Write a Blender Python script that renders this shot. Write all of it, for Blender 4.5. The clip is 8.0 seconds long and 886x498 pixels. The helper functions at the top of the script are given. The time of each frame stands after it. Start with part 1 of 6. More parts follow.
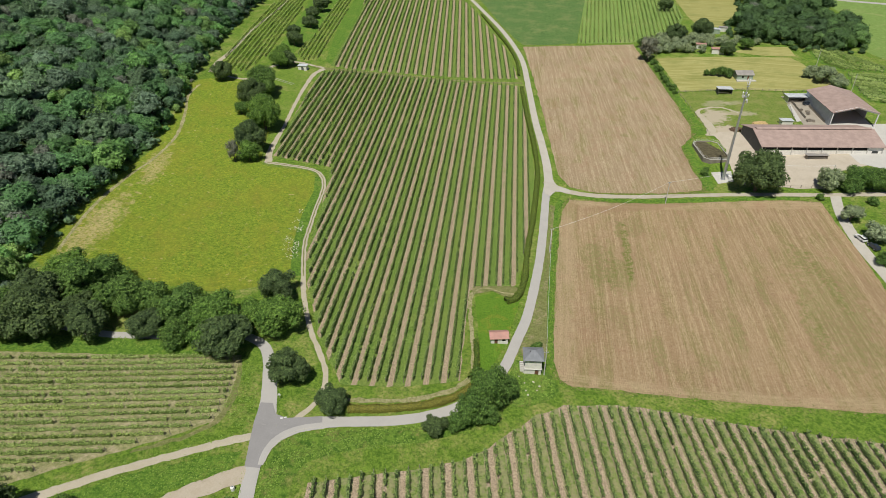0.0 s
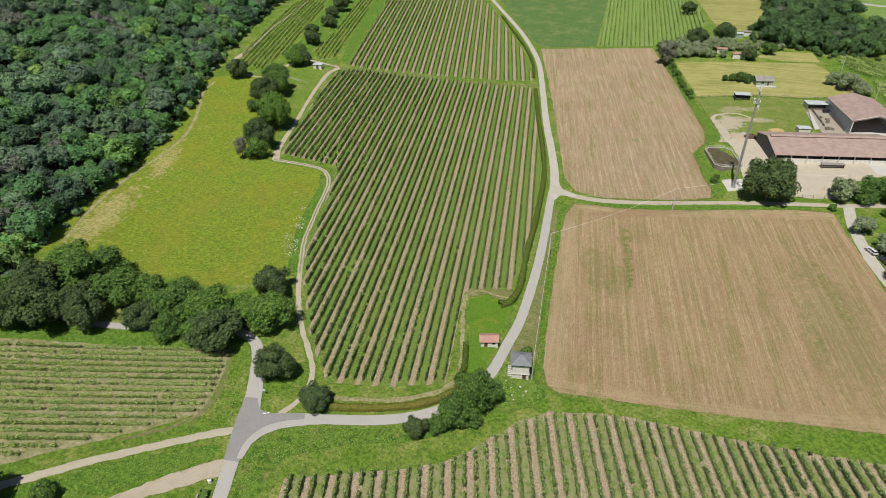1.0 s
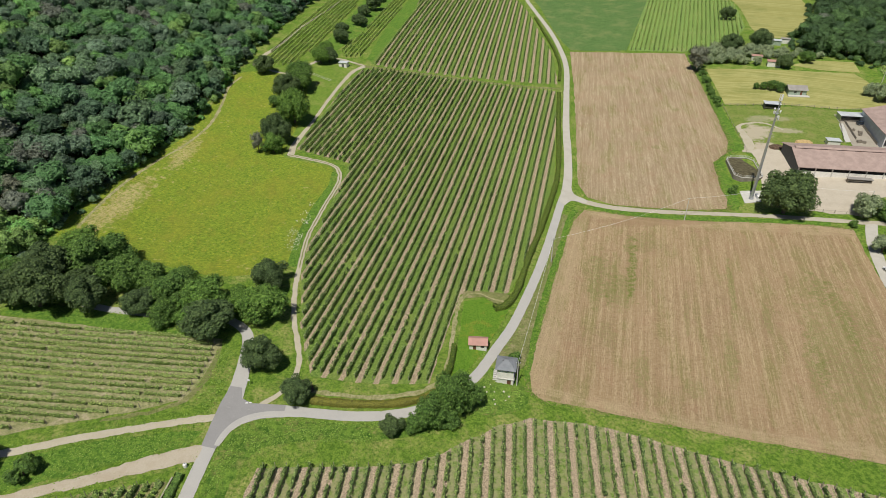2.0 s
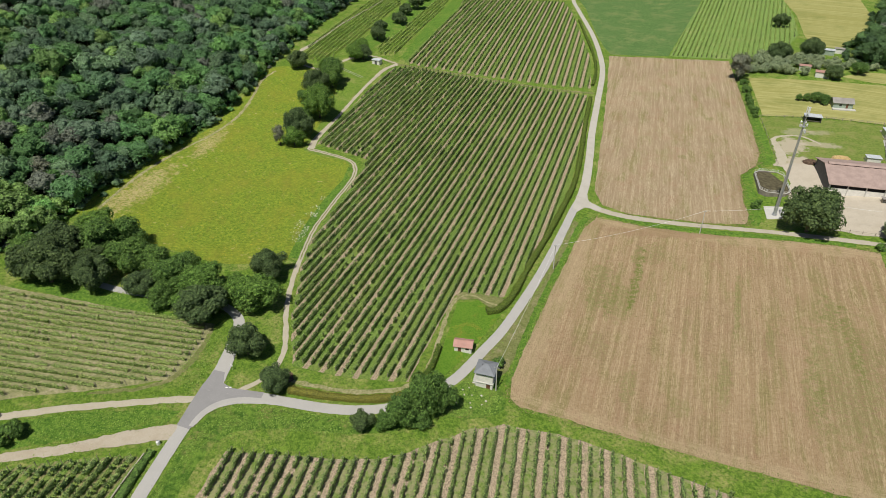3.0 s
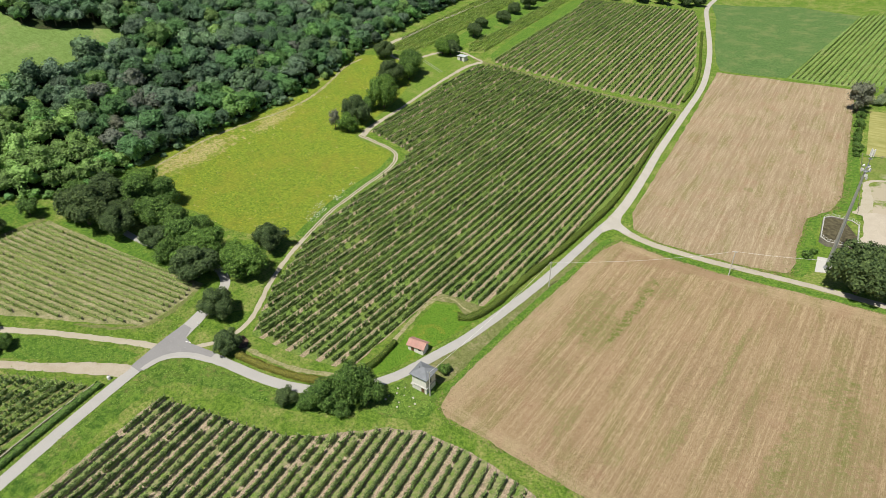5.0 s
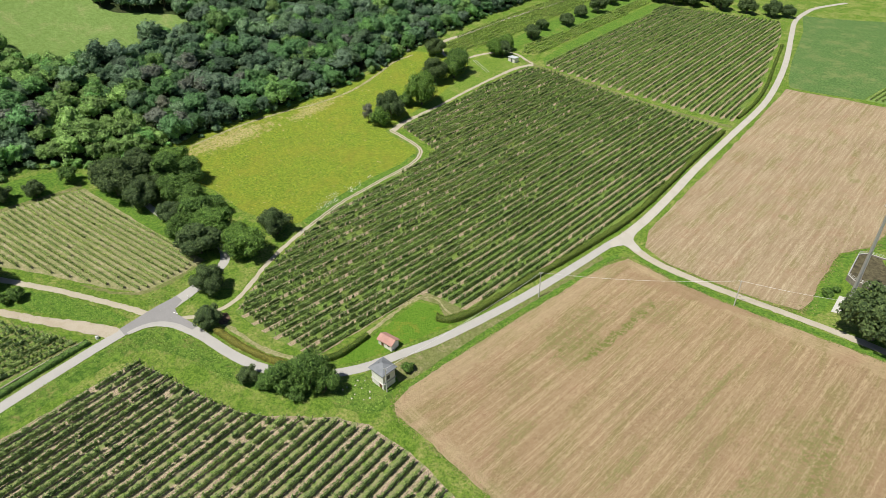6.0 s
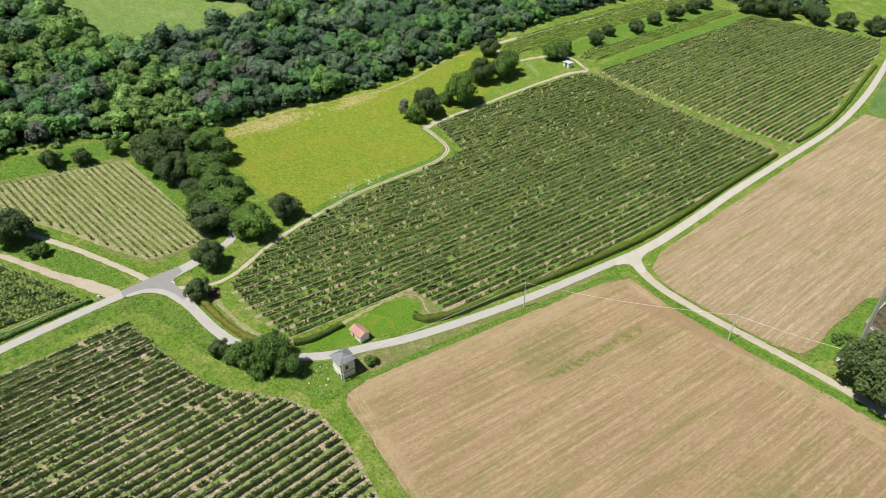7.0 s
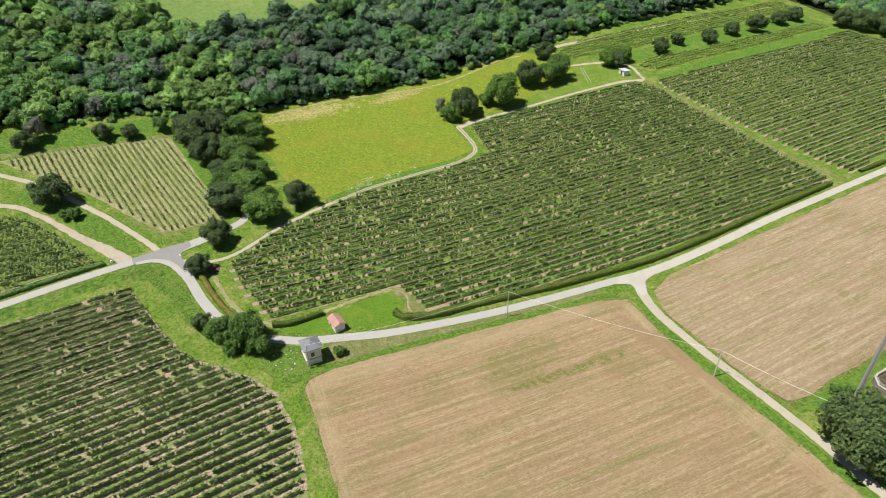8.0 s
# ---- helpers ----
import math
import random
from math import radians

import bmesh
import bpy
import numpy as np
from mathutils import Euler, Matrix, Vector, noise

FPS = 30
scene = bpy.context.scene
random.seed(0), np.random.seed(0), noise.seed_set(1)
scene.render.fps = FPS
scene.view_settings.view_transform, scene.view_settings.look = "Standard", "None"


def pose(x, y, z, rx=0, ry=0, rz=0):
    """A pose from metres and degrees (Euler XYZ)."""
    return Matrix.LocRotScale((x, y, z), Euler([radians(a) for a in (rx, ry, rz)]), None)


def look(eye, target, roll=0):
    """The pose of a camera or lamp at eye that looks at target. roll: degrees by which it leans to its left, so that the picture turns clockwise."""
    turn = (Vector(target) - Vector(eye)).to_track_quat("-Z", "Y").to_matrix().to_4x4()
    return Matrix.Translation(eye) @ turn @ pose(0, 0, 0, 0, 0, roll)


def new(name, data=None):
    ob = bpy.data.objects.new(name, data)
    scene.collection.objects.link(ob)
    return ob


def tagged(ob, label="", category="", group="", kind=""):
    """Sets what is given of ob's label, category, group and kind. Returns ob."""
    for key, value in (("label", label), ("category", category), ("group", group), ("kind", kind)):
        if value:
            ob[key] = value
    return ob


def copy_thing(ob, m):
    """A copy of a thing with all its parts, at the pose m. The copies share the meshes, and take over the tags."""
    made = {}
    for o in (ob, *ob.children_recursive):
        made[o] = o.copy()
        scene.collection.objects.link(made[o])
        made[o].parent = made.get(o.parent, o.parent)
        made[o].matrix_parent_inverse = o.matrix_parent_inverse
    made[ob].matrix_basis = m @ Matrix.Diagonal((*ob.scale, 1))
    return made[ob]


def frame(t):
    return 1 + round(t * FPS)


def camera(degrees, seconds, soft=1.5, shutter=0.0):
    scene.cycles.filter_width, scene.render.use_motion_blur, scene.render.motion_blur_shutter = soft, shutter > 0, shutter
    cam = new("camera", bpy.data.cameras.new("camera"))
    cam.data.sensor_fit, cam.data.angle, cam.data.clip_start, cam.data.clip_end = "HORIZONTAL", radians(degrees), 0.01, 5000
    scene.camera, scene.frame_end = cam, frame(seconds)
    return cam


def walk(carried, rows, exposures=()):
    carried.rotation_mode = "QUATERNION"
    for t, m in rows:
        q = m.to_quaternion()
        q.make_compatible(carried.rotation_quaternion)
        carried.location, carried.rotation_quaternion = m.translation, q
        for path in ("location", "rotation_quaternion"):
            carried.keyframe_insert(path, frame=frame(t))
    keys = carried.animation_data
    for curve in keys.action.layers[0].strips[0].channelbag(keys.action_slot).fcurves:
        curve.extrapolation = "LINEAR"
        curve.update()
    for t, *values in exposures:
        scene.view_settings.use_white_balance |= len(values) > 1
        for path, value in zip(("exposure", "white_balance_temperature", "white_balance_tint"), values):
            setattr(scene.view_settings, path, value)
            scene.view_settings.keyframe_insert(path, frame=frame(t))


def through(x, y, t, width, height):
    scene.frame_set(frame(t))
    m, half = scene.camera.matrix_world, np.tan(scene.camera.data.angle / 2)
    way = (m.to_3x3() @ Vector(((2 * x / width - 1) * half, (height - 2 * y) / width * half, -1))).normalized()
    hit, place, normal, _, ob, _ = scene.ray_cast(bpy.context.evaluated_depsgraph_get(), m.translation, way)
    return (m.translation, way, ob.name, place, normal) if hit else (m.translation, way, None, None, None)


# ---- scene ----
cam = camera(71.00, 8.0, 0.5)
# seconds, eye x y z, yaw to the left, pitch, roll
PATH = [
    (0.0, 0.59, -0.03, 118.90, -0.15, -33.81, -0.54),
    (0.5, 4.93, 0.22, 118.89, 1.14, -33.79, -0.59),
    (1.0, 10.10, 0.46, 118.97, 2.85, -33.75, -0.62),
    (1.5, 16.19, 0.84, 119.05, 4.94, -33.72, -0.65),
    (2.0, 23.24, 1.53, 119.11, 7.40, -33.69, -0.69),
    (2.5, 31.27, 2.72, 119.11, 10.22, -33.67, -0.74),
    (3.0, 40.27, 4.62, 119.06, 13.39, -33.66, -0.80),
    (3.5, 50.18, 7.39, 118.98, 16.90, -33.66, -0.85),
    (4.0, 60.91, 11.22, 118.87, 20.75, -33.67, -0.90),
    (4.5, 72.32, 16.24, 118.78, 24.92, -33.68, -0.93),
    (5.0, 84.23, 22.55, 118.73, 29.37, -33.70, -0.93),
    (5.5, 96.40, 30.22, 118.73, 34.09, -33.72, -0.90),
    (6.0, 108.51, 39.25, 118.78, 39.02, -33.74, -0.85),
    (6.5, 120.22, 49.56, 118.87, 44.11, -33.75, -0.77),
    (7.0, 131.10, 61.01, 118.96, 49.28, -33.77, -0.69),
    (7.5, 140.64, 73.36, 118.98, 54.42, -33.79, -0.64),
    (8.0, 148.27, 86.29, 118.82, 59.43, -33.82, -0.67),
]
walk(cam, [(t, pose(x, y, z, 0, 0, yaw) @ pose(0, 0, 0, 90 + pitch, 0, 0) @ pose(0, 0, 0, 0, 0, roll)) for t, x, y, z, yaw, pitch, roll in PATH],
     [(0.0, -0.29), (3.0, -0.25), (4.5, -0.09), (6.0, 0.02), (8.0, 0.09)])

# ---- light: clear midday sky, sun in the south-south-west ----
SUN_FROM, SUN_UP = -163.5, 63.5          # degrees clockwise from +y, degrees above the horizon
world = bpy.data.worlds.new("world")
scene.world = world
world.use_nodes = True
_sky = world.node_tree.nodes.new("ShaderNodeTexSky")
_sky.sky_type, _sky.sun_disc = "NISHITA", False
_sky.air_density, _sky.dust_density = 0.8, 0.6
_sky.sun_elevation, _sky.sun_rotation = radians(SUN_UP), radians(SUN_FROM)
_bg = world.node_tree.nodes["Background"]
_bg.inputs["Strength"].default_value = 0.05
world.node_tree.links.new(_sky.outputs[0], _bg.inputs["Color"])
_sun = bpy.data.lights.new("sun", "SUN")
_sun.energy, _sun.angle, _sun.color = 5.0, radians(0.53), (1.0, 0.955, 0.85)
sun = new("sun", _sun)
sun.matrix_world = look((300 * math.cos(radians(SUN_UP)) * math.sin(radians(SUN_FROM)), 300 * math.cos(radians(SUN_UP)) * math.cos(radians(SUN_FROM)), 300 * math.sin(radians(SUN_UP))), (0, 0, 0))

# ---- materials ----
class Nodes:
    """A short hand for one node material."""

    def __init__(self, name, rough=0.85, metal=0.0, spec=0.3):
        self.m = bpy.data.materials.new(name)
        self.m.use_nodes = True
        self.t = self.m.node_tree
        self.b = self.t.nodes["Principled BSDF"]
        self.b.inputs["Roughness"].default_value = rough
        self.b.inputs["Metallic"].default_value = metal
        self.b.inputs["Specular IOR Level"].default_value = spec
        self.at = self.node("ShaderNodeNewGeometry").outputs["Position"]

    def node(self, kind):
        return self.t.nodes.new(kind)

    def put(self, socket, value):
        if hasattr(value, "is_output"):
            self.t.links.new(value, socket)
        else:
            socket.default_value = value

    def local(self):
        return self.node("ShaderNodeTexCoord").outputs["Object"]

    def mapped(self, loc=(0, 0, 0), turn=0.0, scale=(1, 1, 1), at=None):
        """World place moved to loc, turned by turn degrees and divided by scale."""
        n = self.node("ShaderNodeMapping")
        n.vector_type = "TEXTURE"
        self.put(n.inputs["Vector"], at or self.at)
        n.inputs["Location"].default_value = loc
        n.inputs["Rotation"].default_value = (0, 0, radians(turn))
        n.inputs["Scale"].default_value = scale
        return n.outputs[0]

    def noise(self, size, detail=3.0, rough=0.6, at=None, warp=0.0):
        n = self.node("ShaderNodeTexNoise")
        self.put(n.inputs["Vector"], at or self.at)
        n.inputs["Scale"].default_value = 1.0 / size
        n.inputs["Detail"].default_value = detail
        n.inputs["Roughness"].default_value = rough
        n.inputs["Distortion"].default_value = warp
        return n.outputs["Fac"]

    def ramp(self, fac, low, high, soft=True):
        n = self.node("ShaderNodeMapRange")
        n.interpolation_type = "SMOOTHSTEP" if soft else "LINEAR"
        self.put(n.inputs["Value"], fac)
        n.inputs["From Min"].default_value, n.inputs["From Max"].default_value = low, high
        return n.outputs["Result"]

    def math(self, op, a, b=0.0):
        n = self.node("ShaderNodeMath")
        n.operation = op
        self.put(n.inputs[0], a)
        self.put(n.inputs[1], b)
        return n.outputs[0]

    def mix(self, fac, a, b, blend="MIX"):
        n = self.node("ShaderNodeMix")
        n.data_type, n.blend_type = "RGBA", blend
        self.put(n.inputs[0], fac)
        for socket, value in ((n.inputs[6], a), (n.inputs[7], b)):
            self.put(socket, value if hasattr(value, "is_output") else (*value, 1.0))
        return n.outputs[2]

    def blob(self, x, y, rx, ry, turn=0.0, ragged=1.0):
        """1 in the middle of an ellipse on the plan, 0 past its ragged rim."""
        n = self.node("ShaderNodeTexGradient")
        n.gradient_type = "SPHERICAL"
        self.put(n.inputs[0], self.mapped((x, y, 0), turn, (rx, ry, 4000.0)))
        f = self.math("ADD", n.outputs["Fac"], self.math("MULTIPLY", self.math("SUBTRACT", self.noise(2.2, 4), 0.5), ragged))
        return self.ramp(f, 0.25, 0.6)

    def bump(self, height, strength=0.5, distance=0.1):
        n = self.node("ShaderNodeBump")
        n.inputs["Strength"].default_value, n.inputs["Distance"].default_value = strength, distance
        self.put(n.inputs["Height"], height)
        self.t.links.new(n.outputs[0], self.b.inputs["Normal"])

    def done(self, colour):
        self.put(self.b.inputs["Base Color"], colour if hasattr(colour, "is_output") else (*colour, 1.0))
        return self.m


def grass(name, dark, light, dry, dryness=0.5, patch=9.0, tuft=0.9):
    """Rough grass: two greens in tufts, drier straw patches."""
    n = Nodes(name, 0.9)
    fine = n.noise(0.6, 5, 0.8)
    tufts = n.noise(tuft, 5, 0.75)
    big = n.noise(patch, 4, 0.65, warp=0.6)
    c = n.mix(n.ramp(tufts, 0.34, 0.66), dark, light)
    c = n.mix(n.math("MULTIPLY", n.ramp(big, 0.62 - 0.28 * dryness, 0.8 - 0.2 * dryness), n.ramp(n.noise(0.7, 3), 0.3, 0.7)), c, dry)
    c = n.mix(n.math("MULTIPLY", n.ramp(fine, 0.5, 0.7), 0.5), c, [0.5 * v for v in dark])
    c = n.mix(n.math("MULTIPLY", n.ramp(n.noise(3.2, 4, 0.7, warp=0.4), 0.45, 0.68), 0.45), c, n.mix(1.0, c, (0.68, 0.78, 0.6), "MULTIPLY"))
    n.bump(n.math("ADD", n.math("MULTIPLY", tufts, 0.8), n.math("MULTIPLY", fine, 0.4)), 0.9, 0.7)
    return n.done(c)


GRASS = grass("verge grass", (0.07, 0.155, 0.012), (0.215, 0.335, 0.042), (0.38, 0.375, 0.125), 0.7, patch=8.0, tuft=0.9)
LUSH = grass("lush grass", (0.06, 0.155, 0.015), (0.19, 0.325, 0.042), (0.29, 0.32, 0.07), 0.35, patch=6.0, tuft=0.9)
LAWN = grass("short lawn", (0.105, 0.20, 0.02), (0.235, 0.34, 0.05), (0.37, 0.36, 0.12), 0.6, tuft=0.8)
LANE = grass("dry lane grass", (0.16, 0.19, 0.055), (0.26, 0.27, 0.10), (0.40, 0.34, 0.20), 0.6, patch=4.0)
PALE = grass("pale pasture", (0.17, 0.27, 0.06), (0.25, 0.37, 0.105), (0.38, 0.38, 0.17), 0.35, patch=14, tuft=1.6)
RIMGRASS = grass("straw-coloured rim grass", (0.25, 0.26, 0.10), (0.42, 0.39, 0.20), (0.52, 0.46, 0.30), 0.9, patch=2.5, tuft=0.7)
# woodland floor: the wood's shade is partly put into these very dark colours
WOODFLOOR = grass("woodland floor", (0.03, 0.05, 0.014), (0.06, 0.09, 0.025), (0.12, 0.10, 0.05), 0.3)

GARDEN = grass("sunny garden grass", (0.105, 0.235, 0.016), (0.20, 0.37, 0.035), (0.36, 0.33, 0.05), 0.45, patch=5, tuft=0.6)

WEEDY = grass("weedy bank", (0.05, 0.125, 0.012), (0.18, 0.30, 0.04), (0.31, 0.28, 0.10), 0.5, patch=4.5, tuft=1.5)


def crop_green():
    n = Nodes("young green crop", 0.9)
    c = n.mix(n.ramp(n.noise(0.9, 4), 0.35, 0.65), (0.065, 0.14, 0.035), (0.135, 0.23, 0.065))
    c = n.mix(n.math("MULTIPLY", n.ramp(n.noise(12, 5, 0.7), 0.45, 0.7), 0.7), c, (0.21, 0.25, 0.09))
    n.bump(n.noise(0.6, 3), 0.6, 0.3)
    return n.done(c)


def meadow():
    """Flowering meadow, yellow-green, with a straw rim by the wood."""
    n = Nodes("flowering meadow", 0.9)
    streak = n.noise(1.0, 6, 0.85, at=n.mapped(turn=12, scale=(0.9, 0.75, 1)))
    big = n.noise(16, 4)
    c = n.mix(n.ramp(streak, 0.34, 0.66), (0.095, 0.175, 0.012), (0.325, 0.415, 0.042))
    c = n.mix(n.math("MULTIPLY", n.ramp(big, 0.42, 0.68), 0.4), c, (0.31, 0.30, 0.035))
    c = n.mix(n.math("MULTIPLY", n.ramp(n.noise(0.7, 3), 0.58, 0.68), 0.6), c, (0.50, 0.43, 0.045))
    for x, y, rx, ry, turn in ((-109.5, 172, 8, 34, 0), (-110.5, 168, 6, 24, 0), (-106.5, 212, 6, 24, 3)):
        c = n.mix(n.math("MULTIPLY", n.math("MULTIPLY", n.blob(x, y, rx, ry, turn, 2.0), n.ramp(n.noise(0.9, 5, 0.75), 0.35, 0.6)), 0.9), c, (0.52, 0.43, 0.20))
    c = n.mix(n.math("MULTIPLY", n.ramp(n.noise(1.5, 4, 0.75), 0.44, 0.64), 0.4), c, (0.10, 0.18, 0.013))
    c = n.mix(n.math("MULTIPLY", n.ramp(n.noise(1.0, 5, 0.7, at=n.mapped(turn=20, scale=(3.5, 8, 1))), 0.48, 0.66), 0.25), c, (0.25, 0.21, 0.04))
    n.bump(streak, 0.9, 0.5)
    return n.done(c)


def stubble(name, turn, base, straw, weeds=(), soils=(), heads=()):
    """Tilled stubble: pale straw lines along the tractor's way over brown soil, headlands worked along the rim. heads: a point, the rim's turn, the width."""
    n = Nodes(name, 0.95, spec=0.1)
    sep = n.node("ShaderNodeSeparateXYZ")
    n.put(sep.inputs[0], n.mapped(turn=turn))
    wob = n.math("MULTIPLY", n.math("SUBTRACT", n.noise(7.0, 3), 0.5), 1.6)
    band = n.math("SINE", n.math("MULTIPLY", n.math("ADD", sep.outputs[0], wob), 6.283 / 2.9))
    along = n.noise(1.0, 6, 0.78, at=n.mapped(turn=turn, scale=(0.28, 1.6, 1)))
    lines = n.noise(1.0, 4, 0.7, at=n.mapped(turn=turn, scale=(0.75, 45.0, 1)))
    clods = n.noise(0.8, 6, 0.85)
    big = n.noise(28, 4)
    streak = n.math("ADD", n.math("MULTIPLY", n.ramp(band, -0.2, 0.9), 0.25), n.math("MULTIPLY", n.ramp(lines, 0.44, 0.6), 0.85))
    worked = None
    for x, y, tilt, wide in heads:
        cut = n.node("ShaderNodeSeparateXYZ")
        n.put(cut.inputs[0], n.mapped((x, y, 0), tilt))
        off = n.math("ABSOLUTE", n.math("ADD", cut.outputs[1], n.math("MULTIPLY", n.math("SUBTRACT", n.noise(4.0, 4), 0.5), 4.0)))
        rut = n.ramp(n.noise(1.0, 3, 0.6, at=n.mapped(turn=tilt, scale=(60.0, 0.7, 1))), 0.42, 0.62)
        rimmed = n.ramp(off, wide, wide * 0.6)
        streak = n.mix(rimmed, streak, n.math("MULTIPLY", rut, 0.7))
        worked = n.math("MAXIMUM", worked, rimmed) if worked else rimmed
    c = n.mix(n.ramp(big, 0.3, 0.7), base, [v * 1.14 for v in base])
    if worked:
        c = n.mix(n.math("MULTIPLY", worked, 0.55), c, straw)
    c = n.mix(n.math("MULTIPLY", n.ramp(n.noise(1.0, 5, 0.7, at=n.mapped(turn=turn, scale=(5, 22, 1))), 0.45, 0.66), 0.6), c, (0.225, 0.215, 0.075))
    c = n.mix(n.math("MULTIPLY", n.ramp(n.noise(9.0, 4, 0.65, warp=0.5), 0.5, 0.7), 0.5), c, (0.36, 0.225, 0.145))
    c = n.mix(n.math("MULTIPLY", n.math("MULTIPLY", streak, n.ramp(along, 0.4, 0.58)), 0.8), c, [v * 1.12 for v in straw])
    c = n.mix(n.math("MULTIPLY", n.ramp(clods, 0.52, 0.64), 0.6), c, straw)
    heaps = n.noise(1.0, 4, 0.7, at=n.mapped(turn=turn, scale=(0.6, 1.2, 1)))
    c = n.mix(n.math("MULTIPLY", n.math("MULTIPLY", n.ramp(heaps, 0.6, 0.7), n.ramp(n.noise(18, 3), 0.35, 0.6)), 0.7), c, [v * 1.2 for v in straw])
    c = n.mix(n.math("MULTIPLY", n.ramp(clods, 0.47, 0.36), 0.4), c, [v * 0.55 for v in base])
    for x, y, rx, ry, tilt, much in soils:
        c = n.mix(n.math("MULTIPLY", n.blob(x, y, rx, ry, tilt), much), c, (0.33, 0.22, 0.135))
    for x, y, rx, ry, tilt, much in weeds:
        c = n.mix(n.math("MULTIPLY", n.math("MULTIPLY", n.blob(x, y, rx, ry, tilt, 1.3), n.ramp(n.noise(0.8, 3), 0.3, 0.6)), much), c, (0.15, 0.19, 0.04))
    n.bump(n.math("ADD", clods, along), 0.9, 0.3)
    return n.done(c)


STUBBLE_SE = stubble("stubble south", -8, (0.325, 0.23, 0.135), (0.48, 0.375, 0.232),
                     [(52, 168, 5, 24, -8, 0.5), (64, 187, 3, 10, -8, 0.5), (58, 160, 6, 16, -8, 0.35), (116, 163, 4, 14, -6, 0.4), (72, 121, 4, 6, 0, 0.3), (63, 172, 2.6, 28, -9, 0.85), (56, 166, 3, 20, -9, 0.4), (70, 190, 5, 12, -9, 0.4), (92, 165, 1.6, 26, -9, 0.5), (104, 128, 4, 20, -8, 0.45), (84, 132, 3, 16, -9, 0.4), (98, 150, 2, 14, -9, 0.4), (60, 126, 3, 12, -9, 0.4), (118, 150, 3, 26, -6, 0.4), (114, 138, 14, 46, -8, 0.4), (76, 150, 1.2, 16, -9, 0.3), (52, 140, 4, 10, 0, 0.25)],
                     [(80, 203, 46, 5, 5, 0.6), (45, 205, 10, 9, 0, 0.4)],
                     [(90, 202.6, -9.7, 5), (38.5, 157, 80.2, 5), (75, 105.3, -9.9, 6)])
STUBBLE_NE = stubble("stubble north", -4, (0.33, 0.245, 0.155), (0.50, 0.415, 0.285), [(84, 262, 3, 3, 0, 0.5), (99, 300, 2.5, 4, 0, 0.4), (72, 330, 12, 5, 0, 0.25)])


def hay():
    n = Nodes("mown hay field", 0.95)
    lines = n.noise(1.0, 2, at=n.mapped(turn=-17, scale=(120.0, 1.5, 1)))
    c = n.mix(n.ramp(lines, 0.3, 0.7), (0.29, 0.285, 0.085), (0.42, 0.40, 0.16))
    c = n.mix(n.math("MULTIPLY", n.ramp(n.noise(1.2, 4), 0.35, 0.7), 0.4), c, (0.30, 0.29, 0.10))
    c = n.mix(n.math("MULTIPLY", n.ramp(n.noise(12, 3), 0.45, 0.7), 0.4), c, (0.17, 0.21, 0.05))
    n.bump(n.noise(0.5, 3), 0.5, 0.2)
    return n.done(c)


HAY = hay()


def paddock():
    n = Nodes("grazed paddock", 0.9)
    c = n.mix(n.ramp(n.noise(0.8, 4), 0.3, 0.7), (0.12, 0.18, 0.03), (0.20, 0.26, 0.055))
    c = n.mix(n.math("MULTIPLY", n.ramp(n.noise(5, 4), 0.45, 0.7), 0.5), c, (0.29, 0.27, 0.10))
    for x, y, rx, ry, tilt, much in ((127, 271, 9, 13, -20, 0.9), (127, 257, 9, 7, 0, 1.0), (138, 272, 14, 4, -15, 0.6), (140, 283, 8, 4, 0, 0.35), (132, 284, 10, 6, 0, 0.4)):
        c = n.mix(n.math("MULTIPLY", n.blob(x, y, rx, ry, tilt, 1.2), much), c, (0.46, 0.40, 0.31))
    n.bump(n.noise(0.5, 3), 0.6, 0.25)
    return n.done(c)


PADDOCK = paddock()


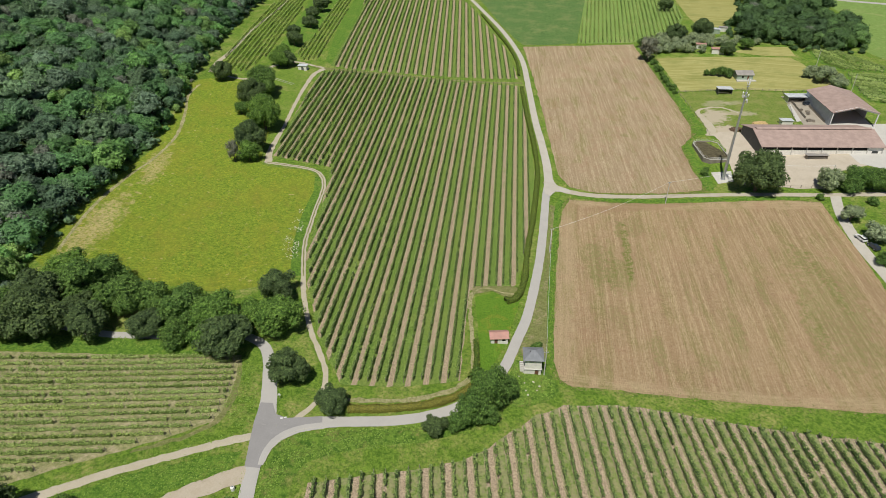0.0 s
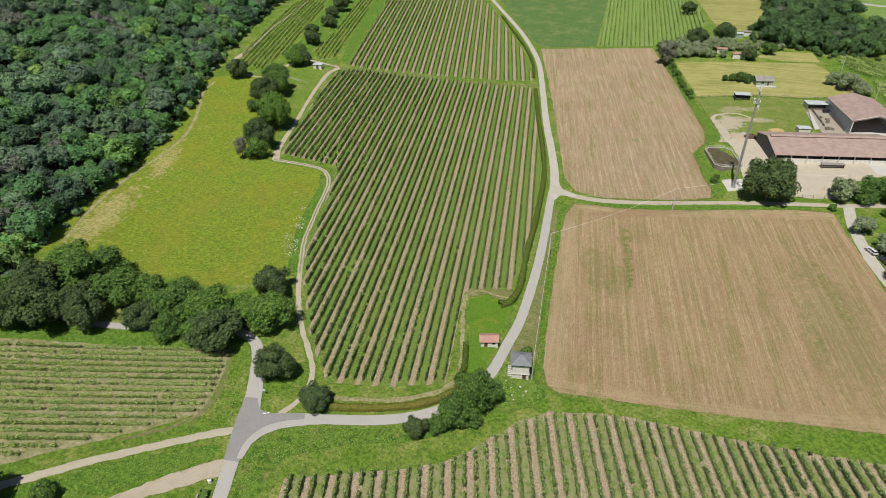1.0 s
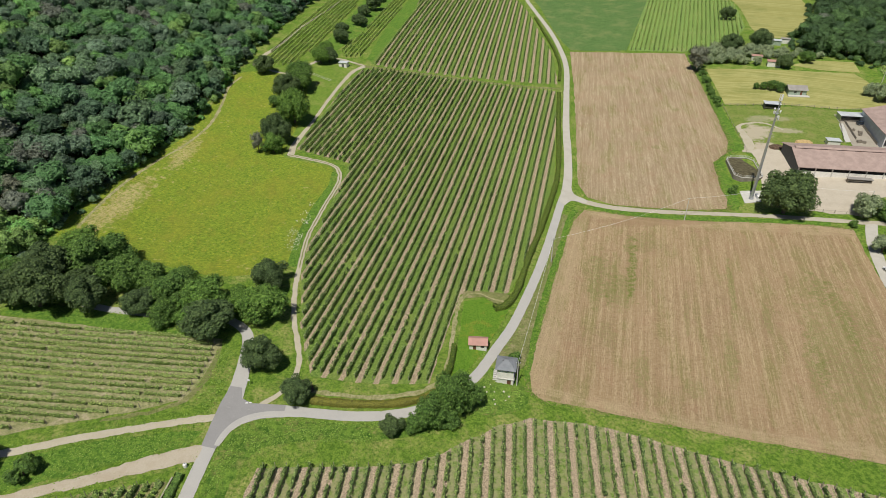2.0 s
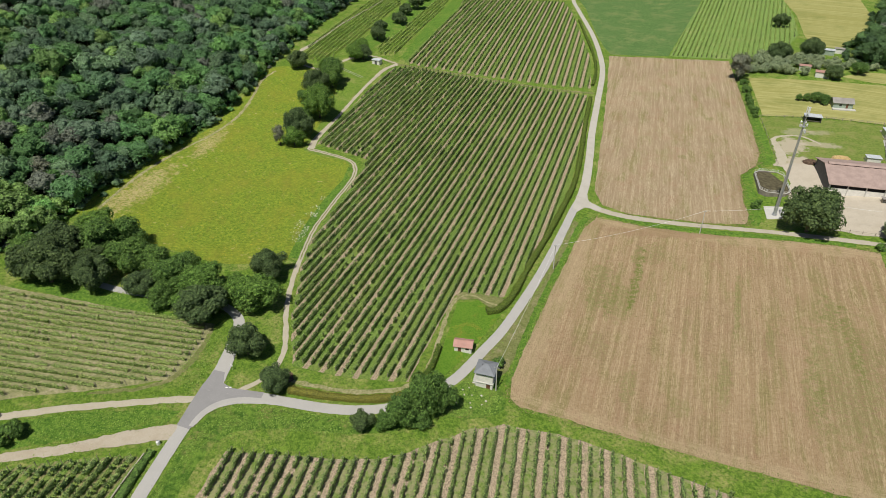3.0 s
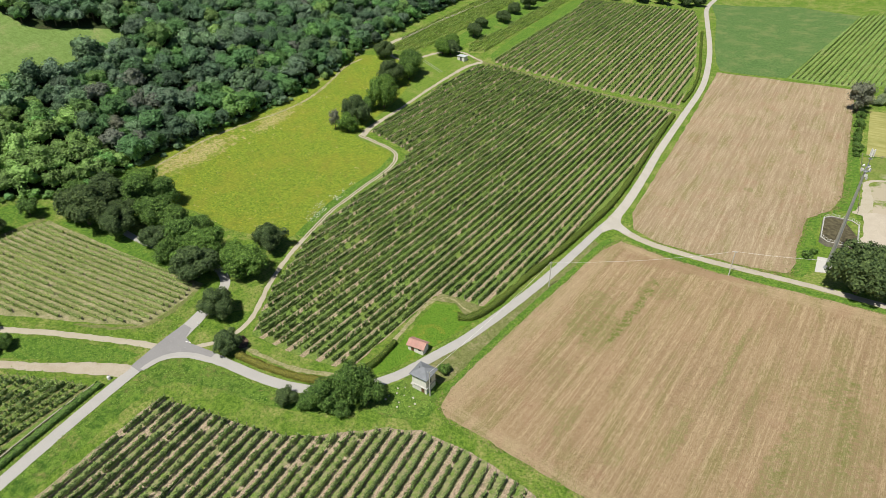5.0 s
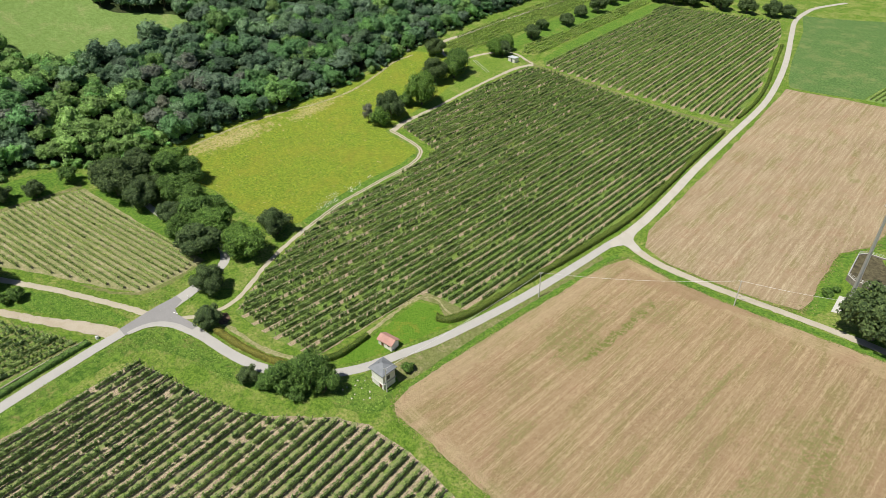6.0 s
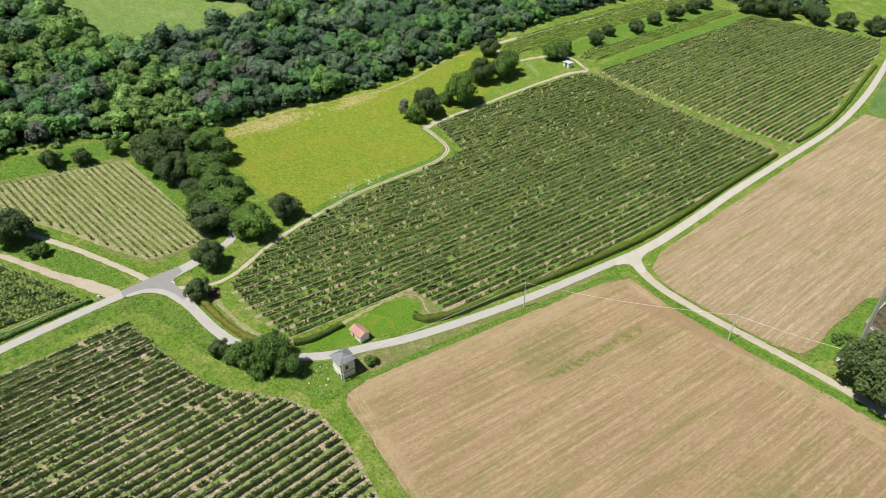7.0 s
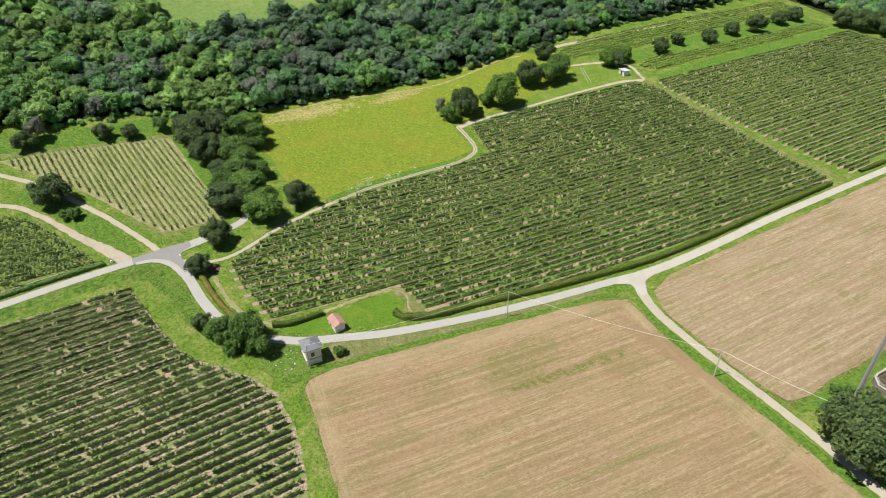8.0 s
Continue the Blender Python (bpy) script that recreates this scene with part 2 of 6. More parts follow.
def alleys(name, turn, pitch, start, soil=(0.355, 0.285, 0.20), soil_much=1.0, lean=0.0, under=0.0, dry=0.0):
    """Vineyard floor: every second alley tilled brown, the others grass, weeds under the vines."""
    n = Nodes(name, 0.95, spec=0.1)
    sep = n.node("ShaderNodeSeparateXYZ")
    n.put(sep.inputs[0], n.mapped((start[0], start[1], 0), -turn, (1, 1, 1)))
    u = n.math("ADD", sep.outputs[0], n.math("MULTIPLY", n.math("SUBTRACT", n.noise(0.6, 4, 0.7), 0.5), 0.8))
    cyc = n.math("FRACT", n.math("MULTIPLY", u, 0.5 / pitch))
    edge = n.math("MULTIPLY", n.ramp(cyc, 0.07 + lean, 0.12 + lean), n.ramp(cyc, 0.44 - lean, 0.39 - lean))
    patchy = n.ramp(n.noise(1.0, 4, at=n.mapped(turn=-turn, scale=(1.2, 6, 1))), 0.22, 0.42)
    g = n.mix(n.ramp(n.noise(0.5, 5, 0.75), 0.36, 0.64), (0.075, 0.145, 0.024), (0.215, 0.31, 0.075))
    g = n.mix(n.math("MULTIPLY", n.ramp(n.noise(11, 4), 0.42, 0.7), 0.45), g, (0.22, 0.26, 0.07))
    s = n.mix(n.ramp(n.noise(0.35, 5, 0.8), 0.36, 0.64), [v * 0.55 for v in soil], [v * 1.5 for v in soil])
    bare = n.math("MULTIPLY", edge, patchy)
    if dry:
        g = n.mix(n.math("MULTIPLY", n.ramp(n.noise(1.6, 4, 0.7), 0.35, 0.6), dry), g, [v * 1.05 for v in soil])
    if under:
        row = n.math("ABSOLUTE", n.math("SUBTRACT", n.math("FRACT", n.math("ADD", n.math("MULTIPLY", u, 1.0 / pitch), 0.5)), 0.5))
        bare = n.math("MAXIMUM", bare, n.ramp(row, under, under * 0.6))
    c = n.mix(n.math("MULTIPLY", bare, soil_much), g, s)
    n.bump(n.noise(0.4, 4, 0.7), 0.7, 0.25)
    return n.done(c)


def road_mat(name, base, edge, stain, grain=0.12):
    n = Nodes(name, 0.9, spec=0.2)
    c = n.mix(n.ramp(n.noise(grain, 3), 0.3, 0.7), [v * 0.93 for v in base], [v * 1.05 for v in base])
    c = n.mix(n.math("MULTIPLY", n.ramp(n.noise(3.5, 5), 0.4, 0.7), 0.5), c, stain)
    c = n.mix(n.math("MULTIPLY", n.ramp(n.noise(0.8, 4), 0.58, 0.75), 0.5), c, edge)
    n.bump(n.noise(grain, 3), 0.3, 0.02)
    return n.done(c)


ASPHALT = road_mat("worn pale asphalt", (0.45, 0.437, 0.42), (0.50, 0.48, 0.44), (0.39, 0.378, 0.365))
PATCH = road_mat("newer dark asphalt", (0.30, 0.293, 0.296), (0.38, 0.37, 0.36), (0.255, 0.25, 0.252))
GRAVEL = road_mat("white gravel", (0.50, 0.475, 0.43), (0.38, 0.345, 0.26), (0.42, 0.395, 0.34), 0.2)
LANE_GRAVEL = road_mat("sandy lane gravel", (0.47, 0.425, 0.35), (0.33, 0.31, 0.20), (0.38, 0.34, 0.26), 0.25)
CLUTTERYARD = road_mat("grey-brown yard surface", (0.38, 0.345, 0.29), (0.25, 0.22, 0.18), (0.30, 0.27, 0.23), 0.3)
DIRT = road_mat("pale earth track", (0.48, 0.435, 0.345), (0.33, 0.31, 0.18), (0.40, 0.355, 0.26), 0.25)
YARD = road_mat("trodden farmyard earth", (0.52, 0.465, 0.385), (0.34, 0.31, 0.21), (0.43, 0.375, 0.295), 0.3)
SAND = road_mat("sandy bare earth", (0.47, 0.415, 0.33), (0.33, 0.29, 0.18), (0.38, 0.31, 0.225), 0.3)
CONCRETE = road_mat("cast concrete", (0.55, 0.54, 0.51), (0.45, 0.44, 0.41), (0.48, 0.47, 0.44), 0.1)


def leaves(name, dark, light, rough=0.6, through=0.15, tint=False, clump=0.55):
    """Foliage: each leaf spray of its own shade, each tree of its own tone."""
    n = Nodes(name, rough, spec=0.35)
    isle = n.node("ShaderNodeNewGeometry").outputs["Random Per Island"]
    if tint:
        a = n.node("ShaderNodeAttribute")
        a.attribute_name = "tone"
        tone = a.outputs["Color"]
        c = n.mix(isle, [0.75] * 3, [1.3] * 3)
        c = n.mix(1.0, tone, c, "MULTIPLY")
    else:
        own = n.node("ShaderNodeObjectInfo").outputs["Random"]
        c = n.mix(isle, dark, light)
        c = n.mix(n.math("MULTIPLY", own, 0.45), c, n.mix(1.0, c, (1.12, 1.03, 0.85), "MULTIPLY"))
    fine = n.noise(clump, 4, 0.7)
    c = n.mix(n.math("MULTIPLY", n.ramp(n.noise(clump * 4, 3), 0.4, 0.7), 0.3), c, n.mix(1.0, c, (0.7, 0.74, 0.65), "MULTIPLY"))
    # same noise as the bump: hollow shade and lit tips put into leaf colour
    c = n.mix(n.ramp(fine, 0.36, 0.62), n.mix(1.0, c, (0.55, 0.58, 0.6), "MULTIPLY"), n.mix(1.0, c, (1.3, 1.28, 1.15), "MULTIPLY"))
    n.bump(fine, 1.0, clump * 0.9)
    n.done(c)
    t = n.node("ShaderNodeBsdfTranslucent")
    n.put(t.inputs["Color"], n.mix(1.0, c, (1.1, 1.25, 0.5), "MULTIPLY"))
    mix = n.node("ShaderNodeMixShader")
    mix.inputs[0].default_value = through
    n.t.links.new(n.b.outputs[0], mix.inputs[1])
    n.t.links.new(t.outputs[0], mix.inputs[2])
    n.t.links.new(mix.outputs[0], n.t.nodes["Material Output"].inputs["Surface"])
    return n.m


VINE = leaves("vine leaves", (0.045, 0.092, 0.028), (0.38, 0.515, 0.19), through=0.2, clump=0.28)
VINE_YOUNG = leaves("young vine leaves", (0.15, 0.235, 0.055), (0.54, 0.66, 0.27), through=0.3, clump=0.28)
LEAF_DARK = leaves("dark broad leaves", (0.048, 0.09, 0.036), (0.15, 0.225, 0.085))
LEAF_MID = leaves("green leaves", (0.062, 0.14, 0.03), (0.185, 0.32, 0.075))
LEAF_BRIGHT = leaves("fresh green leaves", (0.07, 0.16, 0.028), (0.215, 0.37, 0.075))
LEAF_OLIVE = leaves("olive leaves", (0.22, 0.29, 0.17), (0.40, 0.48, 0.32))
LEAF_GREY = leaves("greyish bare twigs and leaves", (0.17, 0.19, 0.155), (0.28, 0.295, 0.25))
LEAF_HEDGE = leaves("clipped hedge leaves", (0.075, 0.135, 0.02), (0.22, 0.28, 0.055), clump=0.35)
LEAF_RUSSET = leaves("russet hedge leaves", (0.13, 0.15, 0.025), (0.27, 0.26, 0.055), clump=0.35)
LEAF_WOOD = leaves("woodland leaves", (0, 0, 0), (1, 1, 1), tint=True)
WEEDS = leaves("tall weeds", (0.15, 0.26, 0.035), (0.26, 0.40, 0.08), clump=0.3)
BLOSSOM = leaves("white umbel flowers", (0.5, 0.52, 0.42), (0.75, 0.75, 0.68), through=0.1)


def plain(name, colour, rough=0.7, metal=0.0, spread=0.15, size=0.6, spec=0.3):
    n = Nodes(name, rough, metal, spec)
    c = n.mix(n.ramp(n.noise(size, 4, 0.65), 0.3, 0.7), [v * (1 - spread) for v in colour], [min(1, v * (1 + spread)) for v in colour])
    c = n.mix(n.math("MULTIPLY", n.ramp(n.noise(size * 5, 4), 0.5, 0.75), 0.35), c, [v * 0.75 for v in colour])
    n.bump(n.noise(size * 0.3, 3), 0.2, 0.02)
    return n.done(c)


BARK = plain("bark", (0.12, 0.095, 0.07), 0.95, size=0.3, spread=0.35)
POSTWOOD = plain("grey weathered wood", (0.27, 0.24, 0.20), 0.9, size=0.2)
WHITEWALL = plain("weathered white plaster", (0.76, 0.74, 0.70), 0.9, size=0.9, spread=0.08)
GREYWALL = plain("blue-grey sheet metal", (0.46, 0.50, 0.55), 0.5, 0.0, size=1.5, spread=0.1)
DARKWALL = plain("dark grey boards", (0.12, 0.12, 0.125), 0.8, size=0.8)
GREENWALL = plain("pale green painted wall", (0.34, 0.42, 0.34), 0.8)
# near-black for slabs in wall gaps: the unlit inside is put into colour
DARK = plain("unlit opening black", (0.015, 0.015, 0.016), 0.9)
DOORWOOD = plain("brown wooden door", (0.16, 0.075, 0.045), 0.7)
TANKWALL = plain("stained brown-grey concrete", (0.25, 0.22, 0.19), 0.9, size=1.0, spread=0.25)
STEEL = plain("galvanised steel", (0.47, 0.49, 0.52), 0.4, 0.6, spread=0.08)
WHITEMETAL = plain("white painted metal", (0.78, 0.78, 0.78), 0.4, spread=0.04)
ROCK = plain("white limestone", (0.62, 0.59, 0.53), 0.9, size=0.4)
STRAW = plain("loose straw", (0.50, 0.36, 0.17), 0.95, size=0.5, spread=0.3)
RUBBER = plain("black rubber", (0.02, 0.02, 0.02), 0.8)
GLASS = plain("dark window glass", (0.03, 0.035, 0.04), 0.08, spec=0.6)
SLURRY = plain("slurry crust", (0.10, 0.088, 0.05), 0.8, size=1.4, spread=0.5)
MANURE = plain("dark manure", (0.12, 0.08, 0.055), 0.95, size=0.8, spread=0.4)


def ribbed(name, colour, gap, axis, metal=0.0, rough=0.75, stain=(0.3, 0.25, 0.22)):
    """Roofing sheets: ribs along the fall, course lines across, lichen and dirt. Own axes of the thing."""
    n = Nodes(name, rough, metal)
    at = n.local()
    w = n.node("ShaderNodeTexWave")
    w.wave_type, w.bands_direction = "BANDS", axis
    n.put(w.inputs["Vector"], at)
    w.inputs["Scale"].default_value = 0.314 / gap
    w.inputs["Distortion"].default_value = 0.3
    c = n.mix(n.ramp(n.noise(2.5, 5, at=at), 0.3, 0.7), [v * 0.86 for v in colour], [v * 1.1 for v in colour])
    c = n.mix(n.math("MULTIPLY", n.ramp(n.noise(0.8, 4, at=at), 0.5, 0.75), 0.5), c, stain)
    n.bump(w.outputs["Fac"], 0.5, 0.05)
    return n.done(c)


TILE_RED = ribbed("red clay roof tiles", (0.49, 0.275, 0.235), 0.3, "X", stain=(0.42, 0.29, 0.25))
ROOF_ROSE = ribbed("faded rose fibre-cement sheets", (0.40, 0.30, 0.27), 0.5, "X", stain=(0.37, 0.28, 0.255))
ROOF_GREY = ribbed("grey slate roofing", (0.22, 0.235, 0.26), 0.4, "X", stain=(0.27, 0.28, 0.30))
ROOF_STEEL = ribbed("pale corrugated steel", (0.64, 0.68, 0.72), 0.3, "X", 0.1, 0.5, (0.42, 0.42, 0.42))
ROOF_DULL = ribbed("dull grey-brown roofing", (0.33, 0.31, 0.29), 0.4, "X", stain=(0.25, 0.23, 0.21))

# ---- shape tools ----
def rise(v, k):
    """A soft hinge: 0 below, v above."""
    return k * np.log1p(np.exp(np.clip(v / k, -40, 40)))


def land(x, y):
    """Height of the ground: a flat plain, the western slope, the wooded hill, a gentle rise to the north and the east."""
    x, y = np.asarray(x, float), np.asarray(y, float)
    south = 1 / (1 + np.exp(np.clip((y - 140) / 15, -40, 40)))
    return (0.1 * rise(34 - x, 8) + 0.25 * rise(-122 - x, 10) - 0.33 * rise(-330 - x, 30) + 0.05 * rise(y - 190, 20) - 0.04 * rise(y - 370, 30)
            - 0.01 * rise(y - 700, 60) + 0.03 * rise(-60 - x, 10) * south + 0.12 * rise(x - 82, 8) - 0.11 * rise(x - 142, 8) - 0.01 * rise(x - 600, 40) - 0.03 * rise(-330 - x, 30) * south)


def fast_mesh(name, verts, faces, mats=(), slots=None, smooth=False):
    """A mesh from arrays: all faces of one size."""
    me = bpy.data.meshes.new(name)
    verts, faces = np.asarray(verts, np.float32), np.asarray(faces, np.int32)
    k = faces.shape[1]
    me.vertices.add(len(verts))
    me.vertices.foreach_set("co", verts.ravel())
    me.loops.add(faces.size)
    me.loops.foreach_set("vertex_index", faces.ravel())
    me.polygons.add(len(faces))
    me.polygons.foreach_set("loop_start", np.arange(0, faces.size, k, dtype=np.int32))
    if slots is not None:
        me.polygons.foreach_set("material_index", np.asarray(slots, np.int32))
    if smooth:
        me.polygons.foreach_set("use_smooth", np.ones(len(faces), bool))
    for m in mats:
        me.materials.append(m)
    me.update(calc_edges=True)
    me.validate()
    return me


def part(name, bm, material, parent=None, label="", smooth=False):
    """Links a bmesh as ONE mesh object, under a thing or a part if given."""
    me = bpy.data.meshes.new(name)
    if smooth:
        for f in bm.faces:
            f.smooth = True
    bm.to_mesh(me)
    bm.free()
    me.materials.append(material)
    ob = new(name, me)
    if parent:
        ob.parent = parent
    if label:
        ob["label"] = label
    return ob


def thing(name, m, label, category, group="", kind=""):
    """An Empty at the base of a thing, that parents its parts."""
    ob = new(name)
    ob.matrix_basis = m
    ob.empty_display_size = 0.5
    return tagged(ob, label, category, group, kind)


def on(x, y, turn=0.0, dz=0.0):
    """A pose on the ground; turn in degrees to the left."""
    return pose(x, y, float(land(x, y)) + dz, 0, 0, turn)


def box(bm, x0, y0, z0, x1, y1, z1, bevel=0.0):
    r = bmesh.ops.create_cube(bm, size=1.0, matrix=Matrix.LocRotScale(((x0 + x1) / 2, (y0 + y1) / 2, (z0 + z1) / 2), None, (x1 - x0, y1 - y0, z1 - z0)))
    if bevel:
        edges = list({e for v in r["verts"] for e in v.link_edges})
        bmesh.ops.bevel(bm, geom=edges, offset=bevel, segments=1, affect="EDGES")
    return bm


def boxes(*rows, bevel=0.0):
    bm = bmesh.new()
    for r in rows:
        box(bm, *r, bevel=bevel)
    return bm


def prism(outline, y0, y1):
    """A bmesh: an x-z outline pushed from y0 to y1."""
    bm = bmesh.new()
    a = [bm.verts.new((x, y0, z)) for x, z in outline]
    b = [bm.verts.new((x, y1, z)) for x, z in outline]
    bm.faces.new(a)
    bm.faces.new(b[::-1])
    for i in range(len(a)):
        j = (i + 1) % len(a)
        bm.faces.new((a[j], a[i], b[i], b[j]))
    bmesh.ops.recalc_face_normals(bm, faces=bm.faces)
    return bm


def rod(bm, a, b, r0, r1, sides=6):
    """A tapered round bar from a to b."""
    a, b = Vector(a), Vector(b)
    q = (b - a).to_track_quat("Z", "Y").to_matrix().to_4x4()
    bmesh.ops.create_cone(bm, cap_ends=True, segments=sides, radius1=r0, radius2=r1, depth=(b - a).length, matrix=Matrix.Translation((a + b) / 2) @ q)
    return bm


def curve(points, step=2.0, closed=False):
    """A smooth line through plan points, resampled."""
    p = np.asarray(points, float)
    n = len(p)
    out = []
    for i in range(n if closed else n - 1):
        if closed:
            a, b, c, d = (p[(i + k) % n] for k in (-1, 0, 1, 2))
        else:
            a, b, c, d = (p[min(max(i + k, 0), n - 1)] for k in (-1, 0, 1, 2))
        m = max(1, int(round(np.linalg.norm(c - b) / step)))
        for s in np.arange(m) / m:
            out.append(0.5 * (2 * b + (c - a) * s + (2 * a - 5 * b + 4 * c - d) * s * s + (3 * b - a - 3 * c + d) * s ** 3))
    if not closed:
        out.append(p[-1])
    return np.array(out)


def straight(points, step=2.0, closed=True):
    """The same with corners kept sharp."""
    p = np.asarray(points, float)
    out = []
    for i in range(len(p) if closed else len(p) - 1):
        b, c = p[i], p[(i + 1) % len(p)]
        m = max(1, int(round(np.linalg.norm(c - b) / step)))
        out += [b + (c - b) * s for s in np.arange(m) / m]
    if not closed:
        out.append(p[-1])
    return np.array(out)


def sheet(name, points, dz, material, label="", category="", rounded=False, ragged=0.35, cell=6.0, kind="structure"):
    """A field or yard: a plan outline laid on the land, with an uneven rim."""
    rim = curve(points, 2.0, True) if rounded else straight(points, 2.0)
    bm = bmesh.new()
    vs = []
    for x, y in rim:
        o = noise.noise_vector(Vector((x * 0.35, y * 0.35, dz * 7))) * ragged
        vs.append(bm.verts.new((x + o.x, y + o.y, 0)))
    f = bm.faces.new(vs)
    f.normal_update()
    if f.normal.z < 0:
        f.normal_flip()
    bmesh.ops.triangulate(bm, faces=bm.faces, ngon_method="EAR_CLIP")
    for k in (0, 1):
        lo, hi = rim[:, k].min(), rim[:, k].max()
        for c in np.arange(math.ceil(lo / cell) * cell, hi, cell):
            no = Vector((1, 0, 0) if k == 0 else (0, 1, 0))
            bmesh.ops.bisect_plane(bm, geom=bm.verts[:] + bm.edges[:] + bm.faces[:], plane_co=no * c, plane_no=no)
    z = land([v.co.x for v in bm.verts], [v.co.y for v in bm.verts])
    for v, h in zip(bm.verts, z):
        v.co.z = h + dz
    ob = part(name, bm, material)
    return tagged(ob, label, category, kind=kind)


def strip(name, points, width, dz, material, label="", category="", ragged=0.15, kind="structure", step=1.5):
    """A road or track along a plan line, lightly crowned."""
    c = curve(points, step)
    d = np.gradient(c, axis=0)
    d /= np.linalg.norm(d, axis=1, keepdims=True)
    nrm = np.stack([d[:, 1], -d[:, 0]], 1)
    w = np.asarray(width, float) if np.ndim(width) else np.full(2, float(width))
    w = np.interp(np.linspace(0, 1, len(c)), np.linspace(0, 1, len(w)), w) / 2
    cols = []
    for f in (-1, -0.5, 0, 0.5, 1):
        jit = np.array([noise.noise(Vector((x * 0.6, y * 0.6, f * 5))) for x, y in c]) * (ragged if abs(f) == 1 else 0)
        q = c + nrm * (f * w + np.sign(f) * jit)[:, None]
        cols.append(np.column_stack([q, land(*q.T) + dz - (0.03 if abs(f) == 1 else 0)]))
    v = np.stack(cols, 1).reshape(-1, 3)
    i = (np.arange(len(c) - 1)[:, None] * 5 + np.arange(4)[None]).ravel()
    me = fast_mesh(name, v, np.stack([i, i + 1, i + 6, i + 5], 1), [material])
    return tagged(new(name, me), label, category, kind=kind)


def inside(poly, x, y):
    """Which points lie inside a plan outline."""
    poly = np.asarray(poly, float)
    x, y = np.asarray(x, float), np.asarray(y, float)
    hit = np.zeros(x.shape, bool)
    for (x0, y0), (x1, y1) in zip(poly, np.roll(poly, -1, 0)):
        cross = (y0 > y) != (y1 > y)
        with np.errstate(divide="ignore", invalid="ignore"):
            hit ^= cross & (x < (x1 - x0) * (y - y0) / (y1 - y0) + x0)
    return hit


def sprays(rng, centre, normal, size):
    """Leaf sprays: uneven four-cornered leaves at the centres, facing the normals."""
    n = len(centre)
    normal = normal / np.linalg.norm(normal, axis=1, keepdims=True)
    a = np.cross(normal, rng.normal(size=(n, 3)))
    a /= np.linalg.norm(a, axis=1, keepdims=True) + 1e-9
    b = np.cross(normal, a)
    s = np.broadcast_to(np.asarray(size, float), (n,))
    k = rng.uniform(0.65, 1.2, (n, 4)) * s[:, None] * 0.5
    bend = rng.uniform(-0.35, 0.1, (n, 4)) * s[:, None] * 0.5
    v = np.stack([centre + a * k[:, 0:1] + normal * bend[:, 0:1], centre + b * k[:, 1:2] + normal * bend[:, 1:2],
                  centre - a * k[:, 2:3] + normal * bend[:, 2:3], centre - b * k[:, 3:4] + normal * bend[:, 3:4]], 1)
    return v.reshape(-1, 3), np.arange(4 * n).reshape(-1, 4)


def leaflets(rng, centre, normal, size):
    """Small three-cornered leaf sprays at the centres, facing the normals."""
    n = len(centre)
    normal = normal / np.linalg.norm(normal, axis=1, keepdims=True)
    a = np.cross(normal, rng.normal(size=(n, 3)))
    a /= np.linalg.norm(a, axis=1, keepdims=True) + 1e-9
    b = np.cross(normal, a)
    s = np.broadcast_to(np.asarray(size, float), (n,))[:, None]
    v = np.stack([centre + (a * math.cos(t) + b * math.sin(t)) * s * rng.uniform(0.45, 0.8, (n, 1)) - normal * s * rng.uniform(-0.1, 0.25, (n, 1))
                  for t in (0.0, 2.1, 4.2)], 1)
    return v.reshape(-1, 3), np.arange(3 * n).reshape(-1, 3)


def halved(faces):
    """Four-cornered faces cut into three-cornered ones."""
    return np.concatenate([faces[:, [0, 1, 2]], faces[:, [0, 2, 3]]])


def loft(rng, c, side, off, up, wide, high, jit=0.08, floor=0.0):
    """Dense inner foliage of a row: a bumpy cross-section (off, up) carried along a plan line."""
    k = len(off)
    o = np.asarray(off)[None] * wide[:, None] + rng.normal(0, jit, (len(c), k))
    u = floor + (np.asarray(up)[None] - floor) * high[:, None] + rng.normal(0, jit, (len(c), k)) * (np.asarray(up) > floor)
    q = c[:, None] + side[:, None] * o[..., None]
    v = np.concatenate([q, (land(q[..., 0], q[..., 1]) + np.maximum(u, 0.01))[..., None]], 2).reshape(-1, 3)
    i = (np.arange(len(c) - 1)[:, None] * k + np.arange(k - 1)[None]).ravel()
    return v, np.stack([i, i + k, i + k + 1, i + 1], 1)

# ---- the land and what is laid out on it ----
def ground():
    near_x, near_y = np.arange(-342, 343, 6.0), np.arange(-42, 685, 6.0)
    far = np.array([40, 100, 200, 400, 800, 1600, 3500.0])
    xs = np.concatenate([near_x[0] - far[::-1], near_x, near_x[-1] + far])
    ys = np.concatenate([near_y[0] - far[::-1], near_y, near_y[-1] + far])
    gx, gy = np.meshgrid(xs, ys)
    v = np.column_stack([gx.ravel(), gy.ravel(), land(gx.ravel(), gy.ravel())])
    i = (np.arange(len(ys) - 1)[:, None] * len(xs) + np.arange(len(xs) - 1)[None]).ravel()
    me = fast_mesh("ground", v, np.stack([i, i + 1, i + len(xs) + 1, i + len(xs)], 1), [GRASS], smooth=True)
    return tagged(new("ground", me), "grassy valley floor rising to a wooded hillside", "ground", kind="structure")


ground()

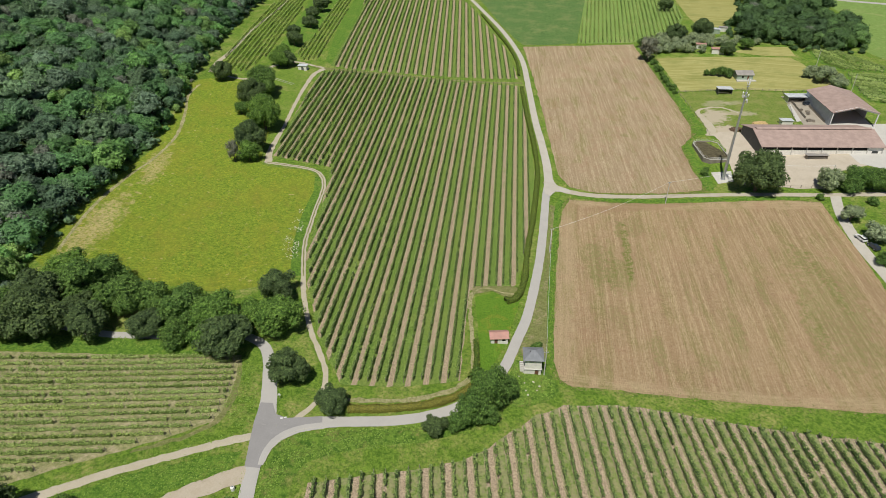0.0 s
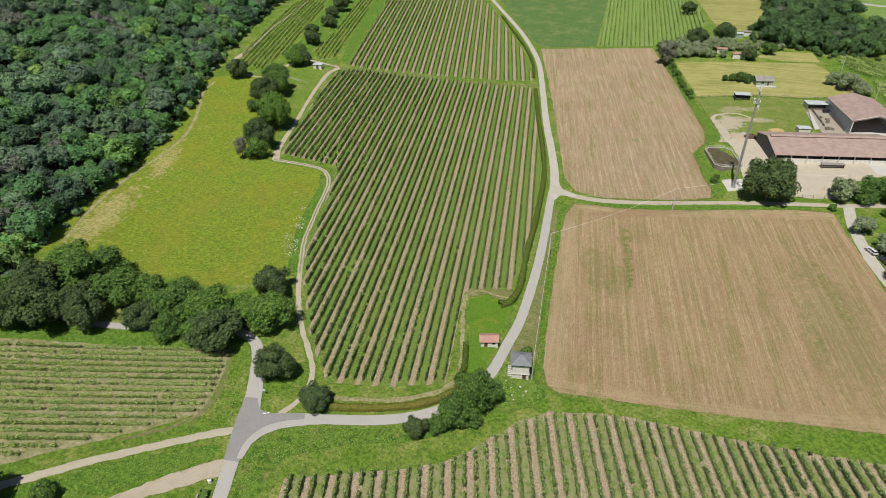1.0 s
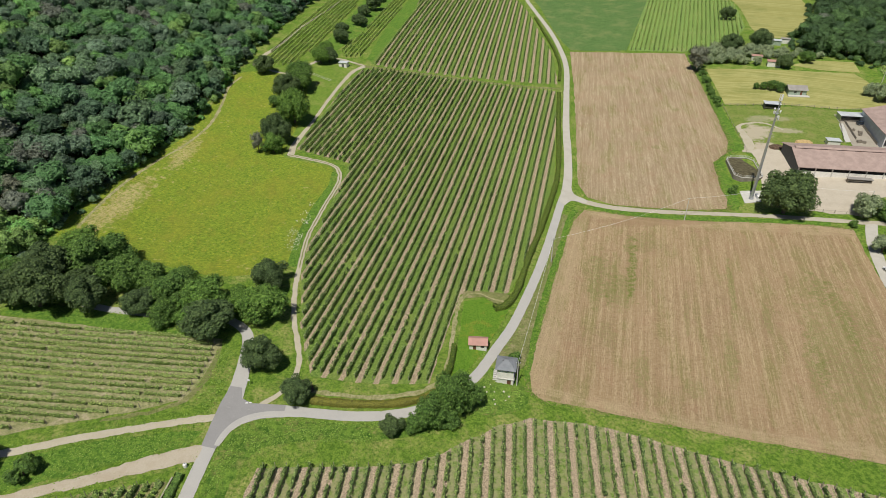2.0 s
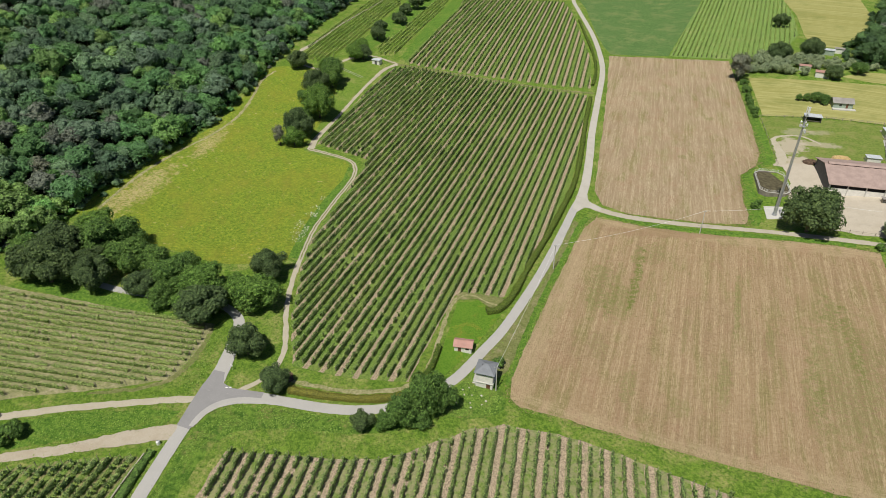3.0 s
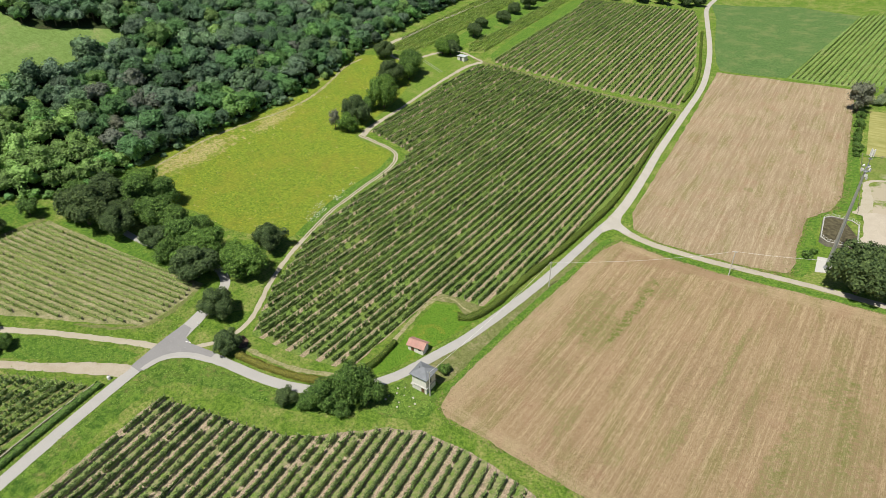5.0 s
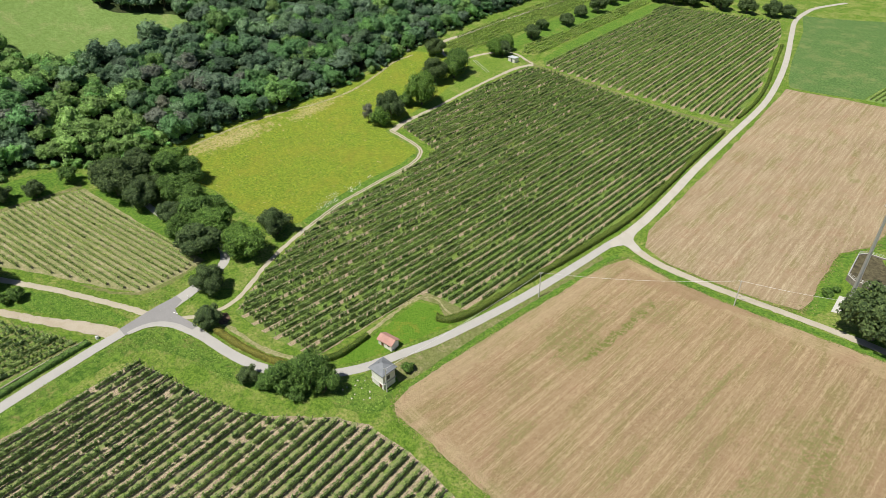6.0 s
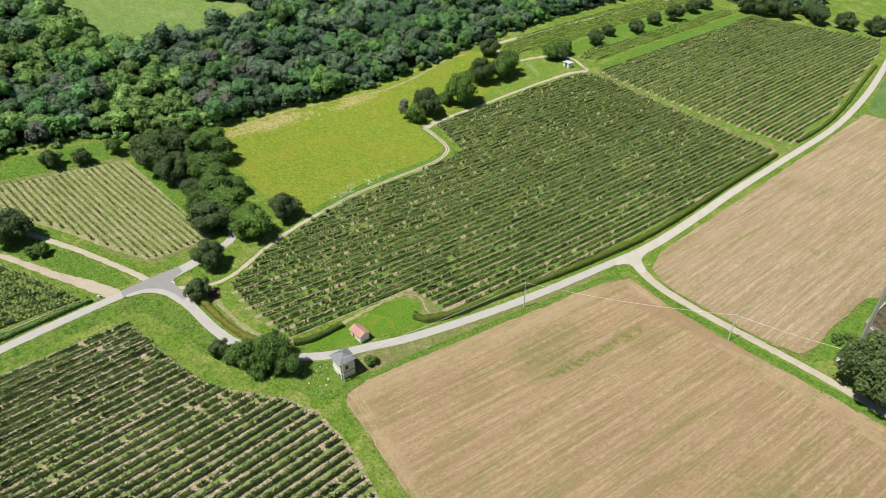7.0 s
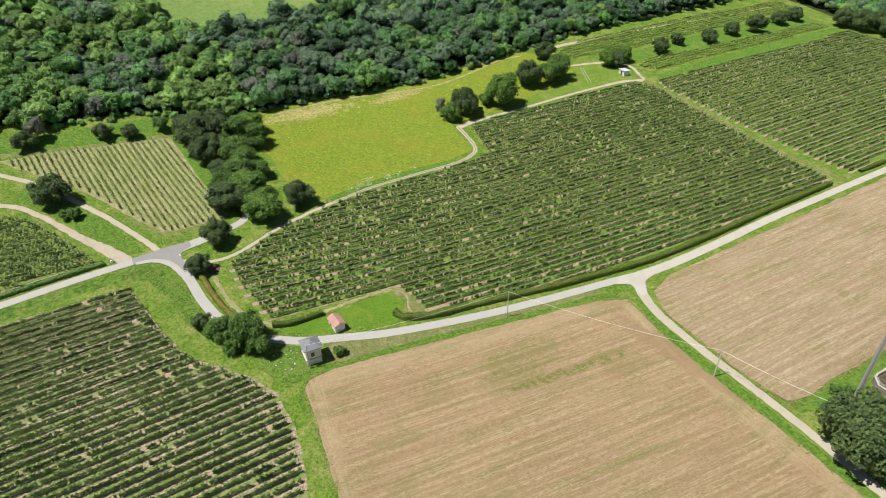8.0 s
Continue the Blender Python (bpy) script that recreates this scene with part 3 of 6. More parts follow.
MEADOW_RIM = [(-118, 150), (-119, 165), (-117.5, 185), (-115, 208), (-112, 226), (-114, 258), (-117, 290), (-105, 302), (-92, 303),
              (-84, 300), (-74, 262), (-70.5, 225), (-66, 219.5), (-51.5, 218), (-47.5, 214), (-46.3, 204), (-47.8, 187), (-47.5, 169), (-45, 152), (-50, 147),
              (-64, 142), (-80, 143), (-93, 141), (-106, 143)]
sheet("meadow", MEADOW_RIM, 0.05, meadow(), "yellow-green flowering hay meadow beside the wood", "meadow", rounded=True)
strip("meadow_edge", [(-114, 155), (-115.2, 171), (-115, 186), (-112.4, 203), (-108.8, 218), (-107.2, 238), (-110.8, 260), (-114.4, 276), (-113.5, 290)], (1.0, 1.6, 1.2, 1.8, 1.2), 0.075, RIMGRASS, "pale trodden line at the meadow's edge", "grass", ragged=0.5)
sheet("grass_terrace", [(-61.5, 338), (-57.8, 333), (-54, 400), (-52.4, 440), (-54, 486), (-60, 484), (-61.6, 440), (-62.6, 400)], 0.055, LUSH, "lush green grass strip beside the upper vines", "grass")
sheet("grass_terrace", [(-90, 335), (-80, 336), (-80, 350), (-74, 380), (-72.5, 440), (-70, 482), (-91, 490), (-89, 440), (-89, 385)], 0.05, LUSH, "green grass terrace under the round trees", "grass")
sheet("bare_patch", [(10.5, 149), (16, 151), (21, 148), (24.6, 150.4), (24, 153.6), (16, 153.6), (9.8, 152)], 0.075, LANE, "bare dry turning patch at the vine ends", "earth", ragged=0.6, rounded=True)
strip("bare_patch", [(10.4, 148.6), (11.6, 151.4), (15, 152.2), (18.4, 150.6), (22, 150.0), (24.6, 149.8)], (0.4, 1.0, 0.6, 1.3, 0.8), 0.09, RIMGRASS, "pale worn ruts at the vine ends", "earth", ragged=0.6)
sheet("grass_bank", [(-92, 303), (-84, 300), (-74, 262), (-71, 228), (-67, 256), (-66, 290), (-64, 314), (-74, 324), (-88, 320)], 0.04, LAWN, "short green grass beside the stone shed", "grass")
sheet("grass_strip", [(-48, 214), (-46.5, 204), (-48, 187), (-47.8, 169), (-45.3, 152), (-42, 152), (-44.3, 170), (-44.4, 188), (-43.4, 206), (-45.6, 213)], 0.055, LUSH, "lush green grass margin along the earth track", "grass")

FIELD_SE = [(50, 208.6), (69, 205.6), (90, 203), (110, 200.6), (128, 197.5), (137.5, 194.5), (136, 181), (134.3, 164), (132, 147), (126, 120), (118, 98),
            (105.7, 100.3), (86, 104.8), (60, 108.9), (46, 111.2), (33.6, 112.7), (30.9, 114.8), (30.4, 121), (33.3, 139), (37.7, 163), (42.8, 188), (45.6, 200)]
sheet("stubble_field", FIELD_SE, 0.06, STUBBLE_SE, "tilled tan stubble field with pale straw lines", "field", ragged=0.5)
sheet("stubble_field", [(52.3, 388), (78, 388), (101, 382.5), (116.8, 377), (116.2, 351), (115.2, 306), (114.2, 264), (111, 254), (104.2, 246), (102.6, 227), (103.0, 216), (101, 210.6),
                        (91, 210.4), (75.5, 212.2), (60, 213.8), (52, 217.6), (48.6, 228), (50.4, 279), (51.8, 333)], 0.06, STUBBLE_NE, "tilled pale brown stubble field", "field", ragged=0.5)
sheet("crop_field", [(24, 540), (34, 500), (43, 436), (49, 405), (53, 391), (86, 391), (110.5, 492), (119, 530), (80, 560)], 0.05, crop_green(), "dense young green crop field", "field")
sheet("hay_field", [(172, 540), (171, 472), (165, 425), (164, 402), (179, 400), (197, 423), (215.5, 468), (226, 540)], 0.05, HAY, "mown yellow hay field", "field")
sheet("hay_plot", [(122.6, 349.2), (148.7, 345.2), (193.5, 340.5), (196.8, 321), (199.2, 298), (181, 295.4), (168, 294.4), (146.4, 298.5), (121.4, 302)], 0.05, HAY, "mown yellow hay plot with cutting lines", "field")
sheet("paddock", [(120.3, 300), (146, 296.8), (167.6, 292.8), (158, 259), (138, 255.5), (122, 253), (120.6, 277)], 0.05, PADDOCK, "short grazed paddock beside the barn", "paddock")
sheet("hay_patch", [(166, 352), (180, 360), (200, 358), (197, 342), (178, 345)], 0.045, HAY, "small dry grass patch before the wood", "field")
sheet("pasture", [(243, 330), (240, 352), (252, 369), (264, 410), (272, 463), (290, 500), (460, 520), (460, 262), (262, 282)], 0.05, PALE, "smooth pale green pasture", "pasture", rounded=True)
sheet("clearing", [(-181, 171), (-183, 140), (-190, 131), (-212, 126), (-240, 120), (-262, 150), (-250, 178), (-217, 184), (-209.5, 196), (-203, 207), (-194, 217), (-189, 213), (-185.5, 200)], 0.14, PALE,
      "pale green pasture clearing in the wood", "pasture", rounded=True)
sheet("garden_plot", [(10.2, 116), (10.6, 128), (10.5, 147.5), (16.5, 150.5), (21, 146.5), (24.3, 147.6), (20.8, 136), (17, 125.5), (13.5, 118), (11, 114.5)], 0.05, GARDEN,
      "bright green grass plot round the small hut", "grass")
sheet("road_bank", [(20.5, 123.5), (24, 133), (29, 150), (33, 166), (37, 186), (42, 205), (44.5, 203), (41.5, 188), (36.5, 163), (32, 140), (29, 124), (27, 121)], 0.035, LANE,
      "dry grass bank beside the road", "grass")
sheet("lush_bank", [(-43, 88), (-50, 86), (-62, 81.5), (-76, 74), (-90, 64.5), (-98, 58), (-92, 54), (-84, 60.5), (-70, 68.5), (-56, 77), (-45, 82)], 0.045, LUSH, "lush green bank between two tracks", "grass")
sheet("lush_bank", [(-108, 112.5), (-93, 113), (-68, 115.6), (-53, 117.4), (-50, 121), (-60, 122.6), (-76, 120), (-90, 119), (-104, 119)], 0.045, LUSH, "lush grass above the vines", "grass")

strip("grass_strip", [(30, 119), (32.0, 138.6), (36.2, 162.6), (41.4, 187.6), (44.2, 201.5), (47, 208)], (1.8, 2.2, 2.0, 2.4), 0.06, LUSH, "green grass strip along the stubble field", "grass", ragged=0.6)
strip("grass_strip", [(51, 210.8), (69, 207.3), (90, 204.8), (110, 202.2), (132, 198.4)], (2.0, 2.6, 2.2), 0.075, LUSH, "green grass strip below the gravel lane", "grass", ragged=0.6)
sheet("dark_patch", [(-27.6, 104.6), (-26.2, 107.2), (-23.6, 106.8), (-22.2, 104.8), (-23.2, 103.2), (-26, 103.2)], 0.1, MANURE, "dark grey-brown earth beside the hedge end", "earth", rounded=True, ragged=0.6)
sheet("weed_patch", [(14.5, 107.5), (18.5, 117.5), (20.5, 121.5), (29, 116), (29, 109), (20, 105)], 0.03, WEEDY, "lush green weeds round the transformer house", "grass", rounded=True)

sheet("weedy_bank", [(-35.6, 44), (-36.6, 60), (-37.6, 84), (-36, 90), (-31.5, 93.6), (-18, 95.8), (-9, 96.6), (-1, 98.6), (5.5, 102), (12, 107.5), (15, 104), (8, 98), (-3, 93.5), (-14, 91.4), (-25, 88), (-31.4, 81), (-31, 60), (-29.4, 44)],
      0.03, WEEDY, "rough weedy bank below the road", "grass", rounded=True, ragged=0.8)
strip("path_vines", [(-51, 117), (-49.4, 107), (-50.4, 97), (-56, 91), (-66, 86)], (0.8, 1.6, 1.6, 1.2, 0.6), 0.06, LANE, "worn dry headland at the vine ends", "track", ragged=0.7)

sheet("lush_bank", [(-133, 46), (-131, 58), (-128, 72), (-128.5, 86), (-126.5, 106), (-118, 115), (-115, 104), (-117.6, 84), (-120.4, 68), (-124, 50)], 0.055, LUSH, "lush grass strip between wood and vines", "grass", rounded=True)

sheet("grass_margin", [(119.2, 345), (119.2, 300), (119.0, 256), (108.4, 251), (107.6, 226), (106.6, 212), (104.5, 209), (102.4, 211), (103.4, 226), (104.8, 245), (111.4, 253.4), (114.6, 264), (115.6, 306), (116.6, 346)], 0.045, LUSH, "lush green margin between stubble and paddock fence", "grass", ragged=0.8)

# farm ground
strip("bare_track", [(119.5, 253), (122, 261), (121.8, 271), (122, 278.5), (128, 280.6), (133.5, 279), (138.5, 272)], (5, 4, 2.4, 1.5, 1.0), 0.065, DIRT, "bare trodden earth in the paddock", "earth", ragged=0.9)
sheet("farmyard", [(117, 224), (116, 212), (128, 207.5), (132, 205.5), (146, 202.5), (152, 215), (166, 219), (184, 222), (184, 238), (134, 240), (133.5, 250), (131, 254), (124, 256), (120.2, 254), (121, 243)], 0.07, YARD,
      "bare trodden earth farmyard", "yard", ragged=0.8)
sheet("concrete_apron", [(166, 221), (173.5, 216), (196, 212), (206, 226), (206, 256), (172, 256), (176, 247), (184, 247), (184, 232), (166, 232)], 0.09, CONCRETE,
      "pale concrete apron round the barns", "yard", ragged=0.2)
sheet("mast_pad", [(108.7, 222.8), (116.3, 222.2), (114.6, 214.4), (108.3, 213.8)], 0.12, CONCRETE, "white concrete pad under the mast", "pad", ragged=0.05)
sheet("barn_yard", [(165, 288), (174, 287), (172.6, 256.5), (171, 250), (160, 252), (161, 258)], 0.08, CLUTTERYARD, "grey-brown cluttered yard beside the machine barn", "yard", ragged=0.5)
sheet("concrete_lane", [(163.2, 278.3), (165.2, 278.8), (161.6, 260.6), (159.3, 259.9)], 0.11, CONCRETE, "pale concrete slab strip beside the paddock", "yard", ragged=0.15)
sheet("barn_floor", [(170.7, 254.7), (189.5, 252.9), (192.0, 280.6), (173.3, 282.4)], 0.10, CONCRETE, "bare concrete floor of the machine barn", "yard", ragged=0.02)

# roads and tracks
ROAD = [(-36.3, 40), (-37.3, 50), (-38.2, 58.7), (-39, 67.5), (-39.6, 77), (-39.9, 84.5), (-39.2, 89.7), (-36.9, 93.6), (-33, 96), (-27.5, 97.2), (-18.5, 97.8), (-10.7, 98.7),
        (-3.4, 100.5), (3.6, 103.6), (9.3, 108), (13.8, 113.6), (17.4, 119.6), (21, 128.6), (25.6, 140.5), (31.4, 162), (36, 183), (41.5, 212.5), (43.4, 219)]
strip("road", ROAD, (3.1, 3.0, 2.9, 2.9, 2.9), 0.10, ASPHALT, "narrow worn pale grey asphalt road", "road")
strip("road_north", [(42.6, 215), (43.8, 222), (45, 234), (45.7, 256), (45.9, 281), (47.4, 317), (48.9, 359), (46.6, 391), (42, 425), (36.3, 456), (29.5, 490), (24, 520), (23.6, 545), (27, 570), (40, 600)],
      (3.6, 3.0, 3.0, 3.0, 3.2), 0.11, GRAVEL, "white gravel farm road", "road")
strip("road_east", [(43, 222.5), (45.5, 218), (50.2, 214.6), (60, 211.4), (74.5, 209.8), (91.5, 208.2), (111.3, 205.2), (130, 201.2), (145, 198.7), (170, 197.6)], (3.4, 2.6, 2.4, 2.5, 3.0), 0.105, LANE_GRAVEL,
      "pale gravel lane between the stubble fields", "road", ragged=0.35)
sheet("road_fork", [(41, 213), (43.5, 224.5), (45.8, 225), (46.8, 219.5), (51.5, 215.6), (51.2, 213.3), (45.5, 214.5), (43, 211)], 0.115, GRAVEL, "white gravel road fork", "road", rounded=True, ragged=0.1)
strip("drive", [(144.8, 198.6), (142.4, 192.5), (140.6, 187), (138.9, 180.4), (136.4, 166), (135.3, 150), (134, 130)], 3.6, 0.10, GRAVEL, "pale gravel drive", "road")
strip("road_hill", [(-39, 93), (-40.2, 98), (-41, 104), (-42.2, 110), (-44, 117), (-46.6, 121.5), (-53, 124.5), (-62, 124), (-74, 121.8), (-88, 121), (-100, 123)], (4.6, 3.0, 2.6, 2.4, 2.2), 0.10, ASPHALT,
      "narrow asphalt lane climbing under the trees", "road")
sheet("road_junction", [(-41.7, 84), (-42.2, 90), (-42.6, 96), (-42.4, 101.8), (-39.6, 101.8), (-38.3, 98.6), (-35.5, 97.6), (-27.6, 98.7), (-27.2, 95.8), (-32, 94.7), (-35.3, 92.4), (-37.6, 88), (-38.4, 83.8)], 0.13, PATCH,
      "newer dark asphalt at the road junction", "road", ragged=0.06)
strip("road_wear", [(-38.6, 84.6), (-38.2, 88), (-36.2, 91.9), (-32.4, 94.6), (-27.4, 96), (-22, 96.9)], (1.2, 2.0, 2.2, 2.0, 1.4), 0.15, ASPHALT, "paler worn asphalt in the road's bend", "road", ragged=0.2)
strip("road_edge", [(-37.8, 85.4), (-37.2, 88.6), (-35.3, 92), (-32, 94.5), (-27.5, 95.6)], 0.25, 0.155, GRAVEL, "pale gravelly rim of the asphalt bend", "road", ragged=0.2)
for x, y in ((-36.7, 97.4), (-35.9, 97.7)):
    sheet("road_marking", [(x - 0.3, y - 0.2), (x + 0.3, y - 0.1), (x + 0.28, y + 0.22), (x - 0.28, y + 0.16)], 0.17, WHITEMETAL, "worn white paint mark at the junction", "road marking", ragged=0.03)
strip("track_west", [(-40.5, 92.6), (-45.5, 90.8), (-50.5, 88.6), (-57.8, 85.4), (-68, 80.6), (-74.5, 77), (-88.5, 69), (-99.8, 61), (-110, 51), (-122, 38)], 2.0, 0.08, DIRT, "pale two-wheel earth track", "track", ragged=0.4)
strip("track_south", [(-40, 82.6), (-45, 80.6), (-48, 79.2), (-54, 75.4), (-61, 71), (-69, 66.8), (-79, 61), (-87, 55), (-92, 48), (-100, 38)], (4.5, 3.2, 2.4, 2.0, 2.4, 2.6), 0.08, SAND, "sandy earth track", "track", ragged=0.6)
sheet("bare_patch", [(-42, 84), (-42.5, 79.5), (-47, 77), (-54, 73.8), (-53.5, 77.5), (-47, 81.6)], 0.095, SAND, "bare reddish earth beside the road", "earth", ragged=0.7)
TRACK = [(-33.5, 97.6), (-31.2, 100.5), (-29.4, 104), (-28.6, 109.5), (-30, 116), (-34.8, 127.2), (-38.7, 139), (-41.4, 152), (-43.9, 169), (-44, 187), (-43.4, 206), (-45.2, 214.5), (-49.5, 219.2), (-59, 221.2), (-67.8, 222.3)]
strip("track_meadow", TRACK, (1.3, 1.5, 1.5, 1.9), 0.08, DIRT, "pale earth track between meadow and vineyard", "track", ragged=0.35)
strip("track_rim", [(-67, 222), (-68.4, 232), (-67.4, 254), (-66.6, 290), (-64.6, 315), (-60.5, 326)], (2.8, 1.4, 1.6, 2.6), 0.08, DIRT, "pale earth track along the vine rows", "track", ragged=0.5)
strip("track_crown", TRACK[7:], 0.35, 0.115, LANE, "worn grass crown between two wheel ruts", "grass", ragged=0.25)
strip("path_cross", [(-66, 329), (-60.5, 326.4), (-46.7, 326.2), (-22.9, 326), (1, 325.3), (25.3, 326), (45, 327)], (3.2, 2.6, 2.0, 2.0, 2.2, 2.6), 0.07, LANE, "dry grass headland path across the vineyard", "track", ragged=0.5)
strip("path_shed", [(-60.5, 326.6), (-66.5, 329), (-75, 332), (-83, 328), (-88.5, 317.5), (-93, 304), (-102, 303), (-108, 308)], 1.8, 0.075, DIRT, "pale earth path past the stone shed", "track", ragged=0.4)
strip("path_headland", [(-29, 104), (-25.5, 104), (-18, 104.4), (-9, 105), (-1, 107.5), (5, 111), (8.3, 116), (8.8, 130), (9, 146), (12, 151.7), (18, 152.6), (24, 150.5)], (1.0, 1.5, 1.1, 1.4), 0.06, RIMGRASS, "dry grass headland round the vines", "track", ragged=0.6)
strip("path_hill", [(-124, 40), (-121, 54), (-118.8, 68), (-116.4, 80.4), (-114.8, 96), (-113.2, 111)], 1.8, 0.06, LANE, "faint grass path above the vines", "track", ragged=0.4)
strip("far_road", [(262, 488), (282.4, 463), (308.4, 447.5), (370, 415)], 5.0, 0.08, ASPHALT, "pale grey country road beyond the pasture", "road")
strip("path_wood", [(-113, 306), (-113.5, 320), (-112, 332), (-110.6, 350), (-109.4, 379), (-106, 415), (-103.8, 446), (-102, 480)], (2.6, 1.6, 1.4, 1.4), 0.07, DIRT, "pale earth path between wood and vine rows", "track", ragged=0.5)
sheet("bare_patch", [(-176, 178), (-173, 185), (-172.5, 195), (-169, 196), (-169.5, 186), (-171.5, 178)], 0.15, SAND, "bare stony patch in the wood", "earth", rounded=True)

# ---- vineyards ----
def clip_row(poly, p, d):
    """Stretches of the line p + s * d inside a plan outline."""
    poly = np.asarray(poly, float)
    cuts = []
    for a, b in zip(poly, np.roll(poly, -1, 0)):
        e = b - a
        det = d[0] * e[1] - d[1] * e[0]
        if abs(det) < 1e-9:
            continue
        w = a - p
        s, u = (w[0] * e[1] - w[1] * e[0]) / det, (w[0] * d[1] - w[1] * d[0]) / det
        if 0 <= u < 1:
            cuts.append(s)
    cuts.sort()
    return [(cuts[i], cuts[i + 1]) for i in range(0, len(cuts) - 1, 2)]


END_POST = boxes((-0.05, -0.05, -0.1, 0.05, 0.05, 1.75))
_post_mesh = bpy.data.meshes.new("end_post")
END_POST.to_mesh(_post_mesh)
END_POST.free()
_post_mesh.materials.append(POSTWOOD)


def vine_row(rng, p, d, s0, s1, label, group, leafy, tall, width, gap, bare, leaf=VINE, join=0.5):
    """One row of trained vines: stems, leaf sprays plant by plant, a post at each end."""
    at = np.arange(s0 + 0.4, s1 - 0.2, gap)
    at = at + rng.normal(0, 0.12, len(at))
    vigour = np.clip(rng.normal(1.0, 0.24, len(at)) + 0.3 * np.array([noise.noise(Vector((*(p + d * s) * 0.05, 3.0))) for s in at]), 0.4, 1.5)
    vigour[rng.random(len(at)) < bare] = 0.0
    keep = vigour > 0.2
    at, vigour = at[keep], vigour[keep]
    if len(at) < 2:
        return None
    side = np.array([d[1], -d[0]])
    # the dense heart of each plant, bridged where neighbours grow together
    st = np.stack([at - 0.3 * gap * np.clip(vigour, 0.5, 1.1), at + 0.3 * gap * np.clip(vigour, 0.5, 1.1)], 1).ravel()
    g = np.repeat(vigour, 2) * rng.uniform(0.75, 1.0, len(st))
    line = p + d * st[:, None] + side * rng.normal(0, 0.07, len(st))[:, None]
    off, up = np.array([-0.22, -0.16, 0.16, 0.22]) * width, np.array([0.45, 1.2, 1.2, 0.45]) * tall / 1.6
    cv, cf = loft(rng, line, np.broadcast_to(side, line.shape), off, up, np.clip(g, 0.3, 1.4), np.clip(0.2 + 0.8 * g, 0.3, 1.35), 0.05, 0.45)
    solid = np.ones(len(st) - 1, bool)
    solid[1::2] = (rng.random(len(at) - 1) < join) & (np.diff(at) < 1.5 * gap)
    cf = cf[np.repeat(solid, 3)]
    # leaf sprays on it, in a clump at each plant
    n = int(len(at) * leafy)
    i = rng.integers(0, len(at), n)
    gi = vigour[i]
    u = rng.uniform(-1, 1, n)
    top = np.abs(u) < 0.7
    o = np.where(top, u * 0.42, np.sign(u) * 0.34) * width * gi + rng.normal(0, 0.07, n)
    h = np.where(top, 1.5, rng.uniform(0.55, 1.45, n)) * tall / 1.6 * (0.35 + 0.65 * gi) + rng.normal(0, 0.14, n)
    xy = p + d * (at[i] + rng.normal(0, 0.17 + 0.08 * join, n) * gap)[:, None] + side * o[:, None]
    c = np.column_stack([xy, land(*xy.T) + np.maximum(h, 0.3)])
    nrm = rng.normal(0, 0.35, (n, 3))
    nrm[:, :2] += side * np.where(top, u * 0.4, np.sign(u))[:, None]
    nrm[:, 2] += np.where(top, 1.0, 0.75)
    v, f = leaflets(rng, c, nrm, rng.uniform(0.2, 0.44, n))
    v, f = np.concatenate([v, cv]), np.concatenate([f, halved(cf) + len(v)])
    # stems: thin three-sided posts
    at = at[::2]
    q = p + d * at[:, None]
    z = land(*q.T)
    ring = np.array([[0.05, 0.0], [-0.03, 0.045], [-0.03, -0.045]])
    sv = np.concatenate([np.column_stack([q + r, z + h]) for h in (-0.08, 0.75) for r in ring])
    n, k = len(at), np.arange(len(at))
    sf = np.concatenate([np.stack([k + i * n, k + j * n, k + (j + 3) * n, k + (i + 3) * n], 1) for i, j in ((0, 1), (1, 2), (2, 0))])
    base = np.array([*(p + d * (s0 + s1) / 2), 0.0])
    base[2] = float(land(base[0], base[1]))
    ob = thing("vine_row", Matrix.Translation(base), label, "vine row", group)
    for name, vs, fs, m in (("foliage", v, f, leaf), ("vine_stem", sv, sf, BARK)):
        bit = new(name, fast_mesh(name, vs - base, fs, [m]))
        bit.parent = ob
        tagged(bit, kind="stuff")
    for s in (s0, s1):
        e = p + d * s
        post = new("end_post", _post_mesh)
        post.parent = ob
        post.location = Vector((*e, float(land(*e)))) - Vector(base)
    return ob


def vineyard(rim, turn, pitch, start, floor, label, group, floor_label, leafy=25, tall=1.62, width=0.6, gap=1.05, bare=0.05, seed=1, grow=1.2, leaf=VINE, join=0.5):
    """Rows along azimuth turn (clockwise from +y) at a pitch; one row line passes through start."""
    rng = np.random.default_rng(seed)
    d = np.array([math.sin(radians(turn)), math.cos(radians(turn))])
    side = np.array([d[1], -d[0]])
    rim = np.asarray(rim, float)
    s = (rim - start) @ side
    made = 0
    for k in range(math.ceil(s.min() / pitch), math.floor(s.max() / pitch) + 1):
        p = np.asarray(start, float) + side * k * pitch
        for a, b in clip_row(rim, p, d):
            if b - a > 4:
                vine_row(rng, p, d, a + rng.uniform(-0.4, 0.4), b + rng.uniform(-0.4, 0.4), label, group, leafy, tall, width, gap, bare, leaf, join)
                made += 1
    middle = rim.mean(0)
    sheet("vineyard_floor", [q + (q - middle) / np.linalg.norm(q - middle) * grow for q in rim], 0.045, floor, floor_label, "vineyard floor", ragged=0.5)
    return made


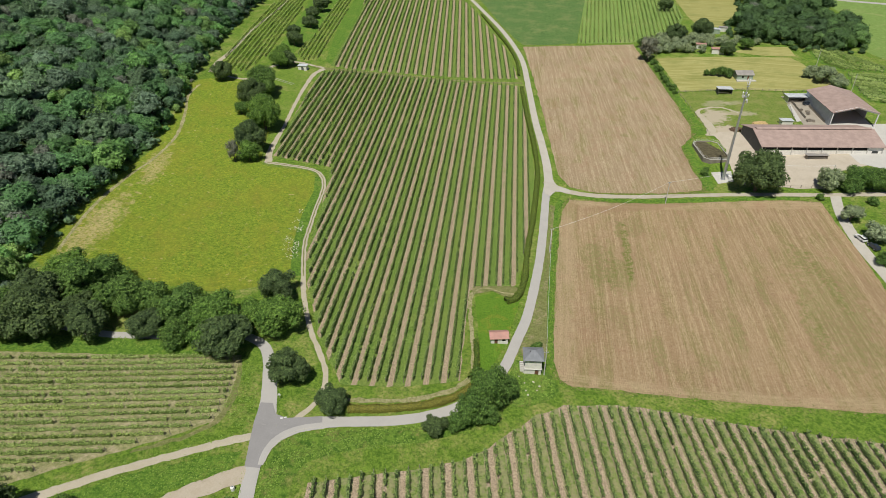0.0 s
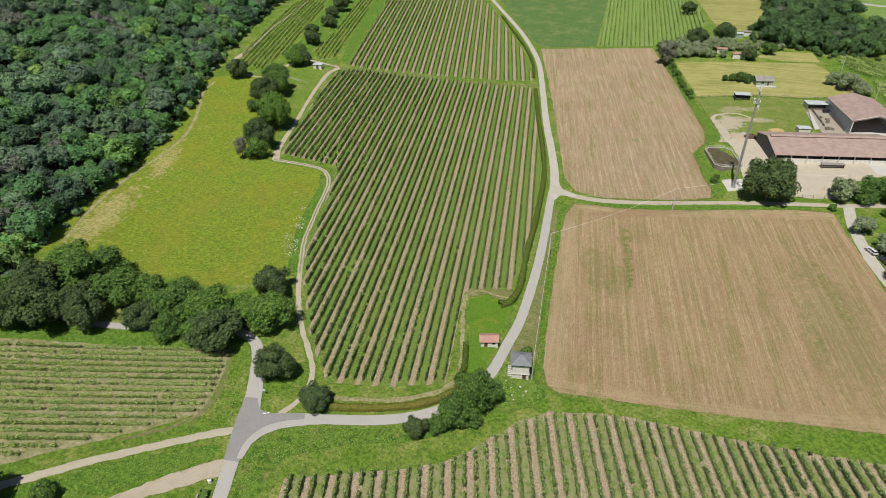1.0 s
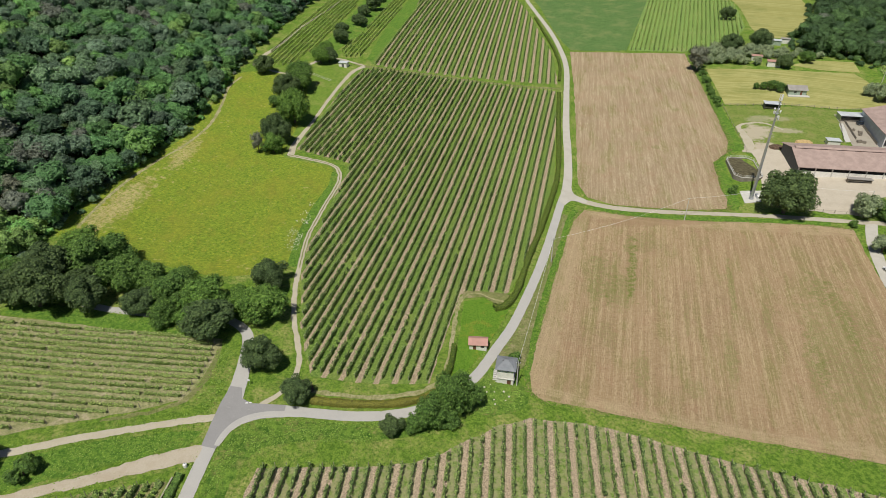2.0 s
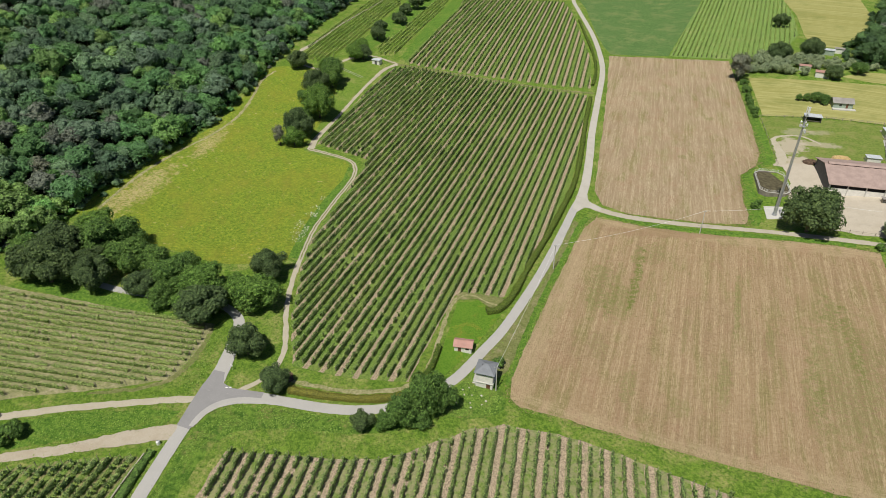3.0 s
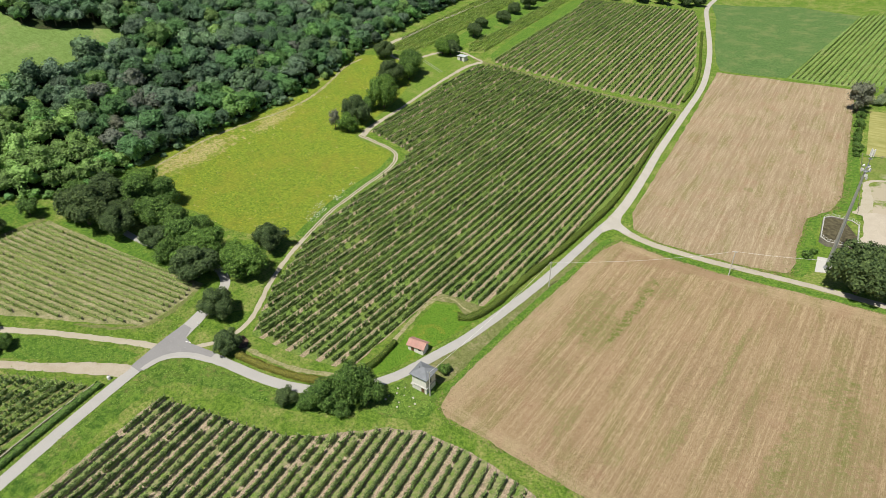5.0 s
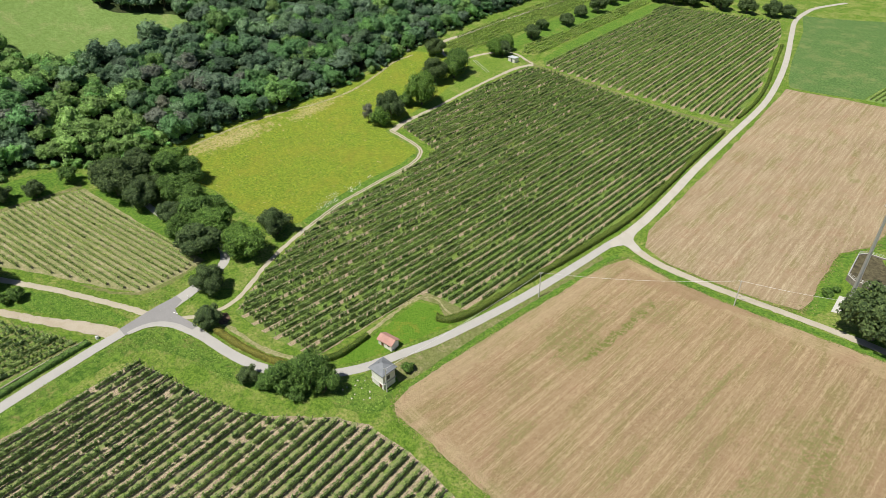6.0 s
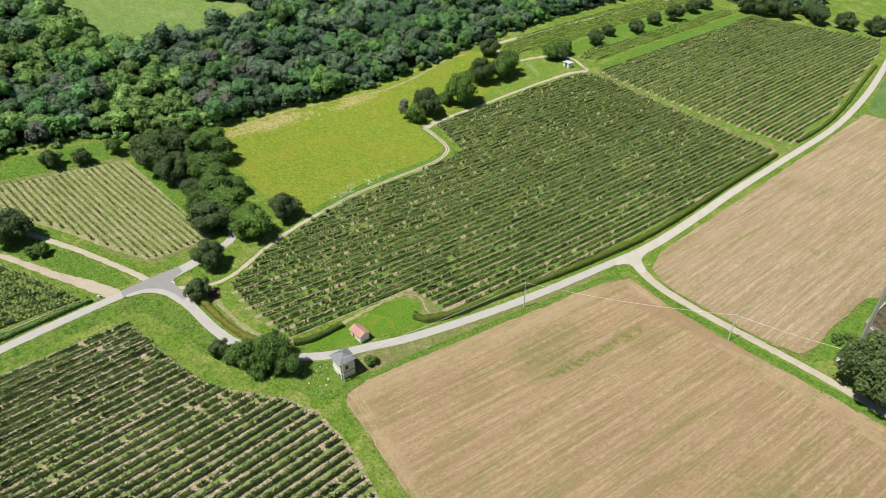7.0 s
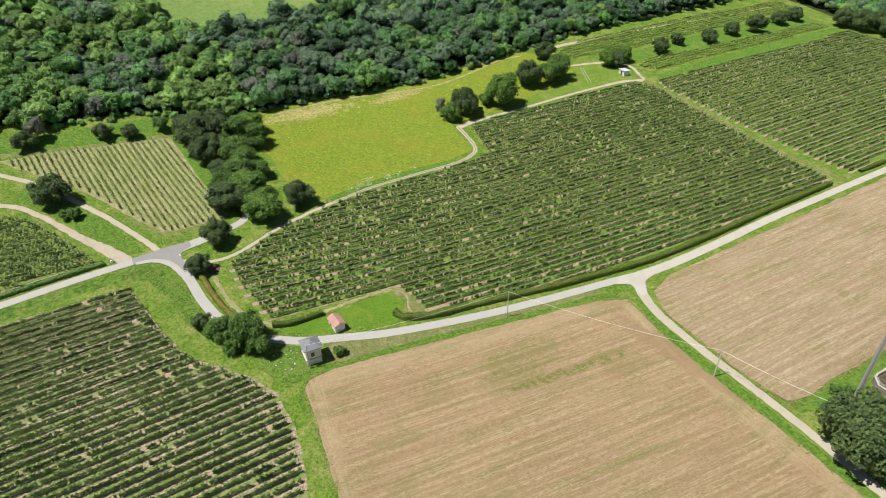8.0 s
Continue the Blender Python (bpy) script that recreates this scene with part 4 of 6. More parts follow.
MAIN_TURN, MAIN_PITCH, MAIN_START = 6.2, 2.18, (4.2, 114.0)
MAIN = [(-61.5, 318), (-66.2, 227.5), (-41.8, 222), (-41.2, 195), (-41.6, 164), (-39, 149.5), (-32, 126), (-24.5, 110.2), (-11.3, 110.4), (4.8, 113.6), (6.4, 131),
        (8.6, 152), (22.8, 155.2), (28.6, 174), (34, 198), (38, 228), (40, 262), (41.2, 295), (41.8, 322), (-4.9, 323), (-52.4, 323.8)]
vineyard(MAIN, MAIN_TURN, MAIN_PITCH, MAIN_START, alleys("vineyard floor main", MAIN_TURN, MAIN_PITCH, MAIN_START),
         "long row of leafy green grapevines on wire trellis", "rows of the main vineyard", "striped vineyard floor, brown tilled and green grass alleys", seed=11)
UP_TURN, UP_PITCH, UP_START = 2.2, 2.3, (0.0, 330.0)
UPPER = [(-57.3, 332), (-57, 345), (-53, 400), (-51.5, 440), (-53, 484), (-18, 496), (16.5, 510), (24, 486), (31, 440), (36, 410), (41, 378), (42.5, 334), (-5, 330.6), (-47, 329.6)]
vineyard(UPPER, UP_TURN, UP_PITCH, UP_START, alleys("vineyard floor upper", UP_TURN, UP_PITCH, UP_START),
         "long row of leafy green grapevines on wire trellis", "rows of the upper vineyard", "striped vineyard floor, brown tilled and green grass alleys", leafy=11, seed=12)
SO_TURN, SO_PITCH, SO_START = -1.0, 2.44, (29.2, 102.0)
SOUTH = [(-26.8, 81), (-16, 83.2), (-4, 85.6), (6, 88.3), (12, 92), (17, 96.2), (24, 101.6), (31, 104.8), (43, 105.3), (55, 103.5), (66, 100.6), (80, 97.2), (101, 91.8), (122, 86), (116, 40), (60, 30), (-28, 30)]
vineyard(SOUTH, SO_TURN, SO_PITCH, SO_START, alleys("vineyard floor south", SO_TURN, SO_PITCH, SO_START, (0.37, 0.295, 0.215), 1.0, 0.02, 0.17, 0.5),
         "row of bushy green grapevines on wire trellis", "rows of the south vineyard", "striped vineyard floor, brown tilled and green grass alleys", leafy=26, gap=0.95, width=0.95, tall=1.65, bare=0.012, seed=13, join=0.92)
WE_TURN, WE_PITCH, WE_START = 82.5, 2.0, (-80.0, 112.6)
WEST = [(-110.5, 110.5), (-93, 111.8), (-68, 114.4), (-52, 116.2), (-50.3, 106), (-51.4, 96.2), (-60, 90.6), (-70, 86), (-81, 80.6), (-94, 72.5), (-112, 57), (-117.8, 52), (-116.6, 71), (-113.4, 91)]
vineyard(WEST, WE_TURN, WE_PITCH, WE_START, grass("dry vineyard floor", (0.23, 0.255, 0.10), (0.41, 0.385, 0.20), (0.53, 0.445, 0.31), 0.7, patch=3.0, tuft=0.8),
         "short row of young light green grapevines", "rows of the west vineyard", "dry grassy vineyard floor with tan alleys", leafy=20, gap=0.85, width=0.95, tall=1.2, bare=0.03, seed=14, leaf=VINE_YOUNG, join=0.95)
SWEST = [(-84, 50), (-77, 58.5), (-60, 67.2), (-46, 73.6), (-43.6, 72.6), (-44.4, 62), (-43.5, 40), (-84, 30)]
vineyard(SWEST, 2.0, 2.1, (-45.5, 70.0), alleys("vineyard floor southwest", 2.0, 1.05, (-45.5, 70.0), (0.32, 0.24, 0.15), 0.5),
         "row of dense green grapevines beside the road", "rows of the roadside vineyard", "dry grassy vineyard floor with tan alleys", leafy=18, width=1.3, seed=15)
vineyard([(87.5, 391.5), (118, 381.5), (139, 389), (152, 404), (161, 426), (168, 472), (172, 530), (121, 530), (111, 492)], 12.0, 2.6, (88.5, 391.0), PALE,
         "row of dense bright green grapevines", "rows of the far vineyard", "bright green grassy vineyard floor", leafy=12, width=1.2, tall=1.7, bare=0.03, seed=16, leaf=VINE_YOUNG, join=0.95)
for rim, turn, start in (([(208, 352), (222, 348.6), (228, 336), (233.5, 321.5), (230, 316), (212, 319.5), (206, 332)], -24.0, (214.0, 330.0)),
                         ([(211, 315.5), (229.5, 312), (241, 300), (214, 274), (203, 281), (205, 297)], -63.0, (215.0, 300.0))):
    vineyard(rim, turn, 2.8, start, LUSH, "row of dense green grapevines behind the barn", "rows of the east vineyard", "bright green grassy vineyard floor", leafy=12, width=1.1, tall=1.7, bare=0.03, seed=17, leaf=VINE_YOUNG, join=0.95)
vineyard([(-72.5, 335), (-66, 340), (-63, 400), (-60.5, 480), (-69, 480), (-71.5, 440), (-73, 380), (-79, 348)], 2.4, 2.2, (-68.0, 345.0), LAWN,
         "row of grapevines along a grass terrace", "rows of the terrace vineyard", "short grass vineyard terrace", leafy=11, seed=18, leaf=VINE_YOUNG)
vineyard([(-108.5, 311), (-98, 312), (-93, 332), (-90, 385), (-92, 492), (-106, 493), (-109, 450), (-111.5, 385), (-112, 330)], 1.0, 2.3, (-100.0, 320.0), LAWN,
         "row of grapevines below the wood", "rows of the upper terrace vineyard", "short grass vineyard terrace", leafy=11, seed=19, leaf=VINE_YOUNG)

# ---- trees ----
def crown_shape(rng, lumps, count, leaf, tall=0.95, lift=1.15, loose=0.0, spread=0.0, dome=False):
    """Leaf sprays of one crown, 1 m in radius: lumps of leaves with hollows between them. Returns centres, normals, sizes. dome: only its upper part."""
    a = rng.uniform(0, 2 * math.pi, lumps)
    h = rng.uniform(-0.25 if dome else -0.75, 1.0, lumps)
    r = np.sqrt(np.clip(1 - h * h, 0.05, 1)) * rng.uniform(0.35, 0.78 + spread, lumps)
    mid = np.column_stack([np.cos(a) * r, np.sin(a) * r, lift + h * tall * 0.62])
    mid[0] = (0, 0, lift + 0.45 * tall)
    big = rng.uniform(0.24 - 0.3 * spread, 0.44 - 0.3 * spread, lumps)
    many = count * 4
    who = rng.choice(lumps, many, p=big ** 2 / (big ** 2).sum())
    d = rng.normal(size=(many, 3))
    d[:, 2] += 0.6 if dome else 0.25
    d /= np.linalg.norm(d, axis=1, keepdims=True)
    depth = rng.uniform(0.9, 1.08 + loose, many)
    c = mid[who] + d * (big[who] * depth)[:, None]
    gap = np.linalg.norm(c[:, None] - mid[None], axis=2) / big[None]
    gap[np.arange(len(c)), who] = 9
    ok = gap.min(1) > 0.88
    c, d = c[ok][:count], d[ok][:count]
    return c, d * 0.9 + rng.normal(0, 0.32, d.shape) + (0, 0, 0.4), leaf * rng.uniform(0.6, 1.4, len(c)), mid, big


def crown(rng, lumps, count, leaf, tall=0.95, lift=1.15, loose=0.0, grid=4, spread=0.0, dome=False):
    """A whole crown: the leaf sprays, and the dense inner foliage that closes the lumps."""
    c, d, s, mid, big = crown_shape(rng, lumps, count, leaf, tall, lift, loose, spread, dome)
    v, f = leaflets(rng, c, d, s)
    t = np.linspace(-1, 1, grid + 1)
    gu, gv = (g.ravel() for g in np.meshgrid(t, t))
    one = np.ones_like(gu)
    sides = [(one, gu, gv), (-one, -gu, gv), (-gu, one, gv), (gu, -one, gv), (gu, gv, one), (gu, -gv, -one)]
    sides = sides[:5] if dome else sides
    dirs = np.concatenate([np.column_stack(q) for q in sides])
    dirs /= np.linalg.norm(dirs, axis=1, keepdims=True)
    heart = np.array([0, 0, lift])
    m = mid - heart
    along = dirs @ m.T
    miss = (m * m).sum(1)[None] - along ** 2
    reach = np.where(miss < (0.8 * big)[None] ** 2, along + np.sqrt(np.clip((0.8 * big)[None] ** 2 - miss, 0, None)), 0.22)
    cv = heart + dirs * np.maximum(reach.max(1), 0.22)[:, None]
    i = (np.arange(grid)[:, None] * (grid + 1) + np.arange(grid)[None]).ravel()
    q = halved(np.stack([i, i + 1, i + grid + 2, i + grid + 1], 1))
    cf = np.concatenate([q + k * (grid + 1) ** 2 for k in range(len(sides))])
    return np.concatenate([v, cv]), np.concatenate([f, cf + len(v)])


def trunk_shape(rng, lift=1.15):
    """Trunk and limbs for a crown 1 m in radius."""
    bm = bmesh.new()
    rod(bm, (0, 0, -0.06), (0.01, 0.02, lift * 0.55), 0.085, 0.055, 8)
    for i in range(6):
        a = i * 1.05 + rng.uniform(-0.3, 0.3)
        o = Vector((math.cos(a), math.sin(a), 0))
        knee = o * 0.28 + Vector((0, 0, lift * 0.78))
        rod(bm, (0.01, 0.02, lift * rng.uniform(0.38, 0.53)), knee, 0.045, 0.03, 6)
        rod(bm, knee, o * rng.uniform(0.45, 0.62) + Vector((0, 0, lift * rng.uniform(0.95, 1.25))), 0.03, 0.012, 5)
    rod(bm, (0.01, 0.02, lift * 0.53), (0.03, 0, lift * 1.35), 0.05, 0.015, 6)
    return bm


def tree_kind(name, label, material, seed, lumps, count, leaf, tall=0.95, lift=1.15, loose=0.0):
    """A model tree, 1 m in crown radius, parked for copying."""
    rng = np.random.default_rng(seed)
    ob = thing(name, Matrix.Identity(4), label, "tree")
    t = part("trunk", trunk_shape(rng, lift), BARK, ob)
    v, f = crown(rng, lumps + 6, count, leaf, tall, lift, loose + 0.06, 6, 0.2)
    c = new("crown", fast_mesh("crown", v, f, [material]))
    c.parent = ob
    return ob


KINDS = {}
for key, name, label, m, spec in (
        ("dark", "broadleaf_tree", "rounded dark green broadleaf tree on grass", LEAF_DARK, (34, 4200, 0.085, 1.0, 0.98, 0.0)),
        ("mid", "broadleaf_tree", "green broadleaf tree with an uneven crown", LEAF_MID, (32, 3700, 0.088, 1.05, 1.0, 0.16)),
        ("bright", "locust_tree", "light green feathery locust tree", LEAF_BRIGHT, (30, 3500, 0.09, 1.1, 1.02, 0.2)),
        ("olive", "olive_tree", "silvery olive tree in the grove", LEAF_OLIVE, (18, 1300, 0.13, 0.8, 0.9, 0.1)),
        ("grey", "bare_tree", "thin greyish half-bare tree", LEAF_GREY, (22, 900, 0.11, 1.2, 1.35, 0.25)),
        ("bush", "shrub", "dense rounded dark green shrub", LEAF_MID, (20, 1500, 0.14, 0.85, 0.72, 0.0))):
    KINDS[key] = [tree_kind(name, label, m, 40 + 10 * len(KINDS) + i, *spec) for i in range(3)]
_used = set()
_tree_rng = np.random.default_rng(5)


def plant(key, x, y, r, label="", group="", high=1.0):
    """Sets a tree of a kind, with crown radius r, on the ground."""
    i = int(_tree_rng.integers(3))
    model = KINDS[key][i]
    m = on(x, y, _tree_rng.uniform(0, 360), -0.05) @ Matrix.Diagonal((r, r, r * high * _tree_rng.uniform(0.94, 1.06), 1))
    if (key, i) in _used:
        ob = copy_thing(model, m)
        ob.matrix_basis = m
    else:
        ob = model
        ob.matrix_basis = m
        _used.add((key, i))
    return tagged(ob, label, group=group)


# round the junction and the road bend
plant("dark", -37.2, 109.6, 4.7, "rounded dark green tree beside the hill lane")
plant("dark", -25.6, 101.2, 3.6, "rounded dark green tree at the track corner")
plant("dark", -1.3, 96.2, 2.6, "small dense dark blue-green round tree", high=1.05)
for x, y, r, h in ((11.4, 104.8, 4.7, 1.2), (7.0, 100.0, 4.1, 1.1), (14.8, 106.8, 3.6, 1.0), (3.4, 97.8, 2.5, 1.0), (10.8, 100.2, 2.8, 0.9), (8.4, 103.6, 2.8, 1.35)):
    plant("mid", x, y, r, "green locust tree in the thicket at the road bend", "thicket at the road bend", h)
plant("bush", 26.4, 125.6, 1.8, "small dark shrub on the bank behind the transformer house")

# belt of trees between meadow and west vineyard
for key, x, y, r, h in (("dark", -45.6, 141.5, 4.8, 1.0), ("bright", -43.6, 127.4, 6.0, 0.9), ("dark", -54.6, 118.4, 6.6, 0.82), ("bright", -59.8, 127.6, 6.0, 0.85), ("bright", -50.5, 130.5, 4.2, 0.9),
                        ("mid", -67.4, 127.6, 6.2, 0.85), ("dark", -75.3, 122.6, 4.1, 1.0), ("mid", -77, 131.2, 5.2, 0.9), ("mid", -83.2, 130.6, 6.2, 0.9), ("dark", -89.8, 120, 5.3, 0.95),
                        ("mid", -96.4, 133, 6.6, 0.95), ("dark", -101, 117.6, 7.6, 0.95), ("dark", -94, 124.4, 4.8, 1.0), ("mid", -93, 139.6, 5.6, 0.9), ("bright", -103.4, 141.5, 5.6, 0.85),
                        ("dark", -105.5, 128, 6.4, 1.0), ("mid", -70, 134.6, 4.4, 0.8), ("mid", -110, 120, 5.6, 1.0), ("mid", -67.2, 119.6, 4.0, 0.95), ("bright", -59.0, 119.6, 4.2, 0.95)):
    plant(key, x, y, r, "dark leafy tree in the belt beside the meadow" if key == "dark" else "green leafy tree in the belt beside the meadow", "tree belt", h)

# group at the head of the meadow
for key, x, y, r, h in (("dark", -74.8, 230.0, 5.2, 1.15), ("dark", -77.6, 234.5, 4.2, 1.0), ("bright", -74.2, 222.8, 4.0, 0.95), ("bright", -74.2, 250.6, 6.6, 1.05), ("mid", -78.2, 244.6, 3.6, 0.8),
                        ("dark", -84.4, 273, 6.0, 1.0), ("mid", -84.4, 291, 5.6, 0.95), ("mid", -81.0, 284.0, 5.4, 0.9), ("mid", -87.4, 263.5, 3.2, 0.85), ("grey", -79.4, 220.6, 2.4, 1.5)):
    plant(key, x, y, r, "leafy tree in the group at the meadow's head", "trees at the meadow's head", h * 1.15)
for key, x, y, r in (("bright", -83, 322.5, 4.6), ("dark", -79.2, 325, 4.4), ("bright", -82, 333, 4.6), ("dark", -105.4, 299.6, 4.9)):
    plant(key, x, y, r, "leafy tree beside the stone shed", "trees by the shed")
for x, y, r in ((-81.6, 358, 4.9), (-85.2, 375.4, 3.6), (-78.4, 393.6, 4.2), (-80.6, 415.4, 4.0), (-76.8, 432, 5.4), (-79.6, 457, 4.5), (-79.6, 471.5, 4.5)):
    plant("dark", x, y, r, "rounded dark green tree on a grass terrace", "row of terrace trees", 0.95)

# west of the vineyard
for key, x, y, r in (("dark", -84.2, 66.4, 6.0), ("bush", -72.6, 70.4, 2.8), ("dark", -122.6, 61.4, 4.0), ("grey", -127.5, 66, 3.6), ("dark", -119.6, 88.6, 3.5), ("dark", -116.6, 97.6, 3.1), ("mid", -118, 109.4, 3.2)):
    plant(key, x, y, r, "leafy tree beside the grass path above the vines" if x < -100 else "leafy tree beside the earth track")

# farm
plant("dark", 119.2, 206.4, 8.4, "large spreading dark tree beside the mast pad", high=1.02)
for key, x, y, r, h in (("olive", 143.5, 202.4, 5.0, 1.0), ("mid", 152.4, 202, 5.6, 0.8), ("mid", 160, 201.6, 5.4, 0.8), ("olive", 140.8, 181.4, 4.0, 0.9), ("olive", 142.5, 169.4, 4.0, 0.9), ("mid", 147, 163, 4.2, 0.8), ("mid", 138.5, 156.5, 3.0, 0.8),
                        ("bush", 138.4, 196.6, 1.5, 1.0), ("bush", 154, 191, 2.0, 1.0), ("bush", 105.8, 221.2, 1.7, 1.0), ("bush", 107.6, 224.6, 1.2, 1.0)):
    plant(key, x, y, r, "leafy tree beside the farm lane", "trees by the farm", h)
for i, (x, y) in enumerate(((119, 341), (118.8, 335.5), (118.6, 330), (118.5, 325), (118.2, 320), (118, 315), (117.8, 310), (117.8, 305), (118, 300))):
    plant("bush", x, y, (1.9, 1.5, 2.1, 1.4, 1.7)[i % 5], "small dark shrub on the field edge", "field edge shrubs")

# olive grove and gardens beyond the farm
for i in range(7):
    for j in range(5):
        x, y = 126 + i * 4.5 + j * 1.7, 357.5 + j * 5.4 - i * 1.0
        if min(math.hypot(x - 151, y - 358), math.hypot(x - 157, y - 350)) < 5.5:
            continue
        plant("olive", x + _tree_rng.uniform(-0.9, 0.9), y + _tree_rng.uniform(-0.9, 0.9), _tree_rng.uniform(2.3, 3.2), group="olive grove")
for x, y in ((166, 358), (171, 364), (178, 361), (184, 363), (168, 370), (176, 371), (161, 372), (163, 364)):
    plant("olive", x, y, _tree_rng.uniform(2.2, 3.0), group="olive grove")
for key, x, y, r in (("grey", 117.4, 348.5, 5.6), ("dark", 119.6, 358, 3.0), ("dark", 141.5, 376, 5.2), ("dark", 159, 381, 6.0), ("dark", 161, 347.6, 3.9), ("dark", 154.2, 441, 4.4), ("mid", 174.5, 356, 3.6), ("olive", 192.4, 303.6, 5.4),
                     ("olive", 189.5, 311, 3.8), ("olive", 196.5, 297, 4.2), ("mid", 139.6, 319, 1.7), ("mid", 142.6, 318, 1.9), ("mid", 146, 316.4, 2.6), ("mid", 149.6, 314.6, 2.4), ("mid", 120.5, 371.5, 2.8)):
    plant(key, x, y, r, "tree in the gardens beyond the hay plot" if key != "olive" else "")

# beyond the upper vineyard
for x, y, r in ((8.6, 520, 6.0), (-6, 513, 5.6), (17, 527, 4.6), (-22, 508, 6.5), (-38, 500, 6.5), (-50, 494, 6.5), (-60, 490, 6.0), (-30, 516, 6), (-46, 507, 6.0)):
    plant("dark", x, y, r, "dark tree at the end of the upper vineyard", "trees beyond the upper vineyard")

# unused models are placed in the wood behind
for key in KINDS:
    for i in range(3):
        if (key, i) not in _used:
            KINDS[key][i].matrix_basis = on(-132 - 4 * i, 150 + 9 * i) @ Matrix.Diagonal((4, 4, 4, 1))

CLEARING = [(-181, 171), (-183, 140), (-190, 131), (-212, 126), (-240, 120), (-262, 150), (-250, 178), (-217, 184), (-209.5, 196), (-203, 207), (-194, 217), (-189, 213), (-185.5, 200)]


BARE = [(-175.5, 179), (-174, 195), (-169, 197), (-168.5, 186), (-171, 178)]


def woodland(name, label, rim, gap, seed, tones, leaf, counts, size, holes=()):
    """A wood that nobody could count: lumpy crowns close together, each tree of its own tone, stems below."""
    rng = np.random.default_rng(seed)
    full = [crown(rng, 30, int(counts[0] * 1.6), leaf, 1.0, 1.1, 0.08, 5, 0.12) for _ in range(5)]
    domes = [[crown(rng, 26, n, leaf, 1.0, 1.2, 0.08, 4, 0.12, dome=True) for _ in range(6)] for n in counts]
    rim = np.asarray(rim, float)
    gx, gy = np.meshgrid(np.arange(rim[:, 0].min(), rim[:, 0].max(), gap), np.arange(rim[:, 1].min(), rim[:, 1].max(), gap * 0.87))
    gx[1::2] += gap / 2
    x, y = (g.ravel() + rng.uniform(-0.38, 0.38, g.size) * gap for g in (gx, gy))
    # a skirt of low shrubs closes the rim down to the ground
    edge = straight(rim, 3.4)
    edge = edge[(edge[:, 0] > -200) & (edge[:, 1] > 45) & (edge[:, 1] < 480)] + (-1.6, 0) + rng.normal(0, 0.9, (np.count_nonzero((edge[:, 0] > -200) & (edge[:, 1] > 45) & (edge[:, 1] < 480)), 2))
    ok = inside(rim, x, y)
    for h in holes:
        ok &= ~inside(h, x, y)
    rim_line = straight(rim, 2.0)
    ok &= np.array([np.hypot(rim_line[:, 0] - a, rim_line[:, 1] - b).min() > 1.8 for a, b in zip(x, y)])
    tall = np.count_nonzero(ok)
    x, y = np.concatenate([x[ok], edge[:, 0]]), np.concatenate([y[ok], edge[:, 1]])
    z = land(x, y)
    # trees on the rim show their sides, those within only their tops
    border = np.concatenate([straight(q, 2.0) for q in (rim, *holes)])
    open_side = np.array([np.hypot(border[:, 0] - a, border[:, 1] - b).min() < gap * 1.3 for a, b in zip(x, y)])
    vs, fs, cs, at = [], [], [], 0
    sv, sf, sat = [], [], 0
    tones = np.asarray(tones, float)
    for i in range(len(x)):
        far = x[i] < -205 or y[i] > 400
        v, f = full[int(rng.integers(5))] if open_side[i] and not far else domes[-1 if far else 0][int(rng.integers(6))]
        r = size * rng.choice((0.78, 0.9, 1.0, 1.2, 1.45), p=(0.2, 0.25, 0.3, 0.17, 0.08)) * rng.uniform(0.92, 1.08)
        if i >= tall:
            (v, f), r = domes[-1][int(rng.integers(6))], rng.uniform(1.0, 2.6)
        a = rng.uniform(0, 6.283)
        rot = np.array([[math.cos(a), math.sin(a), 0], [-math.sin(a), math.cos(a), 0], [0, 0, rng.uniform(0.8, 1.08)]])
        q = v @ rot * r + (x[i], y[i], z[i] - (0.1 if i < tall else 0.75) * r)
        k = 0.42 + 0.5 * noise.noise(Vector((x[i] * 0.035, y[i] * 0.035, seed))) + rng.normal(0, 0.22) + (0.45 if x[i] < -118 and y[i] < 150 else 0)
        tone = tones[int(np.clip(k, 0, 0.999) * len(tones))] * rng.uniform(0.78, 1.5) * (1.0, 1.0, 1.05) * (1.1 if y[i] < 150 else 1.0)
        if rng.random() < (0.4 if min(math.hypot(x[i] + 149, y[i] - 108), math.hypot(x[i] + 151, y[i] - 183)) < 11 else 0.03):
            tone = np.array([0.19, 0.215, 0.18])
        vs.append(q)
        fs.append(f + at)
        cs.append(np.broadcast_to(tone, (len(q), 3)))
        at += len(q)
        ring = np.array([[0.1, 0], [-0.06, 0.09], [-0.06, -0.09]]) * r * 0.6
        sv += [np.column_stack([ring + (x[i], y[i]), np.full(3, z[i] - 0.2)]), np.column_stack([ring * 0.6 + (x[i], y[i]), np.full(3, z[i] + r)])]
        sf.append(np.array([[0, 1, 4, 3], [1, 2, 5, 4], [2, 0, 3, 5]]) + sat)
        sat += 6
    v = np.concatenate(vs)
    me = fast_mesh(name, v, np.concatenate(fs), [LEAF_WOOD])
    col = me.attributes.new("tone", "FLOAT_COLOR", "POINT")
    col.data.foreach_set("color", np.column_stack([np.concatenate(cs), np.ones(len(v))]).astype(np.float32).ravel())
    ob = tagged(new(name, me), label, "wood", kind="stuff")
    st = tagged(new("wood_stems", fast_mesh("wood_stems", np.concatenate(sv), np.concatenate(sf), [BARK])), kind="stuff")
    st.parent = ob
    return ob


